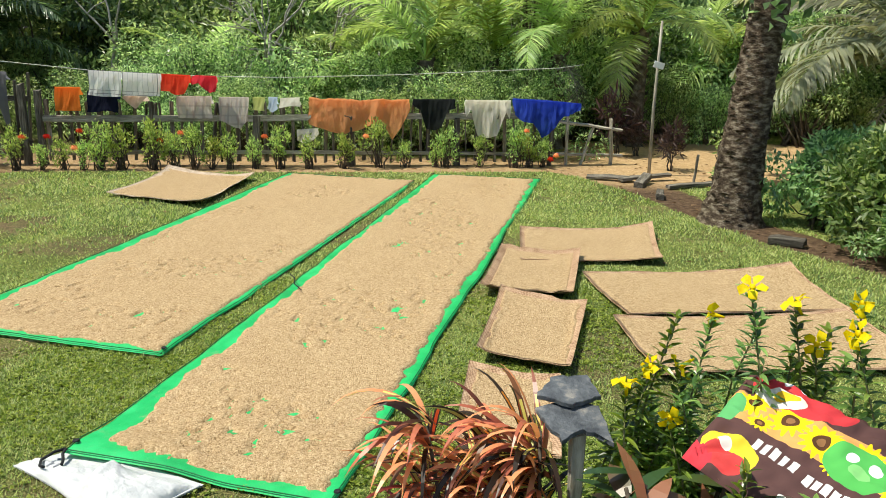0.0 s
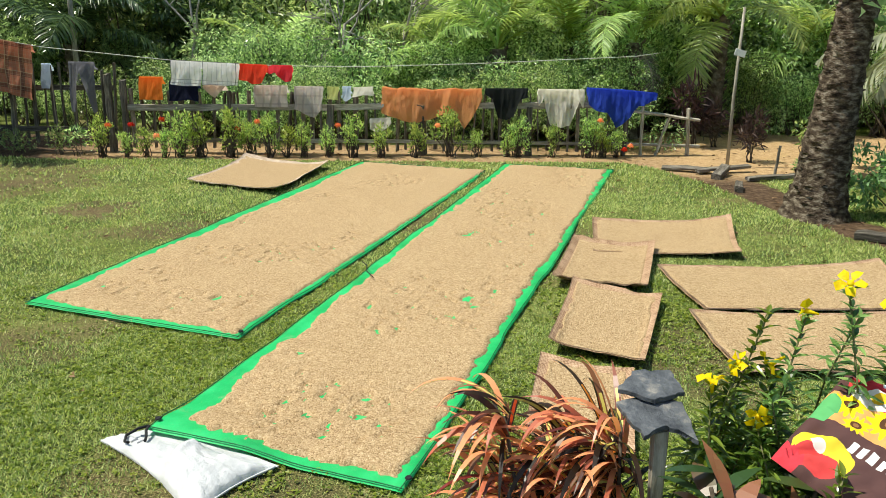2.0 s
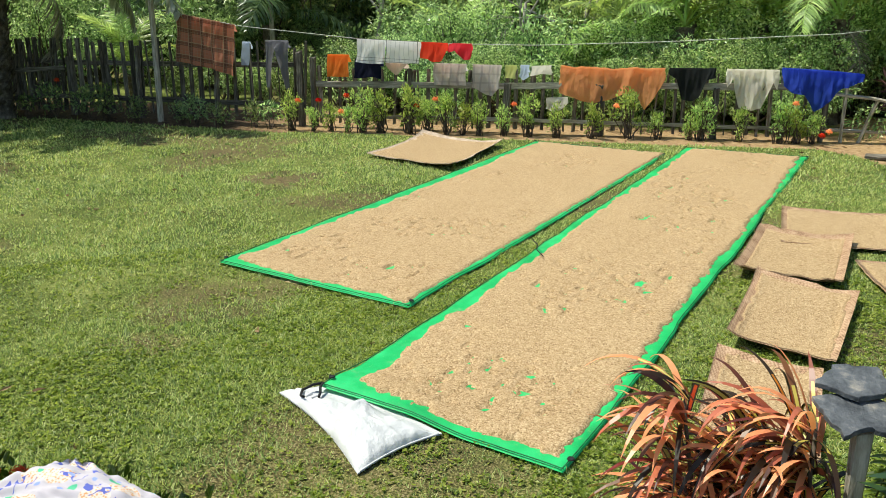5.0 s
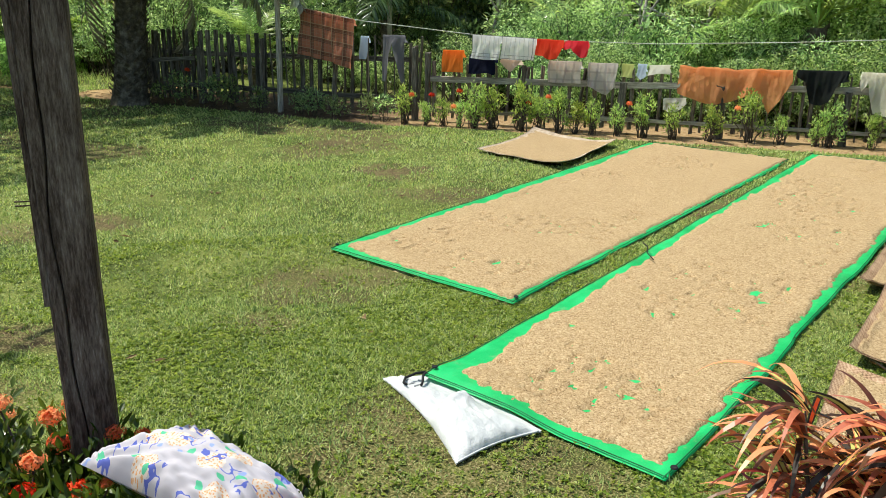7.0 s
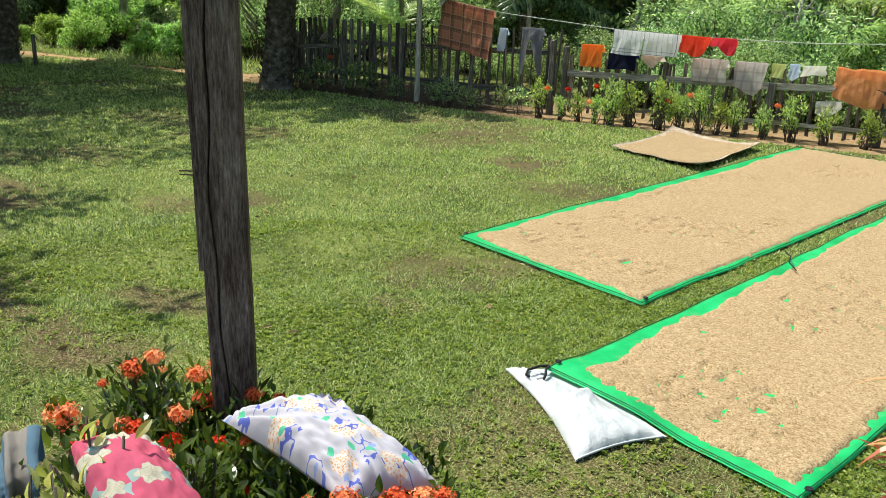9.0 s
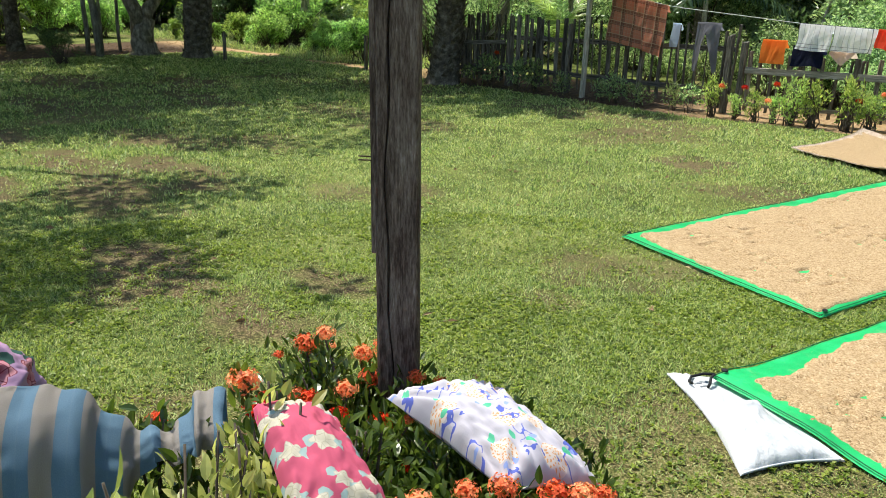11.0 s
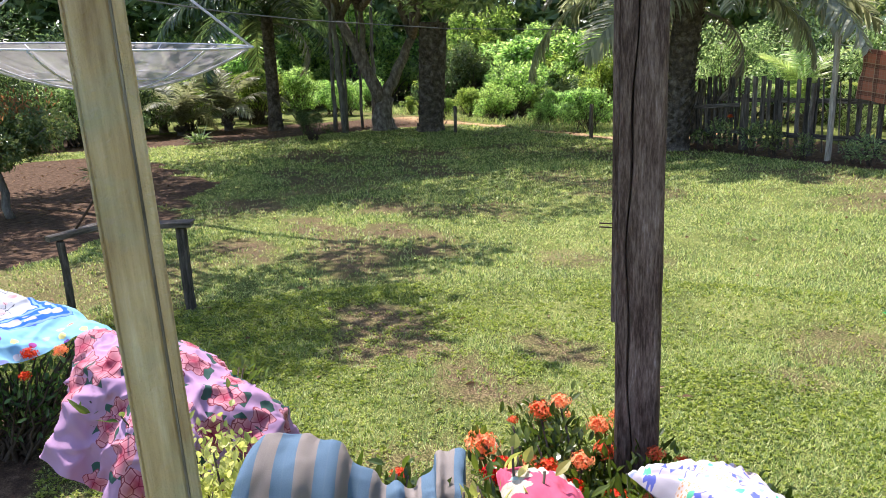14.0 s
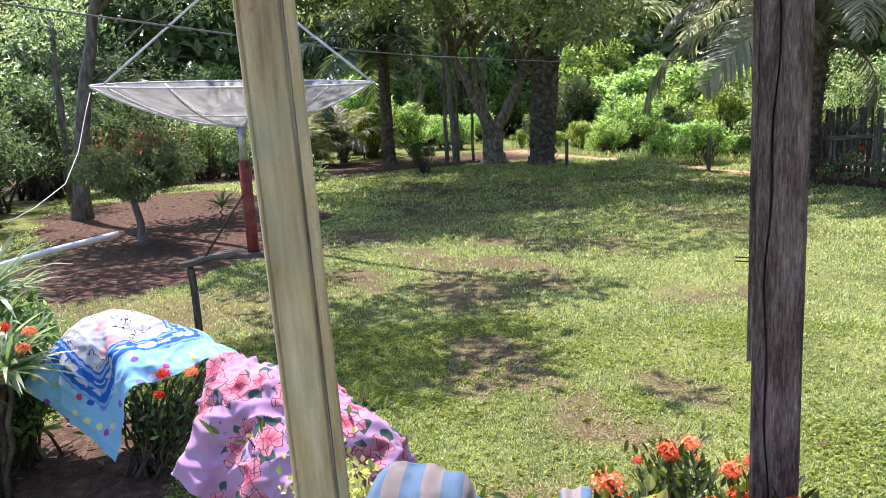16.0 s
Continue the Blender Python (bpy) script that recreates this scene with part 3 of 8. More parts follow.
# ---- woven mats ----
def weave_mat(name, c1, c2, c3):
    g = Nodes(name)
    v = g.coord()
    mp = g.add("Mapping")
    g.link(v, mp.inputs[0])
    mp.inputs["Rotation"].default_value = (0, 0, 0.6)
    chk = g.add("TexChecker")
    g.link(mp.outputs[0], chk.inputs["Vector"])
    chk.inputs["Scale"].default_value = 62
    n = g.noise(v, 9, 5)
    col = g.ramp(g.math("ADD", g.math("MULTIPLY", n, 0.8), g.math("MULTIPLY", chk.outputs["Fac"], 0.22)), three(c1, c2, c3, 0.3, 0.52, 0.78))
    g.bump(g.math("ADD", chk.outputs["Fac"], n), 0.5, 0.008)
    return g.done(col, 0.8, 0.25)


WEAVE = weave_mat("woven_reed", (0.18, 0.1, 0.055), (0.4, 0.25, 0.15), (0.56, 0.4, 0.27))
WEAVE_PALE = weave_mat("pale_woven_reed", (0.33, 0.24, 0.17), (0.52, 0.4, 0.3), (0.66, 0.55, 0.43))
GRAIN_MAT = grain_mat("paddy_on_mats", 0.97)


def mat_sheet(quad, lifts, seed, label, weave, bare=0.05, curl=0.05):
    """A reed mat with curled rims; lifts: how far each corner stands up."""
    c = np.mean(quad, 0)
    ob = thing("woven_mat", Matrix.Translation((c[0], c[1], 0)), label, "mat", "woven mats on the lawn")
    nu, nv = 44, 40
    u, w, p, wide, long = quad_patch(quad, nu, nv)
    edge = np.minimum(np.minimum(u, 1 - u) * wide, np.minimum(w, 1 - w) * long)
    cor = lifts[0] * ((1 - u) * (1 - w)) ** 3 + lifts[1] * (u * (1 - w)) ** 3 + lifts[2] * (u * w) ** 3 + lifts[3] * ((1 - u) * w) ** 3
    z = 0.016 + 0.75 * curl * smooth01(0.12, 0.0, edge) * (0.15 + 1.1 * fbm(u * 4, w * 4, seed)) + cor + 0.015 * fbm(u * 2, w * 2, seed + 1)
    bow = 0.035 * np.sin(u * math.pi * 1.0)[:, None] * unit(np.array(quad[3]) - np.array(quad[0])) * (w - 0.5)[:, None] * -1.4
    xy = p + bow - c
    top = np.column_stack([xy, z])
    low = top - np.array([0, 0, 0.011])
    f = grid_faces(nu, nv)
    n = nu * nv
    ring = np.concatenate([np.arange(0, nv), np.arange(2 * nv - 1, n, nv), np.arange(n - 2, n - nv - 1, -1), np.arange(n - 2 * nv, 0, -nv)])
    wall = np.stack([ring, ring + n, np.roll(ring, -1) + n, np.roll(ring, -1)], 1)
    me = mesh_data("reed_sheet", np.concatenate([top, low]), np.concatenate([f, f[:, ::-1] + n, wall]), [weave], True)
    put("reed_sheet", me, ob)
    keep = edge > bare * 0.6 + 0.03 * fbm(u * 9, w * 9, seed + 3)
    zz = np.where(keep, z + 0.012 + 0.008 * fbm(u * 12, w * 12, seed + 4), z - 0.02)
    gi = np.column_stack([xy, zz])
    fk = f[keep[f].any(1)]
    put("grain", mesh_data("grain", gi, fk, [GRAIN_MAT], True), ob, label="golden unhusked rice spread thin")
    return ob


mat_sheet([(-5.06, 11.95), (-3.42, 11.33), (-3.22, 13.8), (-4.8, 14.0)], (0.03, 0.05, 0.05, 0.12), 3, "pale woven reed mat with rice, its far rim curled up", WEAVE_PALE, 0.1, 0.07)
mat_sheet([(1.0, 8.66), (2.62, 8.7), (2.88, 10.25), (1.12, 10.18)], (0.02, 0.05, 0.14, 0.04), 5, "woven reed mat with drying rice and one raised corner", WEAVE, 0.06)
mat_sheet([(0.49, 7.48), (1.4, 7.38), (1.71, 8.88), (0.81, 9.12)], (0.05, 0.02, 0.07, 0.05), 7, "small brown woven mat with drying rice", WEAVE, 0.09, 0.09)
mat_sheet([(0.4, 5.83), (1.1, 5.56), (1.49, 7.12), (0.7, 7.52)], (0.06, 0.02, 0.05, 0.06), 9, "brown woven mat with rice, edges curled", WEAVE, 0.07, 0.07)
mat_sheet([(1.82, 6.83), (3.98, 7.1), (3.95, 8.44), (1.62, 8.18)], (0.02, 0.02, 0.1, 0.03), 13, "wide woven reed mat covered with drying rice", WEAVE, 0.04)
mat_sheet([(1.78, 5.5), (4.0, 5.75), (3.9, 7.05), (1.66, 6.77)], (0.03, 0.02, 0.03, 0.03), 15, "wide woven mat covered with rice beside the flower bed", WEAVE, 0.04)
mat_sheet([(0.2, 4.4), (0.85, 4.25), (1.0, 5.4), (0.34, 5.66)], (0.03, 0.02, 0.03, 0.05), 17, "brown woven mat with rice, half hidden by a croton", WEAVE, 0.08)

# ---- white sack ----
def cushion(name, corners, thick, mats, label, category, seed, ear=0.06, bulge=0.5, uvscale=1.0, wrinkle=0.012, drop=None, n=34, group="", rounding=0.13):
    """A stuffed bag over four corners (near left, near right, far right, far left)."""
    q = np.array(corners, float)
    c = q.mean(0)
    ob = thing(name, Matrix.Translation(c), label, category, group)
    u, w = (a.ravel() for a in np.meshgrid(np.linspace(0, 1, n), np.linspace(0, 1, n), indexing="ij"))
    p = q[0] * ((1 - u) * (1 - w))[:, None] + q[1] * (u * (1 - w))[:, None] + q[2] * (u * w)[:, None] + q[3] * ((1 - u) * w)[:, None]
    nor = unit(np.cross(q[1] - q[0], q[3] - q[0]) + np.cross(q[3] - q[2], q[1] - q[2]))
    nor = nor if nor[2] > 0 else -nor
    full = (np.clip(16 * u * (1 - u) * w * (1 - w), 0, 1)) ** bulge
    pull = 1 - ear * (4 * np.abs(u - 0.5) * (0.5 - np.abs(w - 0.5)) * 2 + 4 * np.abs(w - 0.5) * (0.5 - np.abs(u - 0.5)) * 2) * 0.5
    round_off = 1 - rounding * (np.abs(2 * u - 1) * np.abs(2 * w - 1)) ** 2.5
    p = c + (p - c) * (pull * round_off)[:, None]
    wr = (fbm(u * 6 + seed, w * 6, seed) - 0.5) * wrinkle * 2 + (fbm(u * 14, w * 14 + seed, seed + 1) - 0.5) * wrinkle
    rad = np.abs(np.sin(np.arctan2(w - 0.5, u - 0.5) * 9 + 4 * fbm(u * 3, w * 3, seed + 2))) * wrinkle * smooth01(0.25, 0.5, np.maximum(np.abs(u - 0.5), np.abs(w - 0.5)))
    for cu, cw in ((0, 0), (1, 0), (1, 1), (0, 1)):
        d, ang = np.hypot(u - cu, w - cw), np.arctan2(w - cw, u - cu)
        wr = wr + wrinkle * 0.9 * np.sin(ang * 15 + seed + 3 * cu + 5 * cw) * np.exp(-(d / 0.3) ** 2) * smooth01(0.0, 0.1, d)
    top = p + nor * (thick * full * 0.62 + (wr + rad) * full ** 0.4)[:, None] - c
    bot = p - nor * (thick * full * 0.38)[:, None] - c
    if drop is not None:
        top[:, 2] -= drop * (np.maximum(np.abs(u - 0.5), np.abs(w - 0.5)) * 2) ** 3
        bot[:, 2] -= drop * (np.maximum(np.abs(u - 0.5), np.abs(w - 0.5)) * 2) ** 3
    f = grid_faces(n, n)
    k = n * n
    uv = np.column_stack([u * np.linalg.norm(q[1] - q[0]), w * np.linalg.norm(q[3] - q[0])]) * uvscale
    me = mesh_data(name + "_cover", np.concatenate([top, bot]), np.concatenate([f, f[:, ::-1] + k]), [mats], True, np.concatenate([uv, uv]))
    put("cover", me, ob)
    return ob


def sack_mat():
    g = Nodes("white_woven_plastic")
    v = g.coord("UV")
    n = g.noise(v, 3, 5)
    chk = g.add("TexChecker")
    g.link(v, chk.inputs["Vector"])
    chk.inputs["Scale"].default_value = 260
    col = g.ramp(n, three((0.5, 0.51, 0.53), (0.58, 0.59, 0.6), (0.66, 0.66, 0.67)))
    g.bump(g.math("ADD", g.math("MULTIPLY", chk.outputs["Fac"], 0.04), g.math("ADD", g.noise(v, 14, 3), g.math("MULTIPLY", g.noise(v, 5, 2), 0.8))), 0.5, 0.03)
    return g.done(col, 0.5, 0.4)


SACK = sack_mat()


def limp_sack(corners, thick):
    """A half-empty sack: pinched corners, a deep fold across it and drawn creases by its tied end."""
    q = np.array(corners, float)
    c = q.mean(0)
    ob = thing("sack", Matrix.Translation((c[0], c[1], 0)), "white woven plastic sack lying crumpled, half under the tarpaulin", "sack")
    n = 72
    u, w = (a.ravel() for a in np.meshgrid(np.linspace(0, 1, n), np.linspace(0, 1, n), indexing="ij"))
    p = q[0] * ((1 - u) * (1 - w))[:, None] + q[1] * (u * (1 - w))[:, None] + q[2] * (u * w)[:, None] + q[3] * ((1 - u) * w)[:, None]
    draw = 0.16 * (np.sin(math.pi * w) * (2 * u - 1)) * 0.5
    p = p - (q[1] - q[0]) * draw[:, None] - (q[3] - q[0]) * (0.07 * np.sin(math.pi * u) * (2 * w - 1) * 0.5)[:, None]
    full = np.clip(16 * u * (1 - u) * w * (1 - w), 0, 1) ** 0.45
    fold = w - 0.5 - 0.3 * (u - 0.5) - 0.03 * np.sin(u * 9)
    plump = smooth01(0.09, -0.05, fold)
    lip = np.exp(-((fold + 0.03) / 0.045) ** 2) * smooth01(0.1, 0.4, u) * smooth01(1.0, 0.8, u)
    dent = np.exp(-((w - 0.2 - 0.15 * u) / 0.09) ** 2) * smooth01(0.35, 0.7, u)
    gather = np.abs(np.sin(u * 21 + 5 * fbm(u * 3, w * 2, 71))) * smooth01(0.6, 0.9, w)
    z = thick * full * (0.3 + 0.6 * plump + 0.3 * lip - 0.25 * dent) + 0.02 * gather * full ** 0.5 + 0.045 * (fbm(u * 4, w * 4, 73, 3) - 0.5) * full ** 0.5
    crease = (1 - np.abs(2 * fbm(u * 4 + w * 3, w * 4 - u * 2, 75, 2) - 1) * 2.6).clip(0, 1) ** 2
    z = z + 0.014 * crease * full ** 0.5
    # the tarpaulin's hem presses on it
    hem_y = np.interp(p[:, 0], [TARP_B[0][0], TARP_B[1][0]], [TARP_B[0][1], TARP_B[1][1]])
    z = z * (0.18 + 0.82 * smooth01(0.02, 0.16, hem_y - p[:, 1] + 0.5 * np.maximum(TARP_B[0][0] - p[:, 0], 0)))
    lie = p[:, 2]
    top = np.column_stack([p[:, :2] - c[:2], lie + 0.012 + np.maximum(z, 0)])
    low = np.column_stack([p[:, :2] - c[:2], lie + 0.004 + 0 * z])
    f = grid_faces(n, n)
    uv = np.column_stack([u * 0.62, w * 0.98])
    put("cover", mesh_data("sack_cover", np.concatenate([top, low]), np.concatenate([f, f[:, ::-1] + n * n]), [SACK], True, np.concatenate([uv, uv])), ob)
    edge = top.reshape(n, n, 3)[:, 0]
    put("bottom_seam", mesh_data("bottom_seam", *tube_tris(edge[2:-2:3] + [0, 0, 0.004], 0.006, 6), [SACK], True), ob)
    grime = plain_mat("faded_grey_print", three((0.3, 0.31, 0.33), (0.4, 0.41, 0.43), (0.5, 0.51, 0.53)), 20, 0.7)
    rows = top.reshape(n, n, 3)
    for k, (i0, i1, j) in enumerate(((10, 17, 58), (12, 20, 55), (9, 14, 62), (24, 30, 64))):
        put("print_bar", mesh_data("print_bar", *tube_tris(rows[i0:i1, j] + [0, 0, 0.004], 0.005, 4), [grime]), ob, label="faded grey print bar")
    return ob


limp_sack([(-1.48, 3.43, 0.0), (-1.18, 3.96, 0.0), (-1.95, 4.5, 0.0), (-2.33, 4.12, 0.0)], 0.13)

# ---- fence ----
def fence_line(x):
    return np.interp(x, [-17.5, -13.3, -7.6, 2.6, 4.0], [15.5, 14.75, 14.93, 16.2, 16.4])


def picket_set(name, length, w, d, material, count=4):
    return [beam_data(name, length * rng.uniform(0.97, 1.03), w * rng.uniform(0.85, 1.15), d, material, 0.006, 3, 0.95, rng.uniform() < 0.4) for _ in range(count)]


def fence_run(x0, x1, step, height, gap, rails, label, wood, rail_wood, spread, posts):
    ob = thing("picket_fence", Matrix.Translation((x0, fence_line(x0), 0)), label, "fence", "wooden fences round the yard")
    base = Vector((x0, float(fence_line(x0)), 0))
    shapes = picket_set("picket", height - gap, 0.1, 0.024, wood, 6)
    x = x0
    while x < x1:
        y = float(fence_line(x))
        lean = rng.normal(0, spread)
        a = Vector((x, y, gap * rng.uniform(0.5, 1.3))) - base
        b = a + Vector((math.sin(lean), rng.normal(0, spread * 0.5), 1))
        put("picket", shapes[rng.integers(len(shapes))], ob, stand(a, b, rng.normal(0, 0.06)))
        x += step * rng.uniform(0.82, 1.18)
    for z0, z1, off, wide in rails:
        xs2 = np.linspace(x0, x1, max(2, int((x1 - x0) / 2.6) + 1))
        for a, b in zip(xs2[:-1], xs2[1:]):
            za, zb = (z0 + (z1 - z0) * (s - x0) / (x1 - x0) for s in (a, b))
            pa = Vector((a - 0.06, float(fence_line(a)) + off, za + rng.normal(0, 0.012))) - base
            pb = Vector((b + 0.06, float(fence_line(b)) + off, zb + rng.normal(0, 0.012))) - base
            put("rail", beam_data("rail", (pb - pa).length, wide, 0.045, rail_wood, 0.011, 7), ob, stand(pa, pb, math.pi / 2 + rng.normal(0, 0.05)))
    for px, ph, pr in posts:
        a = Vector((px, float(fence_line(px)) - 0.07, 0)) - base
        put("post", beam_data("post", ph, pr, pr * 0.9, WOOD_DARK, 0.012, 5, 0.9), ob, stand(a, a + Vector((rng.normal(0, 0.02), 0, 1))))
    return ob


fence_run(-7.35, 2.3, 0.185, 1.2, 0.08, [(0.86, 1.0, -0.06, 0.115), (0.22, 0.24, -0.045, 0.07)],
          "weathered grey wooden picket fence with washing hung on it", WOOD_PICKET, WOOD_GREY, 0.035,
          [(-7.45, 1.4, 0.12), (-5.5, 1.2, 0.1), (-3.55, 0.95, 0.15), (-1.75, 0.98, 0.19), (0.35, 0.95, 0.14), (2.25, 1.0, 0.1)])
fence_run(-15.9, -7.7, 0.2, 1.66, 0.12, [(1.12, 1.2, 0.05, 0.1), (0.42, 0.42, -0.05, 0.1)],
          "tall dark weathered picket fence along the yard", WOOD_DARK, WOOD_DARK, 0.03,
          [(-13.35, 1.3, 0.16), (-11.6, 1.55, 0.1), (-9.7, 1.4, 0.1), (-7.75, 1.5, 0.13), (-15.2, 1.3, 0.12)])
# a lower panel set in front of the tall fence
low = thing("fence_panel", Matrix.Translation((-15.0, 14.25, 0)), "low dark slatted fence panel leaning before the tall fence", "fence panel")
slats = picket_set("slat", 0.95, 0.07, 0.02, WOOD_DARK, 3)
for k in range(13):
    put("slat", slats[k % 3], low, stand(Vector((k * 0.13, k * 0.022, 0.12)), Vector((k * 0.13 + rng.normal(0, 0.02), k * 0.022, 1.12))))
for z in (0.35, 0.95):
    put("rail", beam_data("rail", 1.75, 0.09, 0.04, WOOD_DARK, 0.006, 4), low, stand(Vector((-0.05, -0.04, z)), Vector((1.7, 0.25, z + 0.1)), math.pi / 2))

# rails and props where the fence breaks off
end = thing("broken_fence_end", Matrix.Translation((2.4, 16.18, 0)), "loose grey rails and props where the fence breaks off", "fence")
for a, b, w in (((-0.1, -0.05, 0.9), (1.35, 0.2, 0.71), 0.09), ((0.0, 0.02, 0.22), (1.4, 0.25, 0.19), 0.07), ((0.5, 0.08, 0.0), (0.75, 0.1, 0.82), 0.06),
                ((1.15, 0.16, 0.0), (1.1, 0.14, 0.95), 0.07), ((0.2, 0.0, 0.0), (0.18, 0.0, 1.0), 0.07)):
    a, b = Vector(a), Vector(b)
    put("timber", beam_data("timber", (b - a).length, w, 0.045, WOOD_GREY, 0.008, 4), end, stand(a, b, 0.2))

# ---- washing ----
def settle(P, plan, pin, balls=(), steps=260, its=14, bend=0.05, dt=0.018):
    """Lets a cloth fall into place. P: its places (a, b, 3); plan: its flat pattern in metres (a, b, 2); pin: points held fast;
    balls: (centre, radii) of the masses that it lies on."""
    a, b = P.shape[:2]
    num = np.arange(a * b).reshape(a, b)
    X, R = P.reshape(-1, 3).astype(float).copy(), plan.reshape(-1, 2)
    free = (~pin).ravel().astype(float)
    sets = []
    for di, dj, stiff in ((1, 0, 1.0), (0, 1, 1.0), (1, 1, 0.5), (1, -1, 0.5), (2, 0, bend), (0, 2, bend), (4, 0, bend * 0.6), (0, 4, bend * 0.6)):
        A = num[:a - di, max(0, -dj):b - max(0, dj)].ravel()
        B = num[di:, max(0, dj):b + min(0, dj)].ravel()
        par = (A // b // max(di, 1) if di else A % b // dj) % 2
        rest = np.linalg.norm(R[A] - R[B], axis=1)
        for k in (0, 1):
            m = (par == k) & (free[A] + free[B] > 0)
            sets.append((A[m], B[m], rest[m], stiff))
    old = X.copy()
    for step in range(steps):
        v = (X - old) * 0.97
        old = X.copy()
        X = X + free[:, None] * (v + [0, 0, -2.4 * dt * dt])
        for _ in range(its):
            for A, B, rest, stiff in sets:
                d = X[B] - X[A]
                L = np.maximum(np.linalg.norm(d, axis=1), 1e-6)
                g = (stiff * (L - rest) / L / (free[A] + free[B]))[:, None] * d
                X[A] += free[A][:, None] * g
                X[B] -= free[B][:, None] * g
        for c, r in balls:
            q = (X - c) / r
            L = np.linalg.norm(q, axis=1)
            m = (L < 1) & (free > 0)
            X[m] = c + np.asarray(r) * q[m] / L[m][:, None]
            old[m] = X[m]
        low = X[:, 2] < 0.02
        X[low, 2] = 0.02
    return X.reshape(a, b, 3)


def woven_cloth(name, base, dark, fine=240.0, sheer=0.58, rough=0.9, stripes=None, check=None, spots=None):
    """Cloth from its own unrolled plan in metres: a weave, faded drifts, and bands or checks where it has them."""
    g = Nodes(name)
    uv = g.coord("UV")
    sep = g.add("SeparateXYZ")
    g.link(uv, sep.inputs[0])
    n, f = g.noise(uv, 5, 5), g.noise(uv, fine, 2)
    col = g.mix(g.math("ADD", g.math("MULTIPLY", n, 0.8), g.math("MULTIPLY", f, 0.2)), dark, base)
    for axis, period, width, tone, strength in stripes or ():
        s = g.math("FRACT", g.math("DIVIDE", sep.outputs[axis], period))
        band = g.math("LESS_THAN", s, width)
        col = g.mix(g.math("MULTIPLY", band, strength), col, tone)
    mp = g.add("Mapping")
    g.link(uv, mp.inputs[0])
    mp.inputs["Scale"].default_value, mp.inputs["Rotation"].default_value = (9, 2.2, 1), (0, 0, 0.25)
    g.bump(g.math("ADD", g.math("MULTIPLY", f, 0.1), g.math("ADD", g.math("MULTIPLY", g.noise(mp.outputs[0], 1.0, 3), 1.6), g.math("MULTIPLY", g.noise(uv, 16, 4), 0.5))), 0.8, 0.05)
    return g.done(col, rough, 0.15, sheer)


def hang(name, ridge, front, back, out, material, label, category="cloth", folds=5, depth=0.03, seed=0, n=40, rows=16, group="", shelf=None, lean=None, sag=0.0, lump=0.0):
    """A cloth thrown over a line or rail. ridge: places along its top; front, back: its drop along the ridge;
    out: the way, level, towards which the front hangs, and how far it stands off below."""
    ridge = np.array(ridge, float)
    run = np.concatenate([[0], np.cumsum(np.linalg.norm(np.diff(ridge, axis=0), axis=1))])
    s = np.linspace(0, run[-1], n)
    top = np.column_stack([np.interp(s, run, ridge[:, k]) for k in range(3)])
    t = s / run[-1]
    top[:, 2] -= sag * 4 * t * (1 - t)
    df = np.interp(t, np.linspace(0, 1, len(front)), front)
    db = np.interp(t, np.linspace(0, 1, len(back)), back)
    ways = np.array([out[0], out[1], 0.0])
    ways = ways / np.linalg.norm(ways)
    away = out[2]
    along = unit(np.gradient(top, axis=0)) * [1, 1, 0]
    prof = np.concatenate([np.linspace(-1, -0.04, rows // 2), np.linspace(0, 1, rows)])
    V, UV = [], []
    lumps = lambda a, b: float(fbm(a * 3.1 + seed * 5.3, b * 2.3 + seed, seed + 40, 3) - 0.5)
    for i in range(n):
        ph = seed * 1.7 + t[i] * folds * 2 * math.pi
        for r in prof:
            d = df[i] if r >= 0 else db[i]
            a = abs(r)
            fold = (math.sin(ph + 1.3 * math.sin(ph * 0.37 + seed)) * 0.6 + 0.4 * math.sin(ph * 2.3 + a * 2 + seed)) * depth * (0.15 + a ** 0.8)
            if shelf is None:
                fold = fold * 0.75 + depth * 4.4 * (0.25 + a) * float(fbm(s[i] * 7 + seed * 3.1 + 0.8 * a, r * d * 2.4, seed + 60, 3) - 0.5)
            off = away * (a if shelf is None else min(1.0, a / shelf)) + 0.012
            fall = d * (a if shelf is None else max(0.12 * a / shelf if a < shelf else 0.12 + (a - shelf) / (1 - shelf) * 0.88, 0))
            sgn = 1 if r >= 0 else -1
            p = top[i] + ways * (sgn * off + fold) - np.array([0, 0, fall - 0.01 * (1 - a)])
            if lean is not None and r >= 0:
                p = p + np.array(lean) * a
            if lump:
                k = lumps(s[i] * 2.2, r * d * 2.2)
                p = p + ways * (lump * k) + np.array([0, 0, lump * 0.8 * lumps(s[i] * 1.7 + 9, r * d * 1.9)])
            p = p + along[i] * 0.02 * math.sin(a * 5 + ph * 0.5) * a
            V.append(p)
            UV.append((s[i], r * d))
    V = np.array(V)
    c = ridge.mean(0)
    ob = thing(name, Matrix.Translation(c), label, category, group)
    me = mesh_data(name + "_cloth", V - c, grid_faces(n, len(prof)), [material], True, np.array(UV))
    put("cloth", me, ob)
    return ob


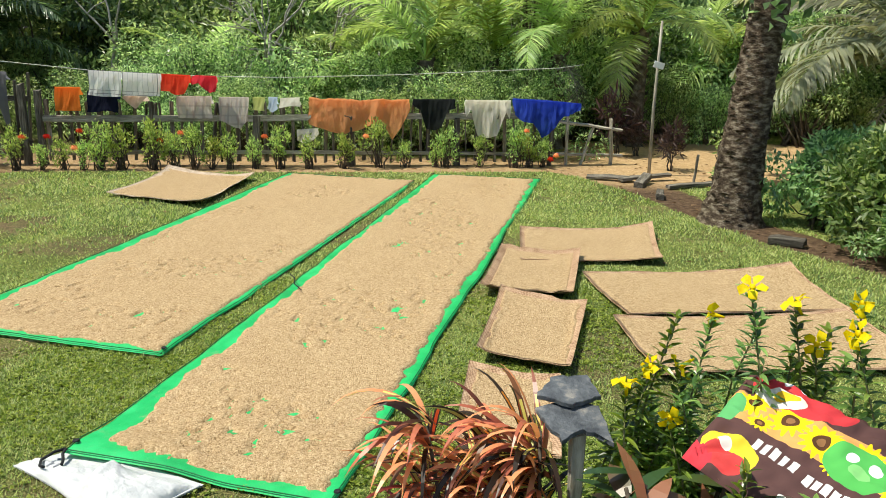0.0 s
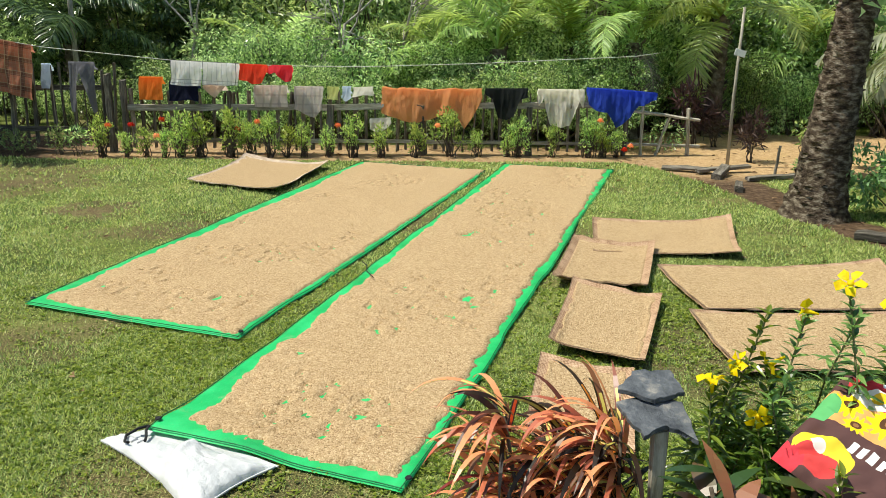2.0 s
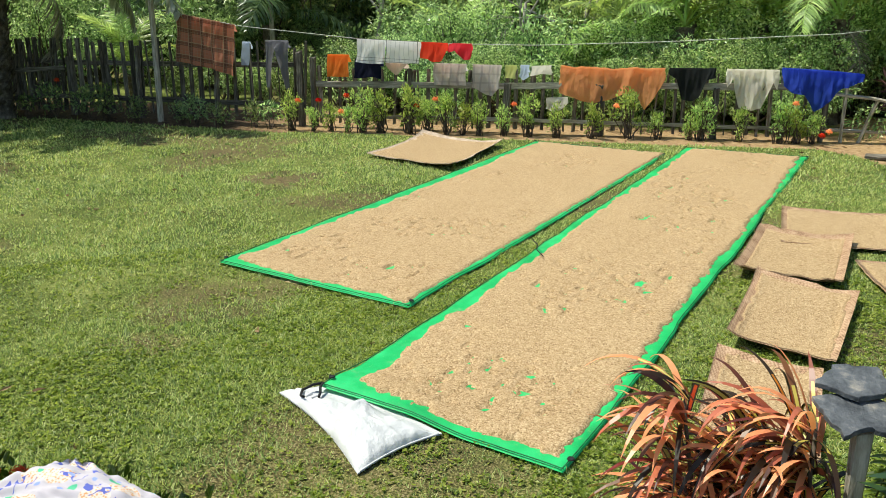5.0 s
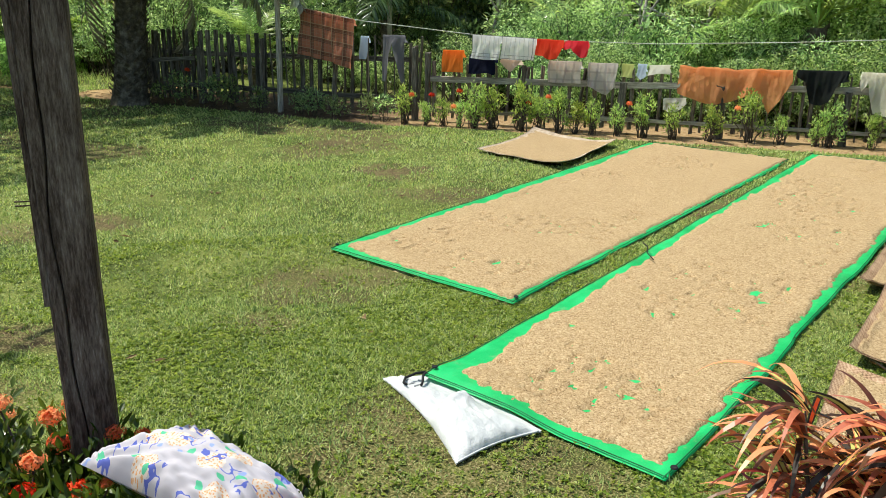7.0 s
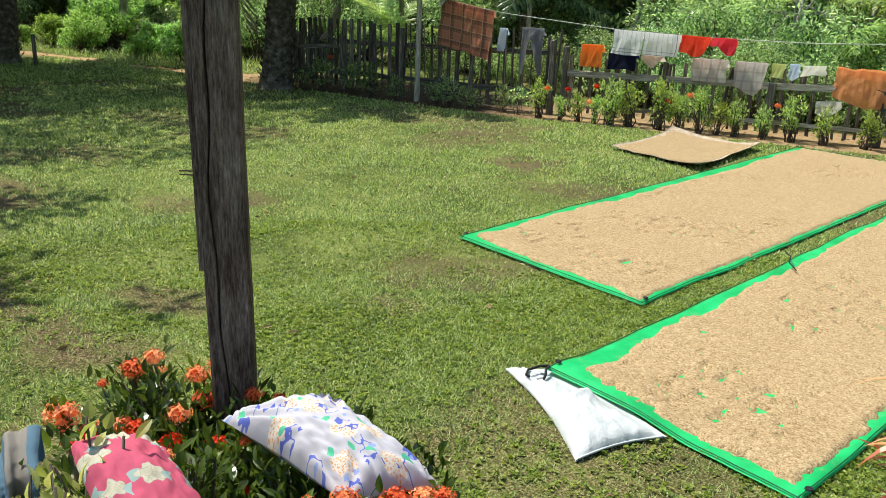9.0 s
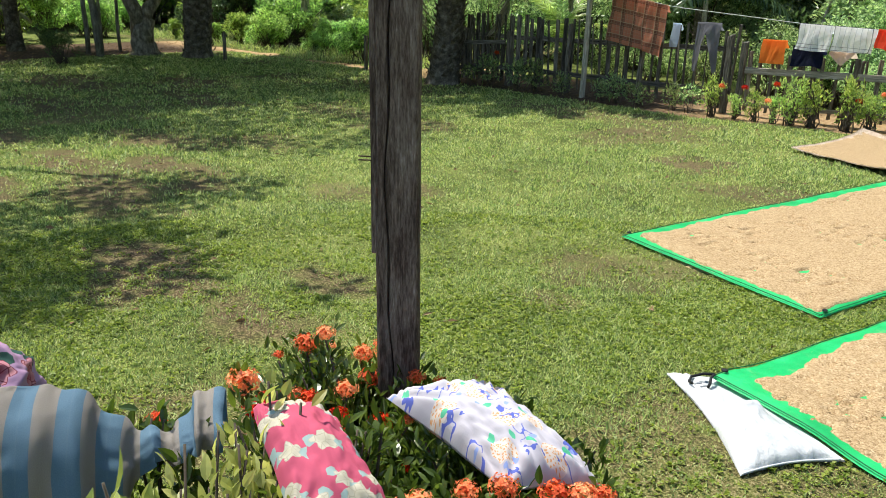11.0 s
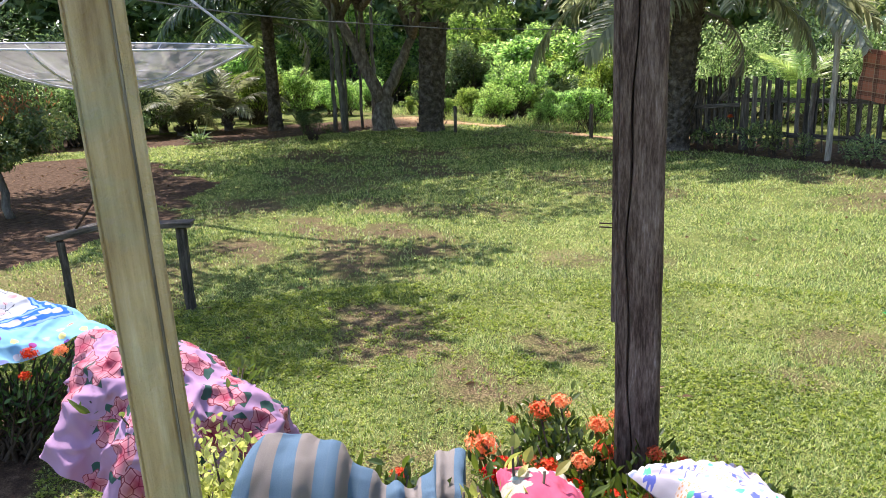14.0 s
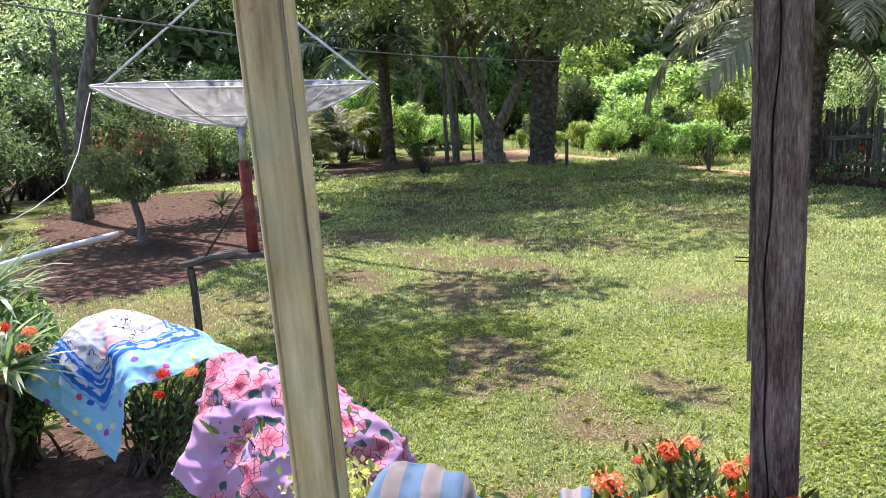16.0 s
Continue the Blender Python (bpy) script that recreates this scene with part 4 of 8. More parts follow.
def drape(name, centre, size, turn, balls, material, label, category, seed=0, group="", n=64, bend=0.05, crumple=0.05, shift=(0.0, 0.0), depth=0.03, crumpled=4.0):
    """A cloth of that size thrown over the masses of a bush. shift: where its pattern's middle lies from the centre."""
    m = 40

    def pattern(k):
        return np.meshgrid(np.linspace(-0.5, 0.5, k) * size[0], np.linspace(-0.5, 0.5, k) * size[1], indexing="ij")

    u, w = pattern(m)
    c, k = math.cos(turn), math.sin(turn)
    tight = 1 - 0.5 * crumple
    x = centre[0] + (shift[0] + c * u - k * w) * tight
    y = centre[1] + (shift[1] + k * u + c * w) * tight
    z = centre[2] + 0.06 + crumple * 1.6 * (fbm(u * 5 + seed, w * 5, seed, 2) - 0.5)
    P = settle(np.stack([x, y, z], -1), np.stack([u, w], -1), np.zeros((m, m), bool), [(np.array(p), np.array(r)) for p, r in balls], 260, 14, bend)
    u, w = pattern(n)
    q = np.linspace(0, m - 1, n)
    lo = np.minimum(q.astype(int), m - 2)
    f = (q - lo)[:, None, None]
    P = P[lo] * (1 - f) + P[lo + 1] * f
    f = (q - lo)[None, :, None]
    P = P[:, lo] * (1 - f) + P[:, lo + 1] * f
    for _ in range(2):
        for axis in (0, 1):
            P = np.moveaxis(P, axis, 0)
            Q = P.copy()
            Q[1:-1] = 0.25 * P[:-2] + 0.5 * P[1:-1] + 0.25 * P[2:]
            P = np.moveaxis(Q, 0, axis)
    nor = unit(np.cross(np.gradient(P, axis=0), np.gradient(P, axis=1)))
    nor = nor * np.sign(nor[:, :, 2:] + 0.15)
    warp = fbm(u * 2.1 + seed, w * 2.1, seed + 5, 2) * 2.5
    crease = np.zeros_like(u)
    for a, k, amp in ((0.4, crumpled, 1.0), (1.7, crumpled * 1.35, 0.8), (2.6, crumpled * 2.1, 0.5), (0.9, crumpled * 3.3, 0.28)):
        q = fbm((u * math.cos(a) + w * math.sin(a)) * k + warp, (w * math.cos(a) - u * math.sin(a)) * k * 0.4 + seed, seed + int(a * 10), 2)
        crease += amp * (1 - np.abs(2 * q - 1) * 2.4).clip(0, 1) ** 2.2
    P = P + nor * (depth * (crease - 0.5))[:, :, None]
    ob = thing(name, Matrix.Translation(centre), label, category, group)
    put("cloth", mesh_data(name + "_cloth", P.reshape(-1, 3) - np.array(centre), grid_faces(n, n), [material], True, np.stack([u, w], -1).reshape(-1, 2)), ob)
    return ob


def rail_pt(x, z=1.28, off=0.0):
    return (x, float(fence_line(x)) + off - 0.03, z)


ORANGE = woven_cloth("orange_cotton", (0.95, 0.46, 0.21), (0.82, 0.35, 0.15))
ORANGE_BRIGHT = woven_cloth("bright_orange_terry", (0.92, 0.27, 0.05), (0.76, 0.18, 0.03))
RED_CLOTH = woven_cloth("red_cotton", (0.92, 0.1, 0.04), (0.76, 0.05, 0.03))
PINK_RED = woven_cloth("crimson_cotton", (0.9, 0.07, 0.1), (0.72, 0.04, 0.06))
NAVY = woven_cloth("navy_cotton", (0.014, 0.018, 0.05), (0.008, 0.01, 0.028))
BLUE = woven_cloth("royal_blue_cotton", (0.05, 0.11, 0.66), (0.03, 0.07, 0.5))
CREAM = woven_cloth("cream_knit", (0.93, 0.89, 0.78), (0.82, 0.77, 0.66))
CHAR = woven_cloth("charcoal_cotton", (0.035, 0.04, 0.04), (0.02, 0.024, 0.025))
GREYW = woven_cloth("grey_trouser_cloth", (0.27, 0.27, 0.3), (0.18, 0.18, 0.21))
LINE_TOWEL = woven_cloth("white_towel_with_dark_lines", (0.95, 0.95, 0.94), (0.85, 0.85, 0.86), stripes=[("X", 0.62, 0.02, (0.05, 0.05, 0.07), 0.8), ("Y", 0.4, 0.02, (0.05, 0.05, 0.07), 0.8), ("Y", 0.34, 0.02, (0.05, 0.05, 0.07), 0.7), ("X", 0.09, 0.12, (0.4, 0.42, 0.45), 0.5)])
GREY_TOWEL = woven_cloth("greyish_checked_towel", (0.8, 0.74, 0.69), (0.66, 0.61, 0.57), stripes=[("X", 0.16, 0.25, (0.46, 0.41, 0.4), 0.55), ("Y", 0.16, 0.2, (0.5, 0.44, 0.42), 0.5)])
PALE_PINK = woven_cloth("pale_pink_cotton", (0.82, 0.64, 0.54), (0.68, 0.52, 0.44))
PALE_GREEN = woven_cloth("pale_green_cotton", (0.6, 0.64, 0.26), (0.48, 0.52, 0.18))
PALE_BLUE = woven_cloth("pale_blue_cotton", (0.6, 0.7, 0.84), (0.5, 0.6, 0.74))
OFFWHITE = woven_cloth("off_white_cotton", (0.84, 0.82, 0.72), (0.72, 0.7, 0.61))
PLAID = woven_cloth("brown_plaid", (0.68, 0.27, 0.16), (0.54, 0.2, 0.12), sheer=0.55,
                    stripes=[("X", 0.26, 0.35, (0.1, 0.065, 0.05), 0.6), ("Y", 0.26, 0.35, (0.12, 0.065, 0.045), 0.6), ("X", 0.26, 0.06, (0.62, 0.4, 0.24), 0.8), ("Y", 0.26, 0.06, (0.62, 0.4, 0.24), 0.8), ("X", 0.065, 0.12, (0.55, 0.36, 0.24), 0.45), ("Y", 0.065, 0.12, (0.55, 0.36, 0.24), 0.45)])
G = "washing hung out to dry"
FRONT = (0.1, -1.0, 0.1)

line_pts = np.array([(-10.84, 14.42, 2.32), (-8.9, 14.6, 1.98), (-6.44, 14.9, 1.76), (-4.6, 15.1, 1.69), (-3.0, 15.3, 1.68), (-0.7, 15.58, 1.77), (2.3, 15.95, 1.94), (2.9, 16.6, 2.0)])


def on_line(x, lower=0.0):
    return (x, float(np.interp(x, line_pts[:, 0], line_pts[:, 1])), float(np.interp(x, line_pts[:, 0], line_pts[:, 2])) - lower)


hang("plaid_sheet", [on_line(-10.3), on_line(-9.7), on_line(-9.03)], (0.95, 0.96, 1.0), (0.14, 0.14), FRONT, PLAID, "brown and orange plaid cloth hanging over the clothes line", "sheet", 4, 0.035, 1, group=G)
hang("hand_towel", [rail_pt(-9.02, 1.66, -0.03), rail_pt(-8.84, 1.66, -0.03)], (0.46, 0.46), (0.14, 0.14), FRONT, PALE_BLUE, "small greyish hand towel on a fence picket", "towel", 1, 0.01, 2, 10, group=G)
tr = hang("trousers", [rail_pt(-8.47, 1.7, -0.05), rail_pt(-7.97, 1.7, -0.05)], (0.93, 0.93, 0.45, 0.12, 0.45, 0.95, 0.98), (0.14, 0.14), FRONT, GREYW, "grey trousers with pale side seams hanging on the fence", "trousers", 2, 0.03, 3, 43, group=G)
hang("face_towel", [rail_pt(-7.14, 1.44, -0.03), rail_pt(-6.7, 1.44, -0.03)], (0.42, 0.42), (0.14, 0.14), FRONT, ORANGE_BRIGHT, "small bright orange towel on the picket fence", "towel", 2, 0.02, 4, 18, group=G)
hang("shorts", [rail_pt(-6.58, 1.36, -0.03), rail_pt(-6.03, 1.36, -0.03)], (0.36, 0.36, 0.33, 0.37), (0.14, 0.14), FRONT, NAVY, "dark navy shorts hanging on the picket fence", "shorts", 2, 0.02, 5, 18, group=G)
hang("bath_towel", [on_line(-6.48), on_line(-5.9)], (0.44, 0.46, 0.44), (0.14, 0.14), FRONT, LINE_TOWEL, "white towel with dark lines hanging over the line", "towel", 2, 0.02, 6, 22, group=G)
hang("bath_towel", [on_line(-5.88), on_line(-5.2)], (0.42, 0.42, 0.4), (0.14, 0.14), FRONT, LINE_TOWEL, "white towel with dark lines hanging over the line", "towel", 2, 0.02, 7, 22, group=G)
hang("underwear", [rail_pt(-5.92, 1.33, -0.03), rail_pt(-5.52, 1.33, -0.03)], (0.06, 0.18, 0.27, 0.16, 0.05), (0.14, 0.14), FRONT, PALE_PINK, "pale pink underwear hanging on the fence", "underwear", 1, 0.02, 8, 16, group=G)
hang("blouse", [on_line(-5.18), on_line(-4.66)], (0.3, 0.3, 0.36, 0.34, 0.12), (0.14, 0.14), FRONT, RED_CLOTH, "bright red blouse hanging over the clothes line", "blouse", 3, 0.03, 9, 22, group=G)
hang("underwear", [on_line(-4.64), on_line(-4.2)], (0.16, 0.12, 0.3, 0.28), (0.14, 0.14), FRONT, PINK_RED, "crimson underwear hanging over the clothes line", "underwear", 3, 0.03, 10, 18, group=G)
hang("hand_towel", [rail_pt(-4.98, 1.3, -0.03), rail_pt(-4.34, 1.3, -0.03)], (0.4, 0.4), (0.14, 0.14), FRONT, GREY_TOWEL, "faded grey checked towel on the fence", "towel", 2, 0.02, 11, 20, group=G)
hang("shirt", [rail_pt(-4.21, 1.29, -0.03), rail_pt(-3.66, 1.29, -0.03)], (0.42, 0.46, 0.56, 0.58, 0.42), (0.14, 0.14), FRONT, GREY_TOWEL, "faded grey shirt hanging on the fence", "shirt", 3, 0.03, 12, 22, group=G)
hang("face_towel", [rail_pt(-3.58, 1.29, -0.03), rail_pt(-3.36, 1.29, -0.03)], (0.22, 0.24), (0.14, 0.14), FRONT, PALE_GREEN, "small pale green cloth on the fence", "cloth", 1, 0.02, 13, 12, group=G)
hang("face_towel", [rail_pt(-3.29, 1.3, -0.03), rail_pt(-3.12, 1.3, -0.03)], (0.2, 0.28, 0.2), (0.14, 0.14), FRONT, PALE_BLUE, "small pale blue cloth on the fence", "cloth", 1, 0.03, 14, 12, group=G)
hang("face_towel", [rail_pt(-3.08, 1.28, -0.03), rail_pt(-2.7, 1.3, -0.03)], (0.18, 0.14, 0.16), (0.14, 0.14), FRONT, OFFWHITE, "small off-white cloth folded over the fence", "cloth", 1, 0.03, 15, 14, group=G)
hang("bed_sheet", [rail_pt(-2.53, 1.29, -0.04), rail_pt(-1.6, 1.26, -0.04), rail_pt(-0.6, 1.29, -0.04)], (0.48, 0.55, 0.6, 0.63, 0.63, 0.6, 0.54, 0.47, 0.44, 0.76, 0.5, 0.2), (0.14, 0.14), FRONT, ORANGE, "large rust-orange cloth draped over the fence", "sheet", 3, 0.03, 16, 90, group=G, lump=0.07)
hang("shirt", [rail_pt(-0.53, 1.29, -0.03), rail_pt(0.3, 1.3, -0.03)], (0.12, 0.2, 0.56, 0.6, 0.5, 0.2, 0.16), (0.14, 0.14), FRONT, CHAR, "charcoal shirt hanging over the fence", "shirt", 4, 0.04, 17, 34, group=G)
hang("pullover", [rail_pt(0.49, 1.29, -0.03), rail_pt(1.4, 1.29, -0.03)], (0.32, 0.16, 0.68, 0.72, 0.72, 0.68, 0.2, 0.35), (0.14, 0.14), FRONT, CREAM, "cream knitted pullover hanging on the fence", "pullover", 5, 0.04, 18, 42, group=G)
hang("shirt", [rail_pt(1.45, 1.33, -0.03), rail_pt(2.15, 1.3, -0.03), rail_pt(2.84, 1.24, -0.03)], (0.3, 0.42, 0.45, 0.75, 0.6, 0.3, 0.22, 0.12), (0.14, 0.14), FRONT, BLUE, "royal blue shirt draped over the fence end", "shirt", 5, 0.05, 19, 44, group=G)
hang("rag", [rail_pt(-2.75, 0.7, -0.14), rail_pt(-2.35, 0.72, -0.14)], (0.2, 0.26, 0.12), (0.14, 0.14), FRONT, OFFWHITE, "crumpled grey rag caught on the fence rail", "rag", 2, 0.05, 20, 14, group=G)

ROPE = plain_mat("pale_cord", three((0.35, 0.36, 0.3), (0.5, 0.5, 0.44), (0.62, 0.62, 0.56)), 30, 0.8)
pole = thing("clothes_pole", Matrix.Translation((-10.88, 14.4, 0)), "grey wooden clothes-line pole in front of the fence", "pole")
put("shaft", beam_data("shaft", 2.6, 0.1, 0.09, WOOD_GREY, 0.01, 6, 0.85), pole, stand((0, 0, -0.05), (0.05, 0.0, 2.5)))
cord = thing("clothes_line", Matrix.Translation((0, 0, 0)), "pale cord strung along the fence for washing", "clothes line")
tt = np.linspace(0, 1, 60)
xx = np.interp(tt, np.linspace(0, 1, len(line_pts)), line_pts[:, 0])
v, f = tube_tris(np.column_stack([xx, np.interp(xx, line_pts[:, 0], line_pts[:, 1]), np.interp(xx, line_pts[:, 0], line_pts[:, 2])]), 0.008, 5)
put("cord", mesh_data("cord", v, f, [ROPE], True), cord)

# ---- foliage tones ----
# Lit shrubs get the bright tone, shaded ones the dark: light set in colour.
LEAF_BRIGHT = leaf_mat("sunny_leaves", [(0.0, (0.018, 0.045, 0.013)), (0.35, (0.12, 0.21, 0.068)), (0.7, (0.33, 0.45, 0.19)), (1.0, (0.7, 0.76, 0.45))], 0.48, 0.3, 0.48, 1.1, 0.85)
LEAF_THICKET = leaf_mat("thicket_leaves", [(0.0, (0.035, 0.075, 0.016)), (0.35, (0.13, 0.24, 0.045)), (0.7, (0.31, 0.45, 0.11)), (1.0, (0.62, 0.7, 0.26))], 0.5, 0.3, 0.55, 1.1, 0.9)
LEAF_SHRUB = leaf_mat("garden_shrub_leaves", [(0.0, (0.05, 0.1, 0.03)), (0.35, (0.11, 0.21, 0.068)), (0.7, (0.25, 0.37, 0.14)), (1.0, (0.56, 0.63, 0.36))], 0.45, 0.28, 0.6, 1.4, 0.9)
LEAF_MID = leaf_mat("green_leaves", [(0.0, (0.07, 0.12, 0.045)), (0.5, (0.18, 0.265, 0.1)), (1.0, (0.42, 0.49, 0.23))], 0.5, 0.3, 0.6, 1.1, 0.85)
LEAF_DARK = leaf_mat("dark_and_shaded_leaves", [(0.0, (0.026, 0.048, 0.02)), (0.5, (0.06, 0.105, 0.038)), (0.85, (0.13, 0.19, 0.072)), (1.0, (0.3, 0.36, 0.17))], 0.44, 0.27, 0.65, 1.1, 0.9)
FROND_LEAF = leaf_mat("palm_leaflets", [(0.0, (0.13, 0.2, 0.055)), (0.5, (0.3, 0.4, 0.13)), (1.0, (0.58, 0.64, 0.28))], 0.5, 0.36, 0.45, 0.6)
FROND_GREY = leaf_mat("greyish_palm_leaflets", [(0.0, (0.1, 0.115, 0.07)), (0.5, (0.22, 0.235, 0.145)), (1.0, (0.43, 0.43, 0.3))], 0.42, 0.45, 0.4, 0.6)
FROND_DRY = leaf_mat("dry_palm_leaflets", [(0.0, (0.13, 0.115, 0.09)), (0.5, (0.27, 0.25, 0.21)), (1.0, (0.44, 0.41, 0.36))], 0.3, 0.8, 0.15, 0.6)
LEAF_PURPLE = leaf_mat("purple_leaves", [(0.0, (0.02, 0.014, 0.014)), (0.5, (0.05, 0.026, 0.028)), (1.0, (0.12, 0.06, 0.05))], 0.25)


def lobes(n_lobes, spread, lift, size):
    """Centres and radii of the masses that make up a crown."""
    c = np.column_stack([rng.normal(0, spread[0], n_lobes), rng.normal(0, spread[1], n_lobes), rng.uniform(lift[0], lift[1], n_lobes)])
    return c, rng.uniform(*size, n_lobes)


def crown_data(name, centres, radii, n, length, width, material, squash=0.8, floor=0.0, shell=0.55, updraft=0.35):
    """Leaves in uneven masses, looser inside."""
    centres, radii = np.asarray(centres, float), np.asarray(radii, float)
    pick = rng.choice(len(radii), n, p=radii ** 2 / (radii ** 2).sum())
    d = unit(rng.normal(0, 1, (n, 3)))
    r = radii[pick] * (shell + (1.12 - shell) * rng.uniform(0, 1, n) ** 0.6) * (0.75 + 0.5 * fbm(d[:, 0] * 2 + pick, d[:, 1] * 2 + d[:, 2] * 3, 9, 2))
    P = centres[pick] + d * r[:, None] * [1, 1, squash]
    ok = P[:, 2] > floor
    P, d = P[ok], d[ok]
    D = d * 0.7 + rng.normal(0, 0.5, d.shape) + [0, 0, updraft]
    k = len(P)
    face = d * 0.8 + [0, 0, 0.9] + rng.normal(0, 0.4, d.shape)
    v, f = leaf_tris(P, D, length * rng.uniform(0.6, 1.3, k), width * rng.uniform(0.7, 1.25, k), face, 0.16, 0.15)
    return mesh_data(name, v, f, [material])


def limbs_data(name, starts, ends, r0, r1, material, wob=0.06, sides=6):
    return mesh_data(name, *join([tube_tris(bent(a, b, 0.0, 6, wob), np.linspace(r0, r1, 6), sides) for a, b in zip(starts, ends)]), [material], True)


def bush_proto(name, label, category, group, height, wide, n, leaf, material, lob=9, size=None, floor=0.05, squash=0.85, updraft=0.35, shell=0.5):
    ob = thing(name, Matrix.Identity(4), label, category, group)
    size = size or (wide * 0.22, wide * 0.42)
    c, r = lobes(lob, (wide * 0.26, wide * 0.26), (height * 0.25, height * 0.82), size)
    c[:, :2] *= (1.15 - 0.5 * c[:, 2:] / height)
    starts = rng.normal(0, wide * 0.1, (lob, 3)) * [1, 1, 0]
    put("branchwork", limbs_data("branchwork", starts, c, 0.002 + 0.013 * height, 0.005, TWIG, 0.03, 5), ob)
    put("foliage", crown_data("foliage", c, r, n, leaf[0], leaf[1], material, squash, floor, shell, updraft), ob)
    return ob


def spread_copies(protos, places):
    """Places: x, y, scale, turn. The first ones take the built things themselves."""
    for k, (x, y, s, turn) in enumerate(places):
        p = protos[k % len(protos)]
        m = Matrix.Translation((x, y, float(ground_z(x, y)) - 0.02)) @ Matrix.Rotation(turn, 4, "Z") @ Matrix.Diagonal((s, s, s * rng.uniform(0.85, 1.15), 1))
        if k < len(protos):
            p.matrix_basis = m
        else:
            o = copy_thing(p, Matrix.Identity(4))
            o.matrix_basis = m


def scattered(n, box, s0, s1, avoid=None):
    out = []
    while len(out) < n:
        x, y = rng.uniform(box[0], box[1]), rng.uniform(box[2], box[3])
        if avoid is None or not avoid(x, y):
            out.append((x, y, rng.uniform(s0, s1), rng.uniform(0, 6.28)))
    return out


# ---- palms ----
def frond_data(name, length, leaflet, n, material, arch=0.55, hang_down=0.35, width=0.035, twist=0.5):
    """One feather leaf from the origin along +x, arching over."""
    m = 14
    t = np.linspace(0, 1, m)
    ang = 0.95 - arch * 2.6 * t ** 1.3
    step = length / (m - 1)
    pts = np.zeros((m, 3))
    for k in range(1, m):
        pts[k] = pts[k - 1] + step * np.array([math.cos(ang[k]), 0.04 * math.sin(3 * t[k]), math.sin(ang[k])])
    chunks = [tube_tris(pts, np.linspace(0.028, 0.006, m), 4)]
    tl = np.concatenate([np.linspace(0.14, 1.0, n)] * 2)
    sgn = np.repeat([1.0, -1.0], n)
    P = np.column_stack([np.interp(tl, t, pts[:, k]) for k in range(3)])
    tang = unit(np.column_stack([np.interp(tl, t, np.gradient(pts[:, k])) for k in range(3)]))
    nor = np.cross(tang, np.tile([0, 1.0, 0], (2 * n, 1)))
    nor = nor * np.sign(nor[:, 2:] + 1e-6)
    D = tang * (0.45 + 0.5 * tl)[:, None] + np.array([0, 1.0, 0]) * sgn[:, None] + nor * (0.25 * twist) + rng.normal(0, 0.1, (2 * n, 3))
    L = leaflet * np.sin(np.clip(tl * 0.92 + 0.06, 0, 1) * math.pi) ** 0.55 * rng.uniform(0.8, 1.1, 2 * n)
    chunks.append(strap_tris(P, D, L, width, hang_down * rng.uniform(0.6, 1.5, 2 * n), 3))
    return mesh_data(name, *join(chunks), [material])


FRONDS = [frond_data("frond", 3.2, 0.75, 56, FROND_LEAF, a, h, 0.042) for a, h in ((0.5, 0.25), (0.62, 0.35), (0.42, 0.3), (0.72, 0.4))]
FRONDS_OLD = [frond_data("frond", 3.4, 0.8, 62, FROND_GREY, a, h, 0.055) for a, h in ((0.55, 0.45), (0.7, 0.55), (0.62, 0.5))]
# Shade is put into the leaf colour of these fronds.
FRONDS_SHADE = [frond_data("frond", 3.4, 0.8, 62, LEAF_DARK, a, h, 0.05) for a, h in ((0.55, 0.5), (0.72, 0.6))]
FRONDS_DRY = [frond_data("dry_frond", 2.2, 0.55, 30, FROND_DRY, 0.95, 0.8, 0.03)]


def boot_trunk(name, height, r0, r1, lean, boots, material):
    """A trunk clad in the stubs of old leaf bases."""
    pts = np.column_stack([np.linspace(0, lean[0], 12), np.linspace(0, lean[1], 12), np.linspace(0, height, 12)])
    rad = np.interp(np.linspace(0, 1, 12), [0, 0.1, 0.3, 1], [r0 * 1.25, r0, (r0 + r1) / 2, r1])
    chunks = [tube_tris(pts, rad, 14)]
    if boots:
        z = np.linspace(0.15, height * 0.98, boots)
        a = np.arange(boots) * 2.399 + rng.normal(0, 0.15, boots)
        t = z / height
        r = np.interp(t, np.linspace(0, 1, 12), rad)
        out = np.column_stack([np.cos(a), np.sin(a), np.zeros(boots)])
        P = np.column_stack([lean[0] * t, lean[1] * t, z]) + out * (r * 0.93)[:, None]
        chunks.append(leaf_tris(P, out * 0.45 + [0, 0, 1.0], rng.uniform(0.14, 0.26, boots), rng.uniform(0.12, 0.2, boots), out, 0.25, -0.25))
    return mesh_data(name, *join(chunks), [material], False)


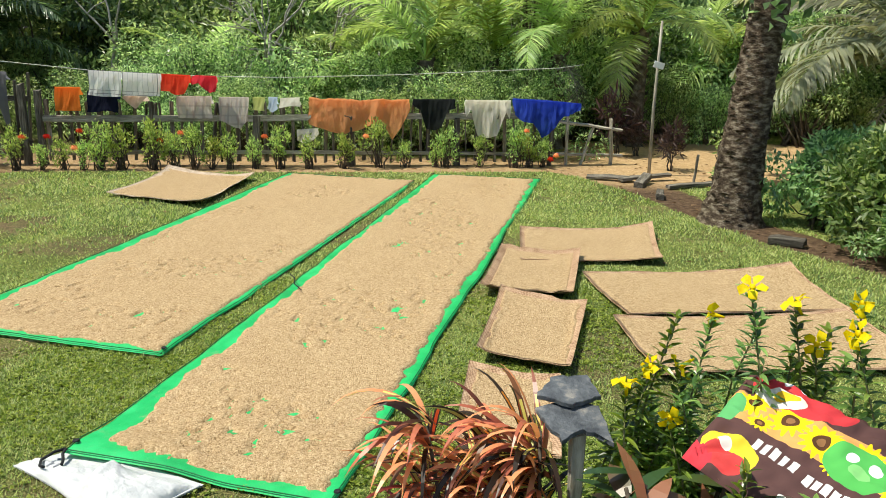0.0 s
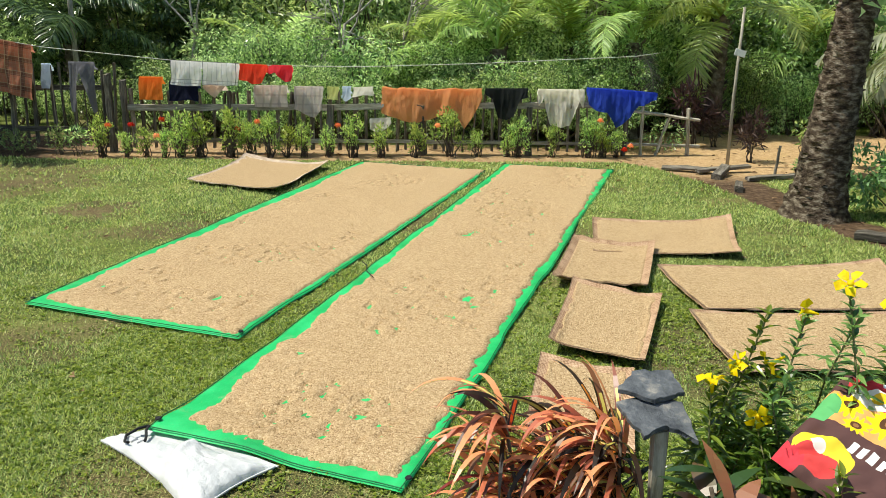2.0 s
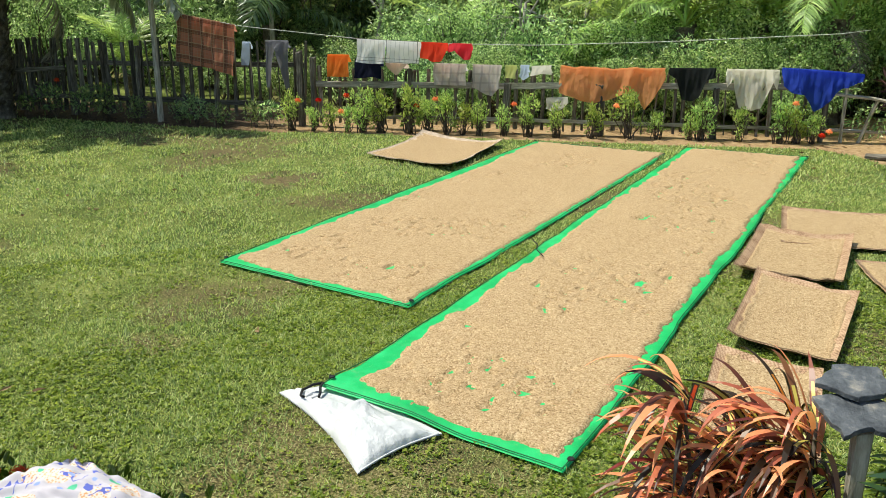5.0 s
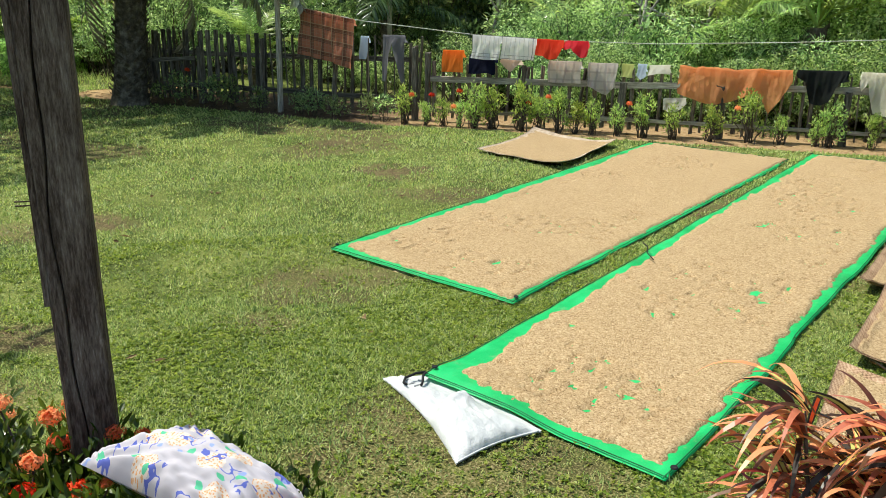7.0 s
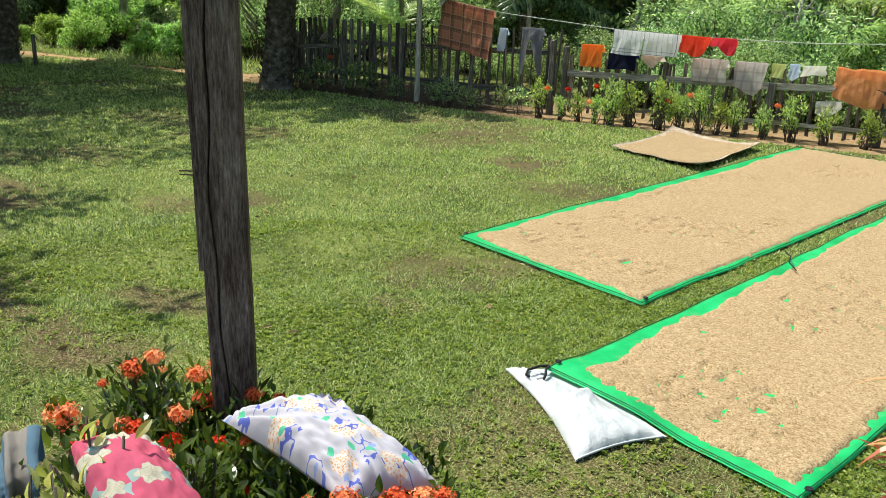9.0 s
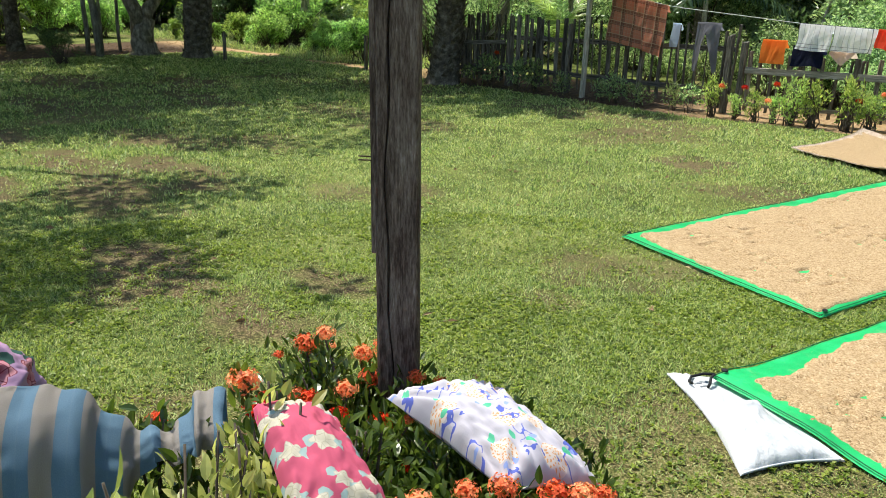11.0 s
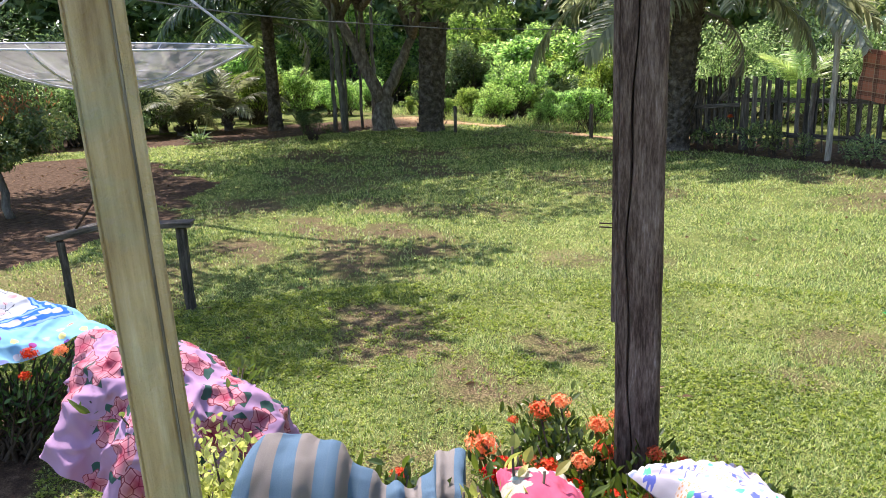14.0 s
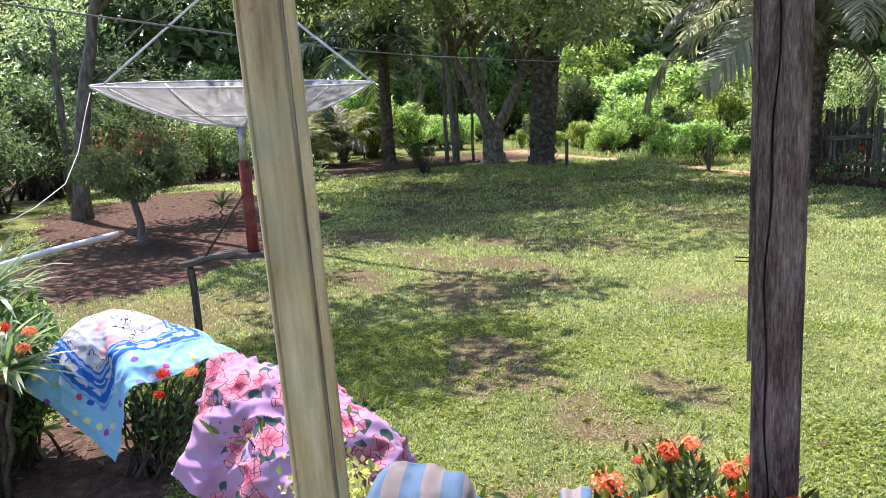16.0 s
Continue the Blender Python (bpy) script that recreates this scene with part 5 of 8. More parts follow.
def palm(x, y, height, r0, r1, lean, n_fronds, fronds, label, scale=1.0, low=-0.35, high=1.1, boots=120, dry=0, turn=0.0, extra=()):
    ob = thing("palm_tree", Matrix.Translation((x, y, -0.05)), label, "palm", "palm trees")
    if height > 0.25:
        put("trunk", boot_trunk("trunk", height, r0, r1, lean, boots, BARK_PALM), ob)
    for k in range(n_fronds):
        a = turn + k * 2.399
        e = low + (high - low) * ((k + 0.5) / n_fronds) ** 0.8
        s = scale * rng.uniform(0.82, 1.12)
        m = Matrix.Translation((lean[0], lean[1], height * 0.97 + 0.1)) @ Matrix.Rotation(a, 4, "Z") @ Matrix.Rotation(-e + 0.35, 4, "Y") @ Matrix.Rotation(rng.normal(0, 0.25), 4, "X") @ Matrix.Diagonal((s, s, s, 1))
        put("frond", fronds[rng.integers(len(fronds))], ob, m)
    for a, e, s in extra:
        m = Matrix.Translation((lean[0], lean[1], height * 0.97 + 0.1)) @ Matrix.Rotation(a, 4, "Z") @ Matrix.Rotation(0.35 - e, 4, "Y") @ Matrix.Diagonal((s, s, s, 1))
        put("frond", fronds[1], ob, m)
    for k in range(dry):
        a = turn + 1.1 + k * 2.1
        m = Matrix.Translation((lean[0], lean[1], height * 0.93)) @ Matrix.Rotation(a, 4, "Z") @ Matrix.Rotation(0.75 + rng.uniform(0, 0.4), 4, "Y") @ Matrix.Diagonal((scale,) * 3 + (1,))
        put("dry_frond", FRONDS_DRY[0], ob, m, "withered grey frond")
    return ob


# behind the fence
palm(-0.5, 19.3, 2.0, 0.22, 0.2, (0.1, 0), 10, FRONDS, "young palm with bright feathery fronds behind the fence", 0.95, 0.0, 1.25, 40, 2, 0.4)
palm(2.7, 18.9, 2.2, 0.2, 0.18, (0, 0.1), 10, FRONDS, "young palm with arching fronds and withered tips", 0.95, -0.1, 1.2, 40, 3, 1.9)
palm(4.75, 19.6, 2.75, 0.2, 0.18, (0, 0), 14, FRONDS, "palm with long drooping fronds beside the track", 0.95, -0.35, 1.1, 50, 1, 2.9, ((-2.2, -0.75, 0.85),))
palm(8.6, 14.4, 2.0, 0.22, 0.2, (0, 0), 15, FRONDS_OLD, "palm with large pale fronds beyond the garden shrubs", 1.15, -0.1, 1.15, 50, 1, 0.7, ((3.1, -0.1, 1.15), (2.8, 0.25, 1.1), (3.5, 0.1, 1.1)))
palm(7.6, 23.0, 1.4, 0.2, 0.18, (0, 0), 14, FRONDS, "palm with pale feathery fronds beyond the track", 1.05, -0.1, 1.2, 40, 0, 1.5)
palm(11.5, 20.0, 1.8, 0.2, 0.18, (0, 0), 14, FRONDS_OLD, "palm with drooping fronds beyond the track", 1.1, -0.2, 1.2, 40, 0, 2.5)
palm(1.2, 19.9, 2.0, 0.2, 0.18, (0, 0), 10, FRONDS, "palm with bright fronds among jungle shrubs", 1.0, 0.0, 1.2, 40, 1, 0.9)
palm(-2.0, 20.4, 1.2, 0.2, 0.18, (0, 0), 9, FRONDS, "palm with bright fronds among jungle shrubs", 0.85, 0.1, 1.2, 40, 0, 2.0)
palm(-6.2, 21.6, 1.0, 0.2, 0.18, (0, 0), 8, FRONDS, "palm half hidden among jungle shrubs", 0.8, 0.3, 1.25, 30, 0, 1.2)
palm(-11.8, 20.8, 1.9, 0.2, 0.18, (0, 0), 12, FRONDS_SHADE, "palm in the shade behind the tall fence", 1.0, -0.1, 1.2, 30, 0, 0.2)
palm(-14.5, 18.2, 0.6, 0.16, 0.15, (0, 0), 10, FRONDS, "low young palm behind the tall fence", 0.7, 0.2, 1.25, 20, 0, 2.2)
# the yard's own palms
palm(-14.7, 13.75, 3.5, 0.38, 0.32, (0.15, 0.3), 26, FRONDS_OLD, "old palm with a scaly trunk at the fence corner", 1.35, -0.25, 1.15, 240, 2, 0.0, ((-2.32, -0.15, 1.4), (0.75, -0.25, 1.1), (1.3, -0.1, 1.15), (0.35, -0.05, 1.2)))
palm(-24.5, 12.1, 3.6, 0.42, 0.46, (0.1, 0.2), 22, FRONDS_OLD, "palm with a scaly trunk at the lawn's end", 1.5, 0.25, 1.2, 200, 0, 1.0)
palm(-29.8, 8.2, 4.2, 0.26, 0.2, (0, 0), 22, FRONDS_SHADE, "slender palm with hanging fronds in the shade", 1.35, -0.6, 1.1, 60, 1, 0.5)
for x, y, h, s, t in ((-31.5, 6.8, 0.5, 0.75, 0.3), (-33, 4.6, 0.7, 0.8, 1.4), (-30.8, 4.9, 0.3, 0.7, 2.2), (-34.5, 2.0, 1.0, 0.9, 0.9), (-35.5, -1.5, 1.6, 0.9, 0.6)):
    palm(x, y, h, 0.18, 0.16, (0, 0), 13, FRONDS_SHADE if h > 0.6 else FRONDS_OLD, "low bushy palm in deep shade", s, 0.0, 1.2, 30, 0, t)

# ---- the big tree beside the lawn's rim ----
def ringed_trunk():
    n, sides = 70, 26
    z = np.linspace(-0.1, 7.5, n)
    lean = 0.05 * z + 0.006 * z ** 2
    rad = np.interp(z, [-0.1, 0.1, 0.5, 1.5, 3.0, 7.5], [0.52, 0.42, 0.34, 0.275, 0.24, 0.19])
    ang = np.arange(sides) * 2 * math.pi / sides
    V = []
    for k in range(n):
        ring = rad[k] * (1 + 0.035 * math.sin(z[k] * 34 + 0.8 * math.sin(z[k] * 5)) + 0.22 * (fbm(np.cos(ang) * 3, np.sin(ang) * 3 + z[k] * 5, 61, 4) - 0.5))
        V.append(np.column_stack([lean[k] + ring * np.cos(ang), ring * np.sin(ang), np.full(sides, z[k])]))
    V = np.concatenate(V)
    i, j = np.meshgrid(np.arange(n - 1), np.arange(sides), indexing="ij")
    p, q = (i * sides + j).ravel(), (i * sides + (j + 1) % sides).ravel()
    return mesh_data("trunk", V, np.stack([p, q, q + sides, p + sides], 1), [BARK_RING], True)


BARK_RING = plain_mat("rough_palm_bark", three((0.02, 0.013, 0.009), (0.1, 0.073, 0.051), (0.33, 0.28, 0.215), 0.36, 0.5, 0.64), 9, 0.95, 0.15, 1.0, 40, 0.03, (1, 1, 2.0))
tree = thing("palm_tree", Matrix.Translation((4.22, 11.1, 0)), "stout palm trunk with rough ringed bark on the lawn's rim", "palm", "palm trees")
put("trunk", ringed_trunk(), tree)
n = 620
z = rng.uniform(0.05, 5.0, n)
a = rng.uniform(0, 6.28, n)
rad = np.interp(z, [-0.1, 0.1, 0.5, 1.5, 3.0, 7.5], [0.52, 0.42, 0.34, 0.275, 0.24, 0.19])
out = np.column_stack([np.cos(a), np.sin(a), 0 * a])
tang = np.column_stack([-np.sin(a), np.cos(a), rng.normal(0, 0.15, n)])
P = out * (rad * 0.985)[:, None] + np.column_stack([0.05 * z + 0.006 * z ** 2, 0 * z, z]) - tang * 0.07
v, f = leaf_tris(P, tang + out * 0.1, rng.uniform(0.08, 0.22, n), rng.uniform(0.025, 0.055, n), out + [0, 0, -0.5], 0.3, 0.0)
tagged(put("flaking_bark", mesh_data("flaking_bark", v, f, [BARK_RING]), tree, label="rough flaking bark"), kind="stuff")
for k in range(14):
    m = Matrix.Translation((0.72, 0, 7.4)) @ Matrix.Rotation(k * 2.399, 4, "Z") @ Matrix.Rotation(0.2 - 0.09 * k + 0.3, 4, "Y") @ Matrix.Diagonal((1.2, 1.2, 1.2, 1))
    put("frond", FRONDS[k % 4], tree, m)
ivy = crown_data("creeper", [(0.3, -0.1, 2.75), (0.02, -0.2, 2.9), (0.4, 0.1, 3.3)], [0.28, 0.2, 0.3], 60, 0.2, 0.14, LEAF_BRIGHT)
put("creeper", ivy, tree, label="broad-leaved creeper high on the trunk")

# ---- jungle shrubs behind the fence ----
J = "jungle shrubs round the yard"
bright = [bush_proto("jungle_shrub", "leafy bright green jungle shrub in the sun", "shrub", J, 2.6, 2.6, 4600, (0.11, 0.055), LEAF_BRIGHT, 26, (0.25, 0.55), 0.05, 0.85, -0.25, 0.72),
          bush_proto("jungle_shrub", "leafy bright green jungle shrub in the sun", "shrub", J, 2.9, 2.2, 4600, (0.105, 0.05), LEAF_BRIGHT, 26, (0.22, 0.5), 0.05, 0.85, -0.25, 0.72),
          bush_proto("jungle_shrub", "jungle shrub with long pale green leaves", "shrub", J, 2.4, 2.8, 3200, (0.17, 0.06), LEAF_BRIGHT, 20, (0.3, 0.6), 0.05, 0.85, -0.3, 0.6)]
places = [(x, 18.3 + rng.uniform(-0.4, 0.9), rng.uniform(0.42, 0.78), rng.uniform(0, 6)) for x in np.arange(-13, 2.2, 1.15)]
places += [(x, 21.2 + rng.uniform(-0.7, 0.9), rng.uniform(0.8, 1.25), rng.uniform(0, 6)) for x in np.arange(-6.2, 4.6, 1.6)]
places += [(x, 23.8 + rng.uniform(-0.8, 1.0), rng.uniform(1.45, 1.9), rng.uniform(0, 6)) for x in np.arange(-6.6, 6, 2.3)]
# a closed row right behind the fence, and one past the track
places += [(x, 17.35 + rng.uniform(-0.3, 0.3), rng.uniform(0.5, 0.72), rng.uniform(0, 6)) for x in np.arange(-7.4, 2.4, 0.85)]
places += [(x, 19.3 + rng.uniform(-0.3, 0.3), rng.uniform(0.8, 1.05), rng.uniform(0, 6)) for x in np.arange(-6.5, 3.2, 1.3)]
places += [(x, 20.4 + rng.uniform(-0.4, 0.5), rng.uniform(0.55, 0.9), rng.uniform(0, 6)) for x in np.arange(3.4, 15, 1.15)]
places += [(x, 22.6 + rng.uniform(-0.4, 0.5), rng.uniform(1.0, 1.3), rng.uniform(0, 6)) for x in np.arange(4.2, 16, 2.0)]
places += scattered(6, (-22, -16, 18, 23), 0.8, 1.1)
spread_copies(bright, places)

# sunny thicket past the track
kept_rng, rng = rng, np.random.default_rng(57)
thicket = [bush_proto("thicket_shrub", "broad-leaved sunlit shrub in the thicket past the track", "shrub", J, 2.6, 2.6, 4200, (0.17, 0.085), LEAF_THICKET, 24, (0.2, 0.46), 0.05, 0.75, -0.1, 0.7),
           bush_proto("thicket_shrub", "tall leafy yellow-green shrub in the thicket", "shrub", J, 3.2, 2.2, 4200, (0.15, 0.07), LEAF_THICKET, 26, (0.18, 0.42), 0.05, 0.8, -0.2, 0.7),
           bush_proto("thicket_shrub", "loose sunlit shrub with small bright leaves", "shrub", J, 2.2, 2.8, 4200, (0.13, 0.07), LEAF_THICKET, 22, (0.2, 0.5), 0.05, 0.8, 0.2, 0.65)]
places = scattered(26, (-37, -19, 16.6, 24), 0.45, 1.15) + scattered(16, (-35, -20, 15.2, 18), 0.3, 0.6) + scattered(14, (-40, -24, 20, 25), 1.2, 1.6)
places += scattered(10, (-44, -36, 9, 17), 0.7, 1.2) + [(-33.5, 8.5, 0.9, 1.4), (-34, 10.5, 0.8, 3), (-36, 6.8, 1.0, 0.9), (-35, 13, 0.6, 2.0), (-33, 5.6, 0.7, 0.4)]
places += [(-45 + 3 * rng.uniform(-1, 1), y, rng.uniform(1.5, 2.1), rng.uniform(0, 6)) for y in np.arange(-1, 25, 2.2)]
spread_copies(thicket, places)
rng = kept_rng

# Half shade and deep shade are put into the leaf tones here.
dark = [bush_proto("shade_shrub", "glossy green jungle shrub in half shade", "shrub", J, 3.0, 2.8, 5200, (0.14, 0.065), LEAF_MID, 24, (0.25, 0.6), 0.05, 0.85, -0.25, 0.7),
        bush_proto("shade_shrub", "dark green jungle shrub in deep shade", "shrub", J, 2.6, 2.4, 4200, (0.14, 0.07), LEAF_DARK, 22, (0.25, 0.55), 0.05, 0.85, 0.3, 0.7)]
places = [(x, 23.6 + rng.uniform(-0.6, 1.0), rng.uniform(1.0, 1.4), rng.uniform(0, 6)) for x in np.arange(4.5, 17, 1.7)]
places += [(x, 25.5 + rng.uniform(-0.6, 1.0), rng.uniform(1.3, 1.7), rng.uniform(0, 6)) for x in np.arange(4.0, 20, 2.4)]
places += [(x, 21.4 + rng.uniform(-0.6, 0.9), rng.uniform(0.8, 1.2), rng.uniform(0, 6)) for x in np.arange(-15.5, -6.5, 1.6)]
places += [(x, 24.2 + rng.uniform(-0.6, 0.9), rng.uniform(1.4, 1.8), rng.uniform(0, 6)) for x in np.arange(-18, -7, 2.2)]
places += [(11.8, 13.5, 0.8, 1), (12.5, 16, 1.0, 2), (14, 18.5, 1.2, 3), (13.2, 21, 1.2, 4)]
places += [(-29.5, 1.4, 1.0, 1.1), (-31, 3.2, 0.9, 1.2), (-34, 3.6, 1.2, 2.4)]
spread_copies(dark, places)
places = [(-13 + rng.uniform(-1, 1), -6.5, 0.8, 0.4), (-16.5, -5.2, 0.9, 1.5), (-19.5, -4.2, 1.1, 2.5), (-22, -7, 1.3, 3.1), (-18, -8, 1.3, 0.3), (-25, -5, 1.2, 1.3), (-27, -1.5, 1.0, 2.2), (-30, -4, 1.3, 2.2)]
places += [(-33, 0.5, 1.1, 0.2), (-35, 3, 1.2, 1), (-38, 1, 1.5, 3.6), (-28.5, 2.2, 0.55, 1.9), (-24.6, 7.9, 0.42, 1.1)]
places += scattered(12, (-36, -20, 17, 23), 0.5, 1.2) + [(-19.5, 20.5, 0.8, 1.0)]
places += [(-27, -3.6, 1.5, 0.5), (-28.5, -0.8, 1.3, 2.5), (-25.5, -6.2, 1.6, 0.2), (-23.5, -4.6, 1.3, 2.2)]
places += [(-9.5, -5.2, 0.7, 2.0), (-11, -8, 1.1, 0.7), (-7.5, -6, 0.9, 0.7)]
places += scattered(4, (-44, -38, -2, 4), 0.9, 1.5)
# The dark leaf tone carries the deep shade on this side.
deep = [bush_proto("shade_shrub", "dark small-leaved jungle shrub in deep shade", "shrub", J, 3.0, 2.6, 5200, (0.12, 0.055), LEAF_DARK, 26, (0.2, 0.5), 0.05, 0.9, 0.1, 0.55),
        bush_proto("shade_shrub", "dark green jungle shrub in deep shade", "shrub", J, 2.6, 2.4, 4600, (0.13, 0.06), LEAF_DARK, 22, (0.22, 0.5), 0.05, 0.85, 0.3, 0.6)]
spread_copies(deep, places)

# ---- tall trees ----
def canopy(name, label, height, wide, n, material, bark, trunk_r, base, lob=16, lean=(0, 0), centre=(0, 0), limbs=9, leaf=(0.17, 0.07), high=0.0, starts=()):
    ob = thing(name, Matrix.Identity(4), label, "tree", "tall trees round the yard")
    c = np.column_stack([centre[0] + rng.normal(0, wide * 0.3, lob), centre[1] + rng.normal(0, wide * 0.3, lob), rng.uniform(base, height, lob)])
    r = rng.uniform(wide * 0.13, wide * 0.25, lob)
    high = high or base * 1.05
    z = np.linspace(0, 1, 10)[:, None]
    pts = np.concatenate([z ** 1.5 * lean[0], z ** 1.5 * lean[1], z * high], 1)
    pts[2:-1, :2] += rng.normal(0, 0.05, (7, 2))
    rad = np.interp(z[:, 0], [0, 0.08, 0.3, 1], [trunk_r * 1.6, trunk_r * 1.1, trunk_r, trunk_r * 0.55])
    put("trunk", mesh_data("trunk", *tube_tris(pts, rad, 10), [bark], True), ob)
    pick = rng.permutation(lob)[:limbs]
    for k, j in enumerate(pick):
        a = starts[k % len(starts)] if starts else pts[int(7 + 3 * k / limbs)]
        put("limb", mesh_data("limb", *tube_tris(bent(a, c[j], 0.3, 7, 0.06), np.linspace(trunk_r * 0.38, 0.02, 7), 6), [bark], True), ob)
    put("crown", crown_data("crown", c, r, n, leaf[0], leaf[1], material, 0.7, base * 0.75), ob)
    return ob


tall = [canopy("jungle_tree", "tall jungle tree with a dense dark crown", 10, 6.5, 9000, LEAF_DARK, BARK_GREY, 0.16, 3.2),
        canopy("jungle_tree", "tall leafy jungle tree", 9, 6.0, 9000, LEAF_MID, BARK_GREY, 0.14, 2.6)]
places = [(x, 27.5 + rng.uniform(-1, 1.5), rng.uniform(0.9, 1.2), rng.uniform(0, 6)) for x in np.arange(-19, 20, 4.2)]
places += [(-56, 16.5, 1.0, 1.0), (-56, 5, 1.2, 2), (-42, -3, 1.2, 3), (-32, -7, 1.1, 4), (-25, -9, 1.0, 5), (-19, -10, 1.0, 1.3), (-54, 26, 1.1, 0.5), (-36, 33, 1.0, 2.5), (-24, 33, 1.0, 0.6),
           (-13, -11, 1.0, 2.1)]
spread_copies(tall, places)

BARK_LICHEN = plain_mat("pale_mossy_bark", three((0.07, 0.058, 0.045), (0.21, 0.18, 0.145), (0.45, 0.405, 0.34)), 5, 0.95, 0.15, 0.7, 30, 0.015, (2, 2, 1.2))
mango = canopy("mango_tree", "old spreading tree with a forked mossy trunk", 11, 10.5, 26000, LEAF_MID, BARK_LICHEN, 0.39, 4.8, 26, (0.0, 0.0), (4.5, -3.0), 12, (0.26, 0.1), 1.35, [(-0.6, -1.2, 3.9), (0.55, 1.0, 3.2), (-0.1, -0.6, 4.2)])
mango.matrix_basis = Matrix.Translation((-26.2, 11.1, -0.05))
for a, b, r in (((0.0, 0.05, 1.1), (0.55, 1.0, 3.2), 0.23), ((0.0, -0.05, 1.1), (-0.6, -1.2, 3.9), 0.25), ((-0.25, -0.5, 2.2), (-0.1, -0.6, 4.2), 0.13)):
    put("limb", mesh_data("limb", *tube_tris(bent(a, b, 0.0, 7, 0.04), np.linspace(r, r * 0.6, 7), 10), [BARK_LICHEN], True), mango)

for x, y, h, r, lean in ((-27.4, 9.7, 5.5, 0.07, 0.15), (-26.3, 9.68, 5.0, 0.11, -0.25), (-28.6, 10.6, 5.5, 0.06, 0.1), (-28.0, 11.0, 5.5, 0.05, 0.0), (-18.6, -4.4, 4.5, 0.12, -0.2), (-24.6, -2.6, 5.0, 0.1, 0.2), (-30.5, 12.5, 5.0, 0.08, 0.2)):
    t = thing("slim_tree", Matrix.Translation((x, y, -0.05)), "slim bare tree trunk at the lawn's end", "tree", "slim tree trunks")
    put("trunk", mesh_data("trunk", *tube_tris(bent((0, 0, 0), (lean, lean * 0.5, h), 0.0, 8, 0.03), np.linspace(r * 1.2, r * 0.7, 8), 8), [BARK_GREY], True), t)
    c = np.column_stack([rng.normal(lean, 0.7, 5), rng.normal(0, 0.7, 5), h + rng.uniform(-0.2, 1.2, 5)])
    put("crown", crown_data("crown", c, rng.uniform(0.5, 0.9, 5), 1200, 0.15, 0.06, LEAF_MID, 0.8), t)

rng = np.random.default_rng(31)
# Only its trunk shows; the crown is added out of view for its shade.
shade = canopy("shade_tree", "tall tree with an unseen crown added to shade the lawn", 11, 7, 15000, LEAF_DARK, BARK_GREY, 0.17, 5.6, 20, (0.5, 1.2), (-1.2, 7.6), 12, (0.26, 0.1))
shade.matrix_basis = Matrix.Translation((-20.4, -2.0, -0.05))
# its long boughs over the lawn, unseen and added, each above its shade: ground x, y, radius
SHADE_BOUGHS = [(-12.4, 5.9, 1.0), (-11.0, 5.7, 0.6), (-13.6, 4.6, 1.3), (-13.6, 2.4, 1.2), (-8.5, 4.25, 0.75), (-9.0, 3.3, 0.8), (-7.9, 2.5, 0.9), (-8.5, 1.5, 0.9), (-6.9, 2.8, 0.5),
          (-6.2, 2.4, 0.55), (-6.3, 1.5, 0.6), (-7.2, 0.9, 0.6), (-10.9, 1.2, 1.0), (-15.3, 6.2, 1.3), (-15.6, 3.4, 1.4), (-5.0, 3.45, 0.22), (-12.6, 0.6, 0.9), (-13.6, -1.0, 1.3), (-15.6, -1.6, 1.5), (-12.0, -1.0, 1.0), (-17.0, 0.4, 1.5)]
tips, sizes = [], []
for gx0, gy0, r in SHADE_BOUGHS:
    h = rng.uniform(6.4, 7.8)
    tips.append((gx0 + SUN_DIR.x / SUN_DIR.z * h + 20.4, gy0 + SUN_DIR.y / SUN_DIR.z * h + 2.0, h))
    sizes.append(r)
tips, sizes = np.array(tips), np.array(sizes)
for k in (2, 4, 7, 9, 12, 14):
    put("limb", mesh_data("limb", *tube_tris(bent((0.42, 0.9, 5.1), tips[k], 0.3, 8, 0.06), np.linspace(0.11, 0.03, 8), 6), [BARK_GREY], True), shade)
put("crown", crown_data("crown", tips, sizes, int(430 * (sizes ** 2).sum()), 0.26, 0.1, LEAF_DARK, 0.7, 4.4, 0.2), shade)

# far woods that close the place
def woods():
    n = 140000
    a = rng.uniform(-0.75, 2.9, n)
    R = rng.uniform(40, 52, n)
    P = np.column_stack([-8 + R * np.cos(a + 0.6), 4 + R * np.sin(a + 0.6), rng.uniform(0, 1, n) ** 0.8 * (14 + 5 * fbm(a * 9, 0 * a, 5))])
    v, f = leaf_tris(P, rng.normal(0, 1, (n, 3)) + [0, 0, 0.3], rng.uniform(0.6, 1.2, n), rng.uniform(0.35, 0.65, n))
    return mesh_data("far_woods", v, f, [LEAF_MID])


tagged(put("far_woods", woods()), "dense dark green woods closing the view", "woods", kind="stuff")
n = 9000
x, y = rng.uniform(-38, -17, n), rng.uniform(14.5, 20, n)
ok = (turf_at(x, y) > 0.4)
x, y = x[ok], y[ok]
keep = fbm(x * 0.6, y * 0.6, 91, 3) > 0.47
x, y = x[keep], y[keep]
v, f = strap_tris(np.column_stack([x, y, 0 * x]), np.column_stack([rng.normal(0, 0.4, (len(x), 2)), np.ones(len(x))]), rng.uniform(0.12, 0.42, len(x)), 0.018, 0.6, 3)
tagged(put("tall_grass", mesh_data("tall_grass", v, f, [GRASS])), "tall sunlit grass along the track", "grass", kind="stuff")
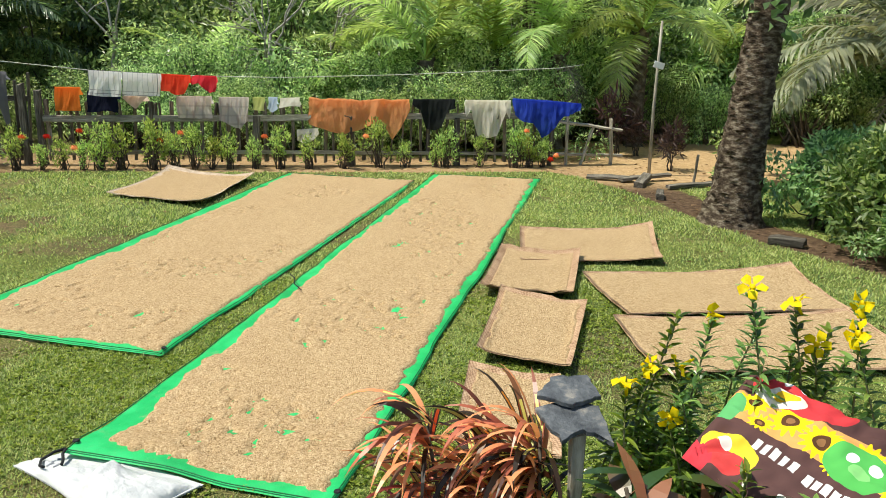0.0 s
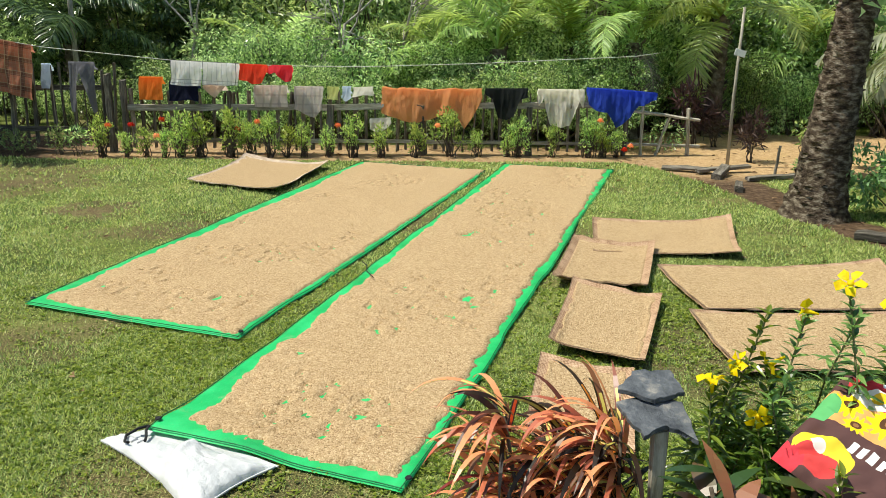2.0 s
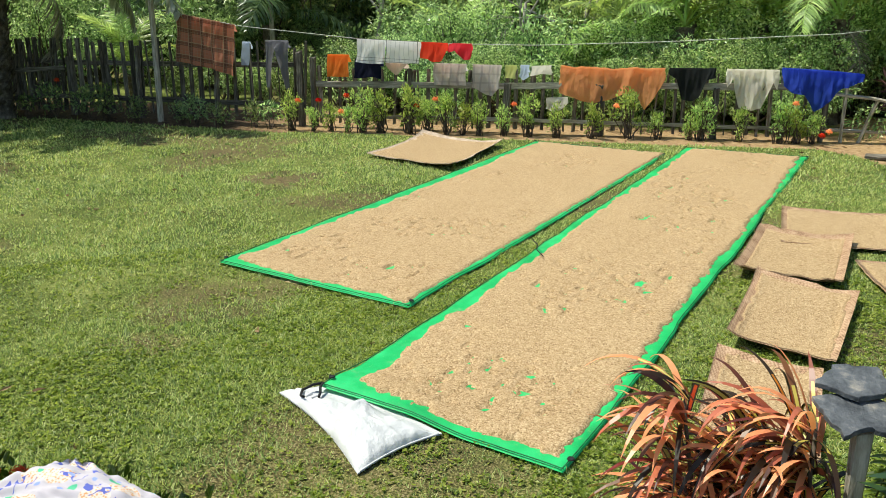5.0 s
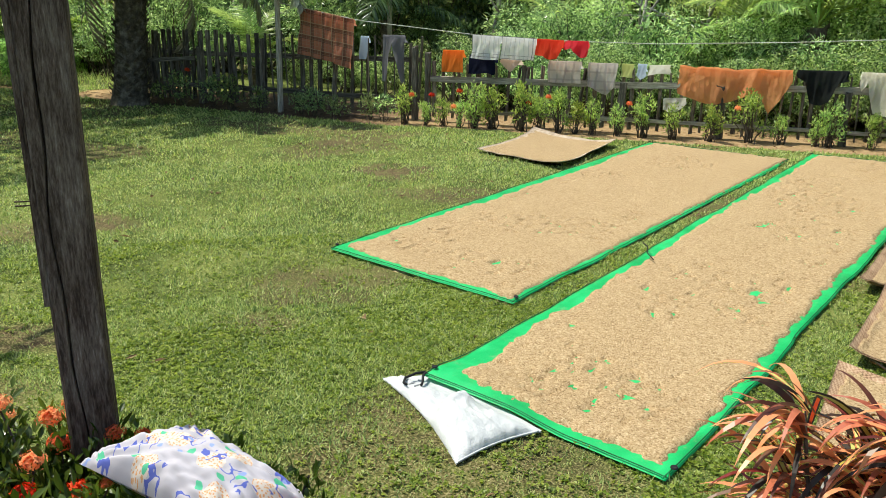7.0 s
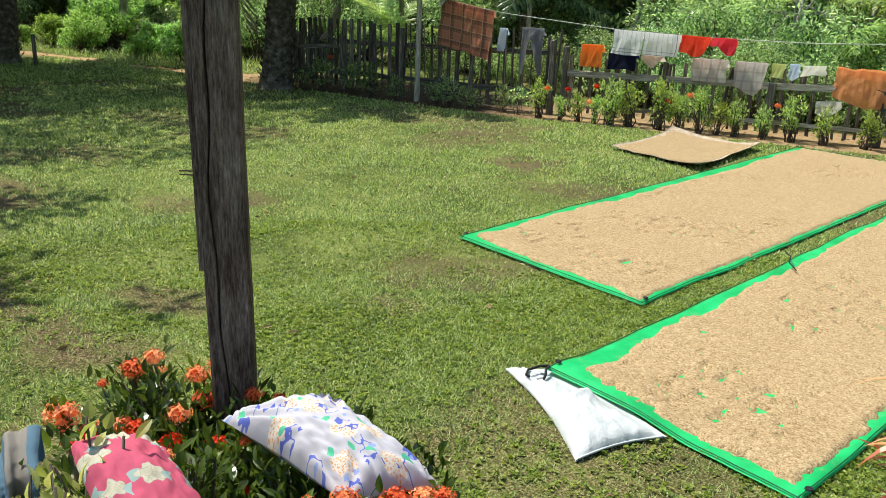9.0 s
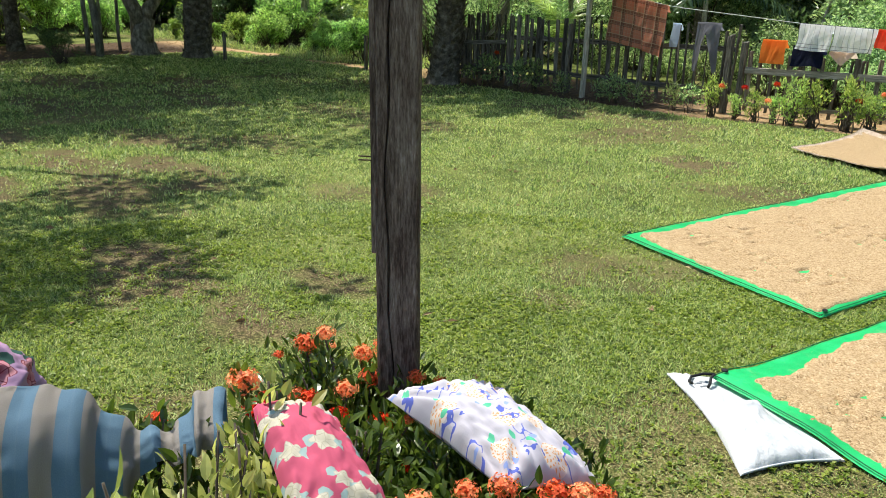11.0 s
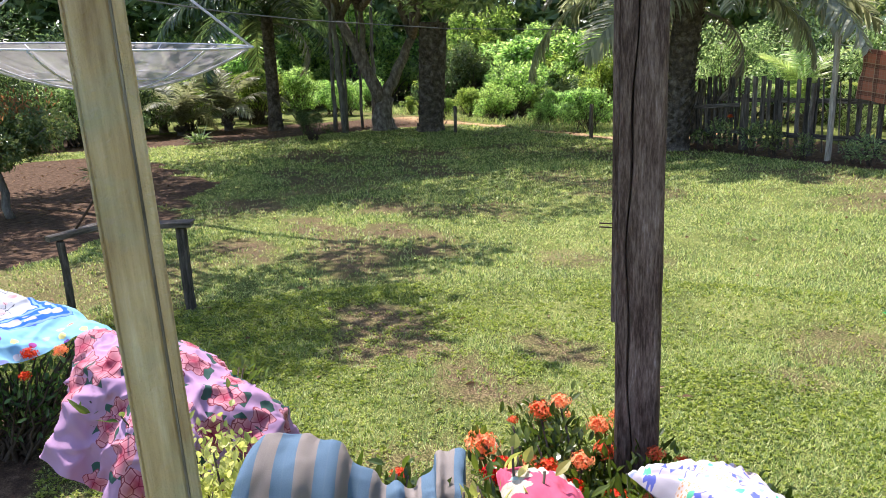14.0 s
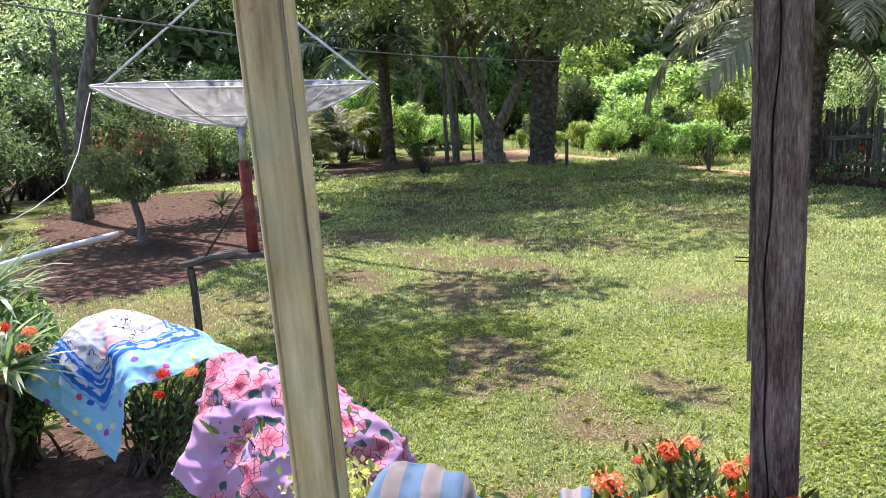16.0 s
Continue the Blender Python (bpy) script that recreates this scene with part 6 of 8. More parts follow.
# fallen leaves on the soil
n = 7000
x, y = rng.uniform(-34, 6, n), rng.uniform(-3, 18, n)
ok = (turf_at(x, y) < 0.6) | (rng.uniform(0, 1, n) < 0.16)
ok &= ~inside(x, y, TARP_A, 0.1) & ~inside(x, y, TARP_B, 0.1) & (np.hypot(x, y) > 3)
x, y = x[ok], y[ok]
k = len(x)
a = rng.uniform(0, 6.28, k)
DRY_LEAF = leaf_mat("dead_leaves", [(0.0, (0.09, 0.05, 0.025)), (0.5, (0.2, 0.12, 0.06)), (1.0, (0.38, 0.27, 0.15))], 0.1, 0.8, 0.2)
v, f = leaf_tris(np.column_stack([x, y, ground_z(x, y) + 0.015]), np.column_stack([np.cos(a), np.sin(a), rng.normal(0.1, 0.15, k)]), rng.uniform(0.05, 0.13, k), rng.uniform(0.025, 0.05, k))
tagged(put("leaf_litter", mesh_data("leaf_litter", v, f, [DRY_LEAF])), "scattered dead brown leaves on lawn and soil", "dead leaves", kind="stuff")

# a bare pale tree among the palms
PALE_BARK = plain_mat("pale_bare_branches", three((0.2, 0.18, 0.16), (0.36, 0.33, 0.3), (0.5, 0.47, 0.44)), 8, 0.9)


def bare_branches(start, way, length, r, depth, out):
    end = start + way * length
    out.append(tube_tris(bent(start, end, 0.0, 5, length * 0.03), np.linspace(r, r * 0.6, 5), 5))
    if depth:
        for k in range(3):
            bare_branches(start + (end - start) * rng.uniform(0.55, 1.0), unit(way + rng.normal(0, 0.5, 3)), length * rng.uniform(0.55, 0.8), r * 0.55, depth - 1, out)


for bx, by in ((-3.0, 20.4), (-8.6, 21.0), (1.6, 23.0), (-4.6, 20.8)):
    bare = thing("bare_tree", Matrix.Translation((bx, by, 0)), "bare pale-branched tree among the jungle shrubs", "tree", "bare trees")
    chunks = []
    bare_branches(np.zeros(3), unit(np.array([0.1, -0.05, 1.0])), 2.5, 0.06, 4, chunks)
    put("branchwork", mesh_data("branchwork", *join(chunks), [PALE_BARK], True), bare)

# ---- shrubs by the lawn's rim ----
rim = [bush_proto("garden_shrub", "dense green garden shrub at the lawn's rim", "shrub", "shrubs at the lawn's rim", 1.45, 1.6, 5200, (0.13, 0.06), LEAF_SHRUB, 20, (0.24, 0.44), 0.02, 0.85, 0.15, 0.6)]
spread_copies(rim, [(5.5, 10.9, 0.85, 0.3), (5.85, 9.8, 0.95, 1.6), (6.7, 9.4, 1.0, 2.9), (5.6, 8.9, 0.6, 4.0), (7.2, 13.6, 0.7, 1.1)])
purp = [bush_proto("cordyline", "slender plant with dark purple leaves", "plant", "purple plants by the track", 1.35, 0.5, 260, (0.26, 0.045), LEAF_PURPLE, 6, (0.14, 0.26), 0.4)]
spread_copies(purp, [(4.6, 15.7, 0.72, 0.2), (4.4, 17.8, 0.9, 1.7), (3.9, 17.6, 1.05, 2.2)])
sap = [bush_proto("sapling", "small pale green sapling on the track's edge", "sapling", "saplings", 0.8, 0.4, 120, (0.14, 0.05), LEAF_BRIGHT, 5, (0.12, 0.2), 0.2)]
spread_copies(sap, [(5.9, 16.6, 1.0, 0), (6.5, 17.6, 0.9, 1), (5.1, 14.2, 0.5, 2), (-8.2, 14.3, 0.75, 1), (-13.9, 13.9, 0.7, 2)])

# ---- flowering hedge along the fence ----
IXLEAF = leaf_mat("hedge_leaves", [(0.0, (0.09, 0.16, 0.035)), (0.45, (0.24, 0.35, 0.085)), (1.0, (0.55, 0.6, 0.2))], 0.52, 0.35, 0.45, 1.1, 0.85)
PETAL = leaf_mat("orange_red_petals", [(0.0, (0.5, 0.06, 0.015)), (0.5, (0.78, 0.13, 0.025)), (1.0, (0.9, 0.28, 0.06))], 0.15, 0.6, 0.2)


def flower_head(n=70, r=0.04):
    d = unit(rng.normal(0, 1, (n, 3)) * [1, 1, 0.8] + [0, 0, 0.45])
    c = d * r * rng.uniform(0.55, 1.15, (n, 1)) * [1.15, 1.15, 0.8]
    out = []
    for k in range(4):
        side = unit(np.cross(d, rng.normal(0, 1, (n, 3))))
        out.append(leaf_tris(c, side + d * 0.25, r * 0.33, r * 0.17, d, 0.1, 0.0))
    out.append(leaf_tris(np.zeros((n, 3)), d, r * 0.9, r * 0.05))
    return mesh_data("flower", *join(out), [PETAL])


FLOWER = flower_head()
FLOWER_BIG = flower_head(90, 0.05)
hedge = []
for k in range(4):
    hb = bush_proto("ixora_bush", "slim leafy shrub along the fence", "shrub", "shrubs along the fence", 1.0, 0.52, 430, (0.085, 0.036), IXLEAF, 16, (0.04, 0.1), 0.06, 1.9, 0.9, 0.1)
    hedge.append(hb)
row = [(-6.85, 14.35), (-4.95, 14.7), (-4.25, 14.85), (-3.5, 15.0), (-2.5, 15.15), (-0.65, 15.5), (0.8, 15.7), (1.8, 15.8), (-7.65, 14.22), (-7.2, 14.3), (-6.5, 14.36), (-6.2, 14.4), (-5.86, 14.5), (-5.27, 14.6), (-4.6, 14.75), (-3.95, 14.88), (-3.05, 15.1), (-1.83, 15.25), (-1.2, 15.4), (-0.06, 15.6), (0.15, 15.62), (1.5, 15.75), (2.1, 15.85)]
spread_copies(hedge, [(x, y, 0.84 + rng.uniform(-0.24, 0.16), rng.uniform(0, 6)) for x, y in row])
faint = [bush_proto("hedge_plant", "thin dark shrub at the foot of the tall fence", "shrub", "shrubs along the fence", 0.7, 0.5, 260, (0.085, 0.036), LEAF_MID, 7, (0.1, 0.2), 0.1, 1.0, 0.5)]
spread_copies(faint, [(x, 14.35 + rng.uniform(-0.15, 0.1), rng.uniform(0.75, 1.15), rng.uniform(0, 6)) for x in (-8.6, -9.3, -9.9, -10.3, -11.3, -12.1, -12.8, -13.6)])
for x, y, z in ((-7.0, 14.15, 0.62), (-6.55, 14.2, 0.42), (-6.45, 14.25, 0.72), (-7.45, 14.15, 0.6), (-4.75, 14.6, 0.68), (-5.1, 14.5, 0.55), (-1.4, 15.2, 0.62), (2.3, 15.5, 0.28), (2.2, 15.55, 0.2), (1.7, 15.5, 0.75), (-13.4, 14.3, 0.8), (-3.3, 15.0, 0.6)):
    o = tagged(put("ixora_flower", FLOWER_BIG, None, Matrix.Translation((x, y, z)) @ Matrix.Scale(1.1, 4)), "orange-red flower cluster on a shrub along the fence", "flower", "flowers along the fence")

# ---- prints on cloth ----
def print_mat(name, base, scale, petal_in, petal_out, leaf, keep=0.25, petals=5, size=0.3, sheer=0.15, base2=None, lines=0.0):
    """Cloth printed with scattered blossoms and leaves, on its own unrolled plan in metres."""
    g = Nodes(name)
    uv = g.coord("UV")
    vor = g.add("TexVoronoi")
    vor.voronoi_dimensions = "2D"
    g.link(uv, vor.inputs["Vector"])
    vor.inputs["Scale"].default_value, vor.inputs["Randomness"].default_value = scale, 0.75
    away = g.add("VectorMath", operation="SUBTRACT")
    g.link(uv, away.inputs[0])
    g.link(vor.outputs["Position"], away.inputs[1])
    sep, rnd = g.add("SeparateXYZ"), g.add("SeparateColor")
    g.link(away.outputs[0], sep.inputs[0])
    g.link(vor.outputs["Color"], rnd.inputs[0])
    dx, dy = g.math("MULTIPLY", sep.outputs[0], scale), g.math("MULTIPLY", sep.outputs[1], scale)
    r = g.math("SQRT", g.math("ADD", g.math("MULTIPLY", dx, dx), g.math("MULTIPLY", dy, dy)))
    ang = g.math("ADD", g.math("ARCTAN2", dy, dx), g.math("MULTIPLY", rnd.outputs[0], 6.28))
    wob = g.math("MULTIPLY", g.math("SUBTRACT", g.noise(uv, scale * 5, 2), 0.5), 0.16)
    rim = g.math("ADD", g.math("ADD", g.math("MULTIPLY", g.math("COSINE", g.math("MULTIPLY", ang, petals)), 0.07), size), wob)
    rim = g.math("MULTIPLY", rim, g.math("MULTIPLY_ADD", rnd.outputs[1], 0.6, 0.65))
    keepit = g.math("GREATER_THAN", rnd.outputs[2], keep)
    flower = g.math("MULTIPLY", g.math("LESS_THAN", r, rim), keepit)
    leafy = g.math("MULTIPLY", g.math("LESS_THAN", r, g.math("ADD", rim, 0.2)), g.math("GREATER_THAN", g.math("COSINE", g.math("MULTIPLY", ang, 2)), 0.6))
    leafy = g.math("MULTIPLY", leafy, keepit)
    n = g.noise(uv, 6, 4)
    col = g.mix(n, base, base2 or tuple(0.85 * c for c in base))
    col = g.mix(leafy, col, leaf)
    inner = g.math("DIVIDE", r, g.math("MAXIMUM", rim, 0.02))
    tone = g.mix(inner, petal_in, petal_out)
    if lines:
        # overlapping petals: pale rims, deep hearts and drawn outlines
        shape = g.add("TexVoronoi")
        shape.voronoi_dimensions, shape.feature = "2D", "DISTANCE_TO_EDGE"
        g.link(uv, shape.inputs["Vector"])
        shape.inputs["Scale"].default_value = scale * 4.2
        rimmed = g.ramp(shape.outputs["Distance"], [(0.0, (1, 1, 1)), (0.1, (0.1, 0.1, 0.1)), (0.35, (0.45, 0.45, 0.45))])
        tone = g.mix(g.math("MULTIPLY", rimmed, 0.45), tone, petal_in)
        drawn = g.math("LESS_THAN", shape.outputs["Distance"], 0.045)
        drawn = g.math("MAXIMUM", drawn, g.math("GREATER_THAN", inner, 0.93))
        tone = g.mix(g.math("MULTIPLY", drawn, lines), tone, tuple(0.55 * c for c in petal_in))
    col = g.mix(flower, col, tone)
    g.bump(g.math("ADD", g.noise(uv, 9, 4), g.math("MULTIPLY", g.noise(uv, 260, 2), 0.2)), 0.35, 0.008)
    return g.done(col, 0.85, 0.15, sheer)


PURPLE_PRINT = print_mat("mauve_peony_print", (0.5, 0.31, 0.47), 5.4, (0.34, 0.03, 0.07), (0.74, 0.38, 0.42), (0.05, 0.11, 0.09), 0.08, 5, 0.41, 0.12, (0.43, 0.26, 0.41), 0.8)
PINK_PRINT = print_mat("pink_white_flower_print", (0.58, 0.11, 0.18), 9.5, (0.44, 0.4, 0.3), (0.6, 0.55, 0.44), (0.32, 0.42, 0.4), 0.2, 5, 0.34, 0.12, (0.5, 0.085, 0.145), 0.35)

def stroke_print():
    """White cotton with blue brush strokes, green dabs and peach dotted patches."""
    g = Nodes("white_pillow_print")
    uv = g.coord("UV")
    warp = g.add("VectorMath", operation="MULTIPLY_ADD")
    n = g.add("TexNoise")
    n.inputs["Scale"].default_value = 9
    g.link(uv, n.inputs["Vector"])
    g.link(n.outputs["Color"], warp.inputs[0])
    warp.inputs[1].default_value = (0.09, 0.09, 0.0)
    g.link(uv, warp.inputs[2])

    def cells(scale, vec, shift):
        mp = g.add("Mapping")
        mp.inputs["Location"].default_value = (shift, shift * 0.7, 0)
        g.link(vec, mp.inputs[0])
        v = g.add("TexVoronoi")
        v.voronoi_dimensions = "2D"
        v.inputs["Scale"].default_value = scale
        g.link(mp.outputs[0], v.inputs["Vector"])
        return v.outputs["Distance"]

    col = g.mix(g.noise(uv, 5, 4), (0.5, 0.465, 0.52), (0.57, 0.535, 0.585))
    area = g.math("LESS_THAN", cells(8, uv, 3.1), 0.34)
    dots = g.math("MULTIPLY", g.math("LESS_THAN", cells(90, uv, 0), 0.28), g.math("LESS_THAN", cells(6, uv, 8.3), 0.28))
    col = g.mix(g.math("LESS_THAN", cells(6, uv, 8.3), 0.28), col, (0.72, 0.62, 0.56))
    col = g.mix(dots, col, (0.7, 0.36, 0.16))
    line = g.math("LESS_THAN", g.math("ABSOLUTE", g.math("SUBTRACT", g.noise(warp.outputs[0], 17, 1), 0.5)), 0.026)
    col = g.mix(g.math("MULTIPLY", line, area), col, (0.12, 0.15, 0.5))
    col = g.mix(g.math("LESS_THAN", cells(8, warp.outputs[0], 1.3), 0.075), col, (0.3, 0.38, 0.7))
    col = g.mix(g.math("LESS_THAN", cells(7, warp.outputs[0], 5.7), 0.11), col, (0.12, 0.5, 0.3))
    g.bump(g.math("ADD", g.noise(uv, 9, 4), g.math("MULTIPLY", g.noise(uv, 260, 2), 0.2)), 0.35, 0.008)
    return g.done(col, 0.85, 0.15, 0.1)


WHITE_PRINT = stroke_print()


def blue_print():
    """A pale blue child's sheet with a white middle, a deep blue border of bands, and small motifs."""
    g = Nodes("blue_white_sheet")
    uv = g.coord("UV")
    sep = g.add("SeparateXYZ")
    g.link(uv, sep.inputs[0])
    x, y = sep.outputs[0], sep.outputs[1]
    vor = g.add("TexVoronoi")
    vor.voronoi_dimensions = "2D"
    g.link(uv, vor.inputs["Vector"])
    vor.inputs["Scale"].default_value = 11
    rnd = g.add("SeparateColor")
    g.link(vor.outputs["Color"], rnd.inputs[0])
    dot = g.math("LESS_THAN", g.math("ADD", vor.outputs["Distance"], g.math("MULTIPLY", g.math("SUBTRACT", g.noise(uv, 60, 2), 0.5), 0.25)), 0.24)
    dot = g.math("MULTIPLY", dot, g.math("GREATER_THAN", rnd.outputs[1], 0.4))
    motif = g.ramp(rnd.outputs[0], [(0.0, (0.8, 0.82, 0.85)), (0.4, (0.04, 0.1, 0.5)), (0.6, (0.65, 0.06, 0.1)), (0.8, (0.75, 0.75, 0.3))])
    pale = g.mix(g.noise(uv, 5, 4), (0.2, 0.5, 0.72), (0.3, 0.6, 0.78))
    col = g.mix(dot, pale, motif)
    far = g.math("MAXIMUM", g.math("ABSOLUTE", g.math("ADD", x, 0.05)), g.math("ABSOLUTE", y))
    wave = g.math("ADD", far, g.math("MULTIPLY", g.math("SINE", g.math("MULTIPLY", g.math("ADD", x, y), 90)), 0.003))
    deep = g.math("MULTIPLY", g.math("GREATER_THAN", wave, 0.3), g.math("LESS_THAN", wave, 0.46))
    inner = g.math("LESS_THAN", g.math("FRACT", g.math("MULTIPLY", wave, 16)), 0.3)
    patch = g.math("MULTIPLY", g.math("LESS_THAN", vor.outputs["Distance"], 0.4), g.math("MULTIPLY", g.math("GREATER_THAN", wave, 0.35), g.math("LESS_THAN", wave, 0.41)))
    deepc = g.mix(g.math("MULTIPLY", inner, 0.7), (0.015, 0.13, 0.48), (0.3, 0.48, 0.7))
    deepc = g.mix(patch, deepc, (0.5, 0.5, 0.53))
    col = g.mix(deep, col, deepc)
    white = g.math("LESS_THAN", wave, 0.3)
    big = g.math("GREATER_THAN", g.noise(uv, 6.5, 1), 0.58)
    ink = g.math("LESS_THAN", g.math("ABSOLUTE", g.math("SUBTRACT", g.noise(uv, 13, 1), 0.52)), 0.012)
    ink = g.math("MULTIPLY", ink, g.math("LESS_THAN", g.noise(uv, 4, 1), 0.5))
    pic = g.mix(g.noise(uv, 14, 1), (0.7, 0.08, 0.12), (0.8, 0.6, 0.58))
    col = g.mix(white, col, g.mix(ink, g.mix(big, (0.46, 0.49, 0.53), pic), (0.03, 0.03, 0.05)))
    g.bump(g.noise(uv, 10, 4), 0.35, 0.008)
    return g.done(col, 0.8, 0.2, 0.18)


def stripe_print():
    g = Nodes("blue_beige_striped_terry")
    uv = g.coord("UV")
    sep = g.add("SeparateXYZ")
    g.link(uv, sep.inputs[0])
    s = g.math("FRACT", g.math("MULTIPLY", g.math("ADD", sep.outputs[0], g.math("MULTIPLY", g.noise(uv, 3, 2), 0.012)), 1 / 0.165))
    fluff = g.noise(uv, 240, 3, 0.8)
    blue = g.mix(fluff, (0.1, 0.19, 0.28), (0.3, 0.45, 0.58))
    beige = g.mix(fluff, (0.3, 0.265, 0.235), (0.58, 0.52, 0.47))
    col = g.mix(g.math("LESS_THAN", s, 0.5), beige, blue)
    seam = g.math("LESS_THAN", g.math("ABSOLUTE", g.math("SUBTRACT", g.math("FRACT", g.math("MULTIPLY", s, 2.0)), 0.5)), 0.03)
    col = g.mix(g.math("MULTIPLY", seam, 0.05), col, (0.6, 0.62, 0.62))
    g.bump(g.math("ADD", fluff, g.noise(uv, 20, 4)), 0.6, 0.01)
    return g.done(col, 0.95, 0.1, 0.42)


def ellipse(g, x, y, cx, cy, rx, ry):
    a = g.math("DIVIDE", g.math("SUBTRACT", x, cx), rx)
    b = g.math("DIVIDE", g.math("SUBTRACT", y, cy), ry)
    return g.math("LESS_THAN", g.math("ADD", g.math("MULTIPLY", a, a), g.math("MULTIPLY", b, b)), 1.0)


def box(g, x, y, x0, x1, y0, y1):
    m = g.math("MULTIPLY", g.math("GREATER_THAN", x, x0), g.math("LESS_THAN", x, x1))
    return g.math("MULTIPLY", m, g.math("MULTIPLY", g.math("GREATER_THAN", y, y0), g.math("LESS_THAN", y, y1)))


def brown_print():
    """A brown cushion cover with a yellow flower band, plain bright blobs and pale bars."""
    g = Nodes("brown_printed_cotton")
    uv = g.coord("UV")
    n = g.add("TexNoise")
    n.inputs["Scale"].default_value = 7
    g.link(uv, n.inputs["Vector"])
    sep = g.add("SeparateXYZ")
    g.link(uv, sep.inputs[0])
    wob = g.math("MULTIPLY", g.math("SUBTRACT", n.outputs["Fac"], 0.5), 0.02)
    x, y = g.math("ADD", sep.outputs[0], wob), g.math("SUBTRACT", sep.outputs[1], wob)
    col = g.mix(n.outputs["Fac"], (0.085, 0.042, 0.04), (0.12, 0.06, 0.055))
    band = g.math("MULTIPLY", g.math("GREATER_THAN", y, 0.17), g.math("LESS_THAN", y, 0.27))
    col = g.mix(band, col, (0.72, 0.36, 0.12))
    for cx, cy, r in ((0.06, 0.245, 0.04), (0.15, 0.235, 0.048), (0.235, 0.215, 0.05), (0.33, 0.235, 0.045), (0.1, 0.19, 0.03), (0.29, 0.18, 0.032), (0.42, 0.2, 0.045)):
        dx, dy = g.math("SUBTRACT", x, cx), g.math("SUBTRACT", y, cy)
        d = g.math("SQRT", g.math("ADD", g.math("MULTIPLY", dx, dx), g.math("MULTIPLY", dy, dy)))
        rim = g.math("MULTIPLY_ADD", g.math("COSINE", g.math("MULTIPLY", g.math("ARCTAN2", dy, dx), 13)), r * 0.16, r * 0.84)
        col = g.mix(g.math("LESS_THAN", d, rim), col, (0.88, 0.62, 0.02))
        col = g.mix(g.math("LESS_THAN", d, r * 0.4), col, (0.1, 0.045, 0.02))
        col = g.mix(g.math("LESS_THAN", d, r * 0.2), col, (0.28, 0.14, 0.06))
    for cx, cy, rx, ry, c in ((0.14, 0.33, 0.12, 0.07, (0.62, 0.05, 0.06)), (0.1, 0.29, 0.06, 0.03, (0.78, 0.7, 0.62)), (0.11, 0.3, 0.03, 0.014, (0.85, 0.5, 0.03)), (0.09, 0.36, 0.012, 0.016, (0.8, 0.8, 0.8)),
                              (0.13, 0.355, 0.014, 0.016, (0.8, 0.8, 0.8)), (0.11, 0.378, 0.06, 0.008, (0.03, 0.02, 0.02)), (0.33, 0.2, 0.075, 0.055, (0.1, 0.45, 0.1)), (0.31, 0.215, 0.014, 0.014, (0.8, 0.82, 0.8)),
                              (0.34, 0.19, 0.025, 0.016, (0.25, 0.6, 0.2)), (0.36, 0.22, 0.014, 0.014, (0.8, 0.82, 0.8)), (0.09, 0.07, 0.075, 0.05, (0.78, 0.6, 0.05)), (0.09, 0.045, 0.06, 0.03, (0.6, 0.06, 0.06)),
                              (0.07, 0.08, 0.02, 0.012, (0.78, 0.75, 0.7)), (0.02, 0.02, 0.05, 0.03, (0.6, 0.05, 0.07)), (0.4, 0.03, 0.06, 0.05, (0.8, 0.62, 0.04)), (0.3, 0.03, 0.05, 0.02, (0.76, 0.74, 0.7)), (0.4, 0.34, 0.06, 0.03, (0.76, 0.74, 0.72)),
                              (0.02, 0.2, 0.03, 0.05, (0.12, 0.42, 0.15))):
        col = g.mix(ellipse(g, x, y, cx, cy, rx, ry), col, c)
    for k, w in enumerate((0.02, 0.02, 0.02, 0.018, 0.022)):
        col = g.mix(box(g, x, y, 0.125 + 0.023 * k, 0.125 + 0.023 * k + w * 0.75, 0.112, 0.142), col, (0.78, 0.76, 0.72))
    for k in range(5):
        col = g.mix(box(g, x, y, 0.26 + 0.022 * k, 0.277 + 0.022 * k, 0.1, 0.128), col, (0.78, 0.76, 0.72))
    g.bump(g.noise(uv, 12, 4), 0.35, 0.008)
    return g.done(col, 0.85, 0.15, 0.1)


# ---- the two posts in front ----
def post_mat():
    g = Nodes("old_dark_timber")
    v = g.coord()
    mp = g.add("Mapping")
    g.link(v, mp.inputs[0])
    mp.inputs["Scale"].default_value = (7, 7, 0.9)
    a, b = g.noise(mp.outputs[0], 2.2, 6, 0.7), g.noise(mp.outputs[0], 22, 5, 0.7)
    col = g.ramp(g.math("ADD", g.math("MULTIPLY", a, 0.55), g.math("MULTIPLY", b, 0.45)), [(0.33, (0.016, 0.01, 0.007)), (0.45, (0.085, 0.057, 0.045)), (0.55, (0.2, 0.15, 0.122)), (0.64, (0.33, 0.27, 0.235)), (0.7, (0.66, 0.61, 0.56))])
    g.bump(g.math("ADD", a, b), 0.8, 0.012)
    return g.done(col, 0.9, 0.2)


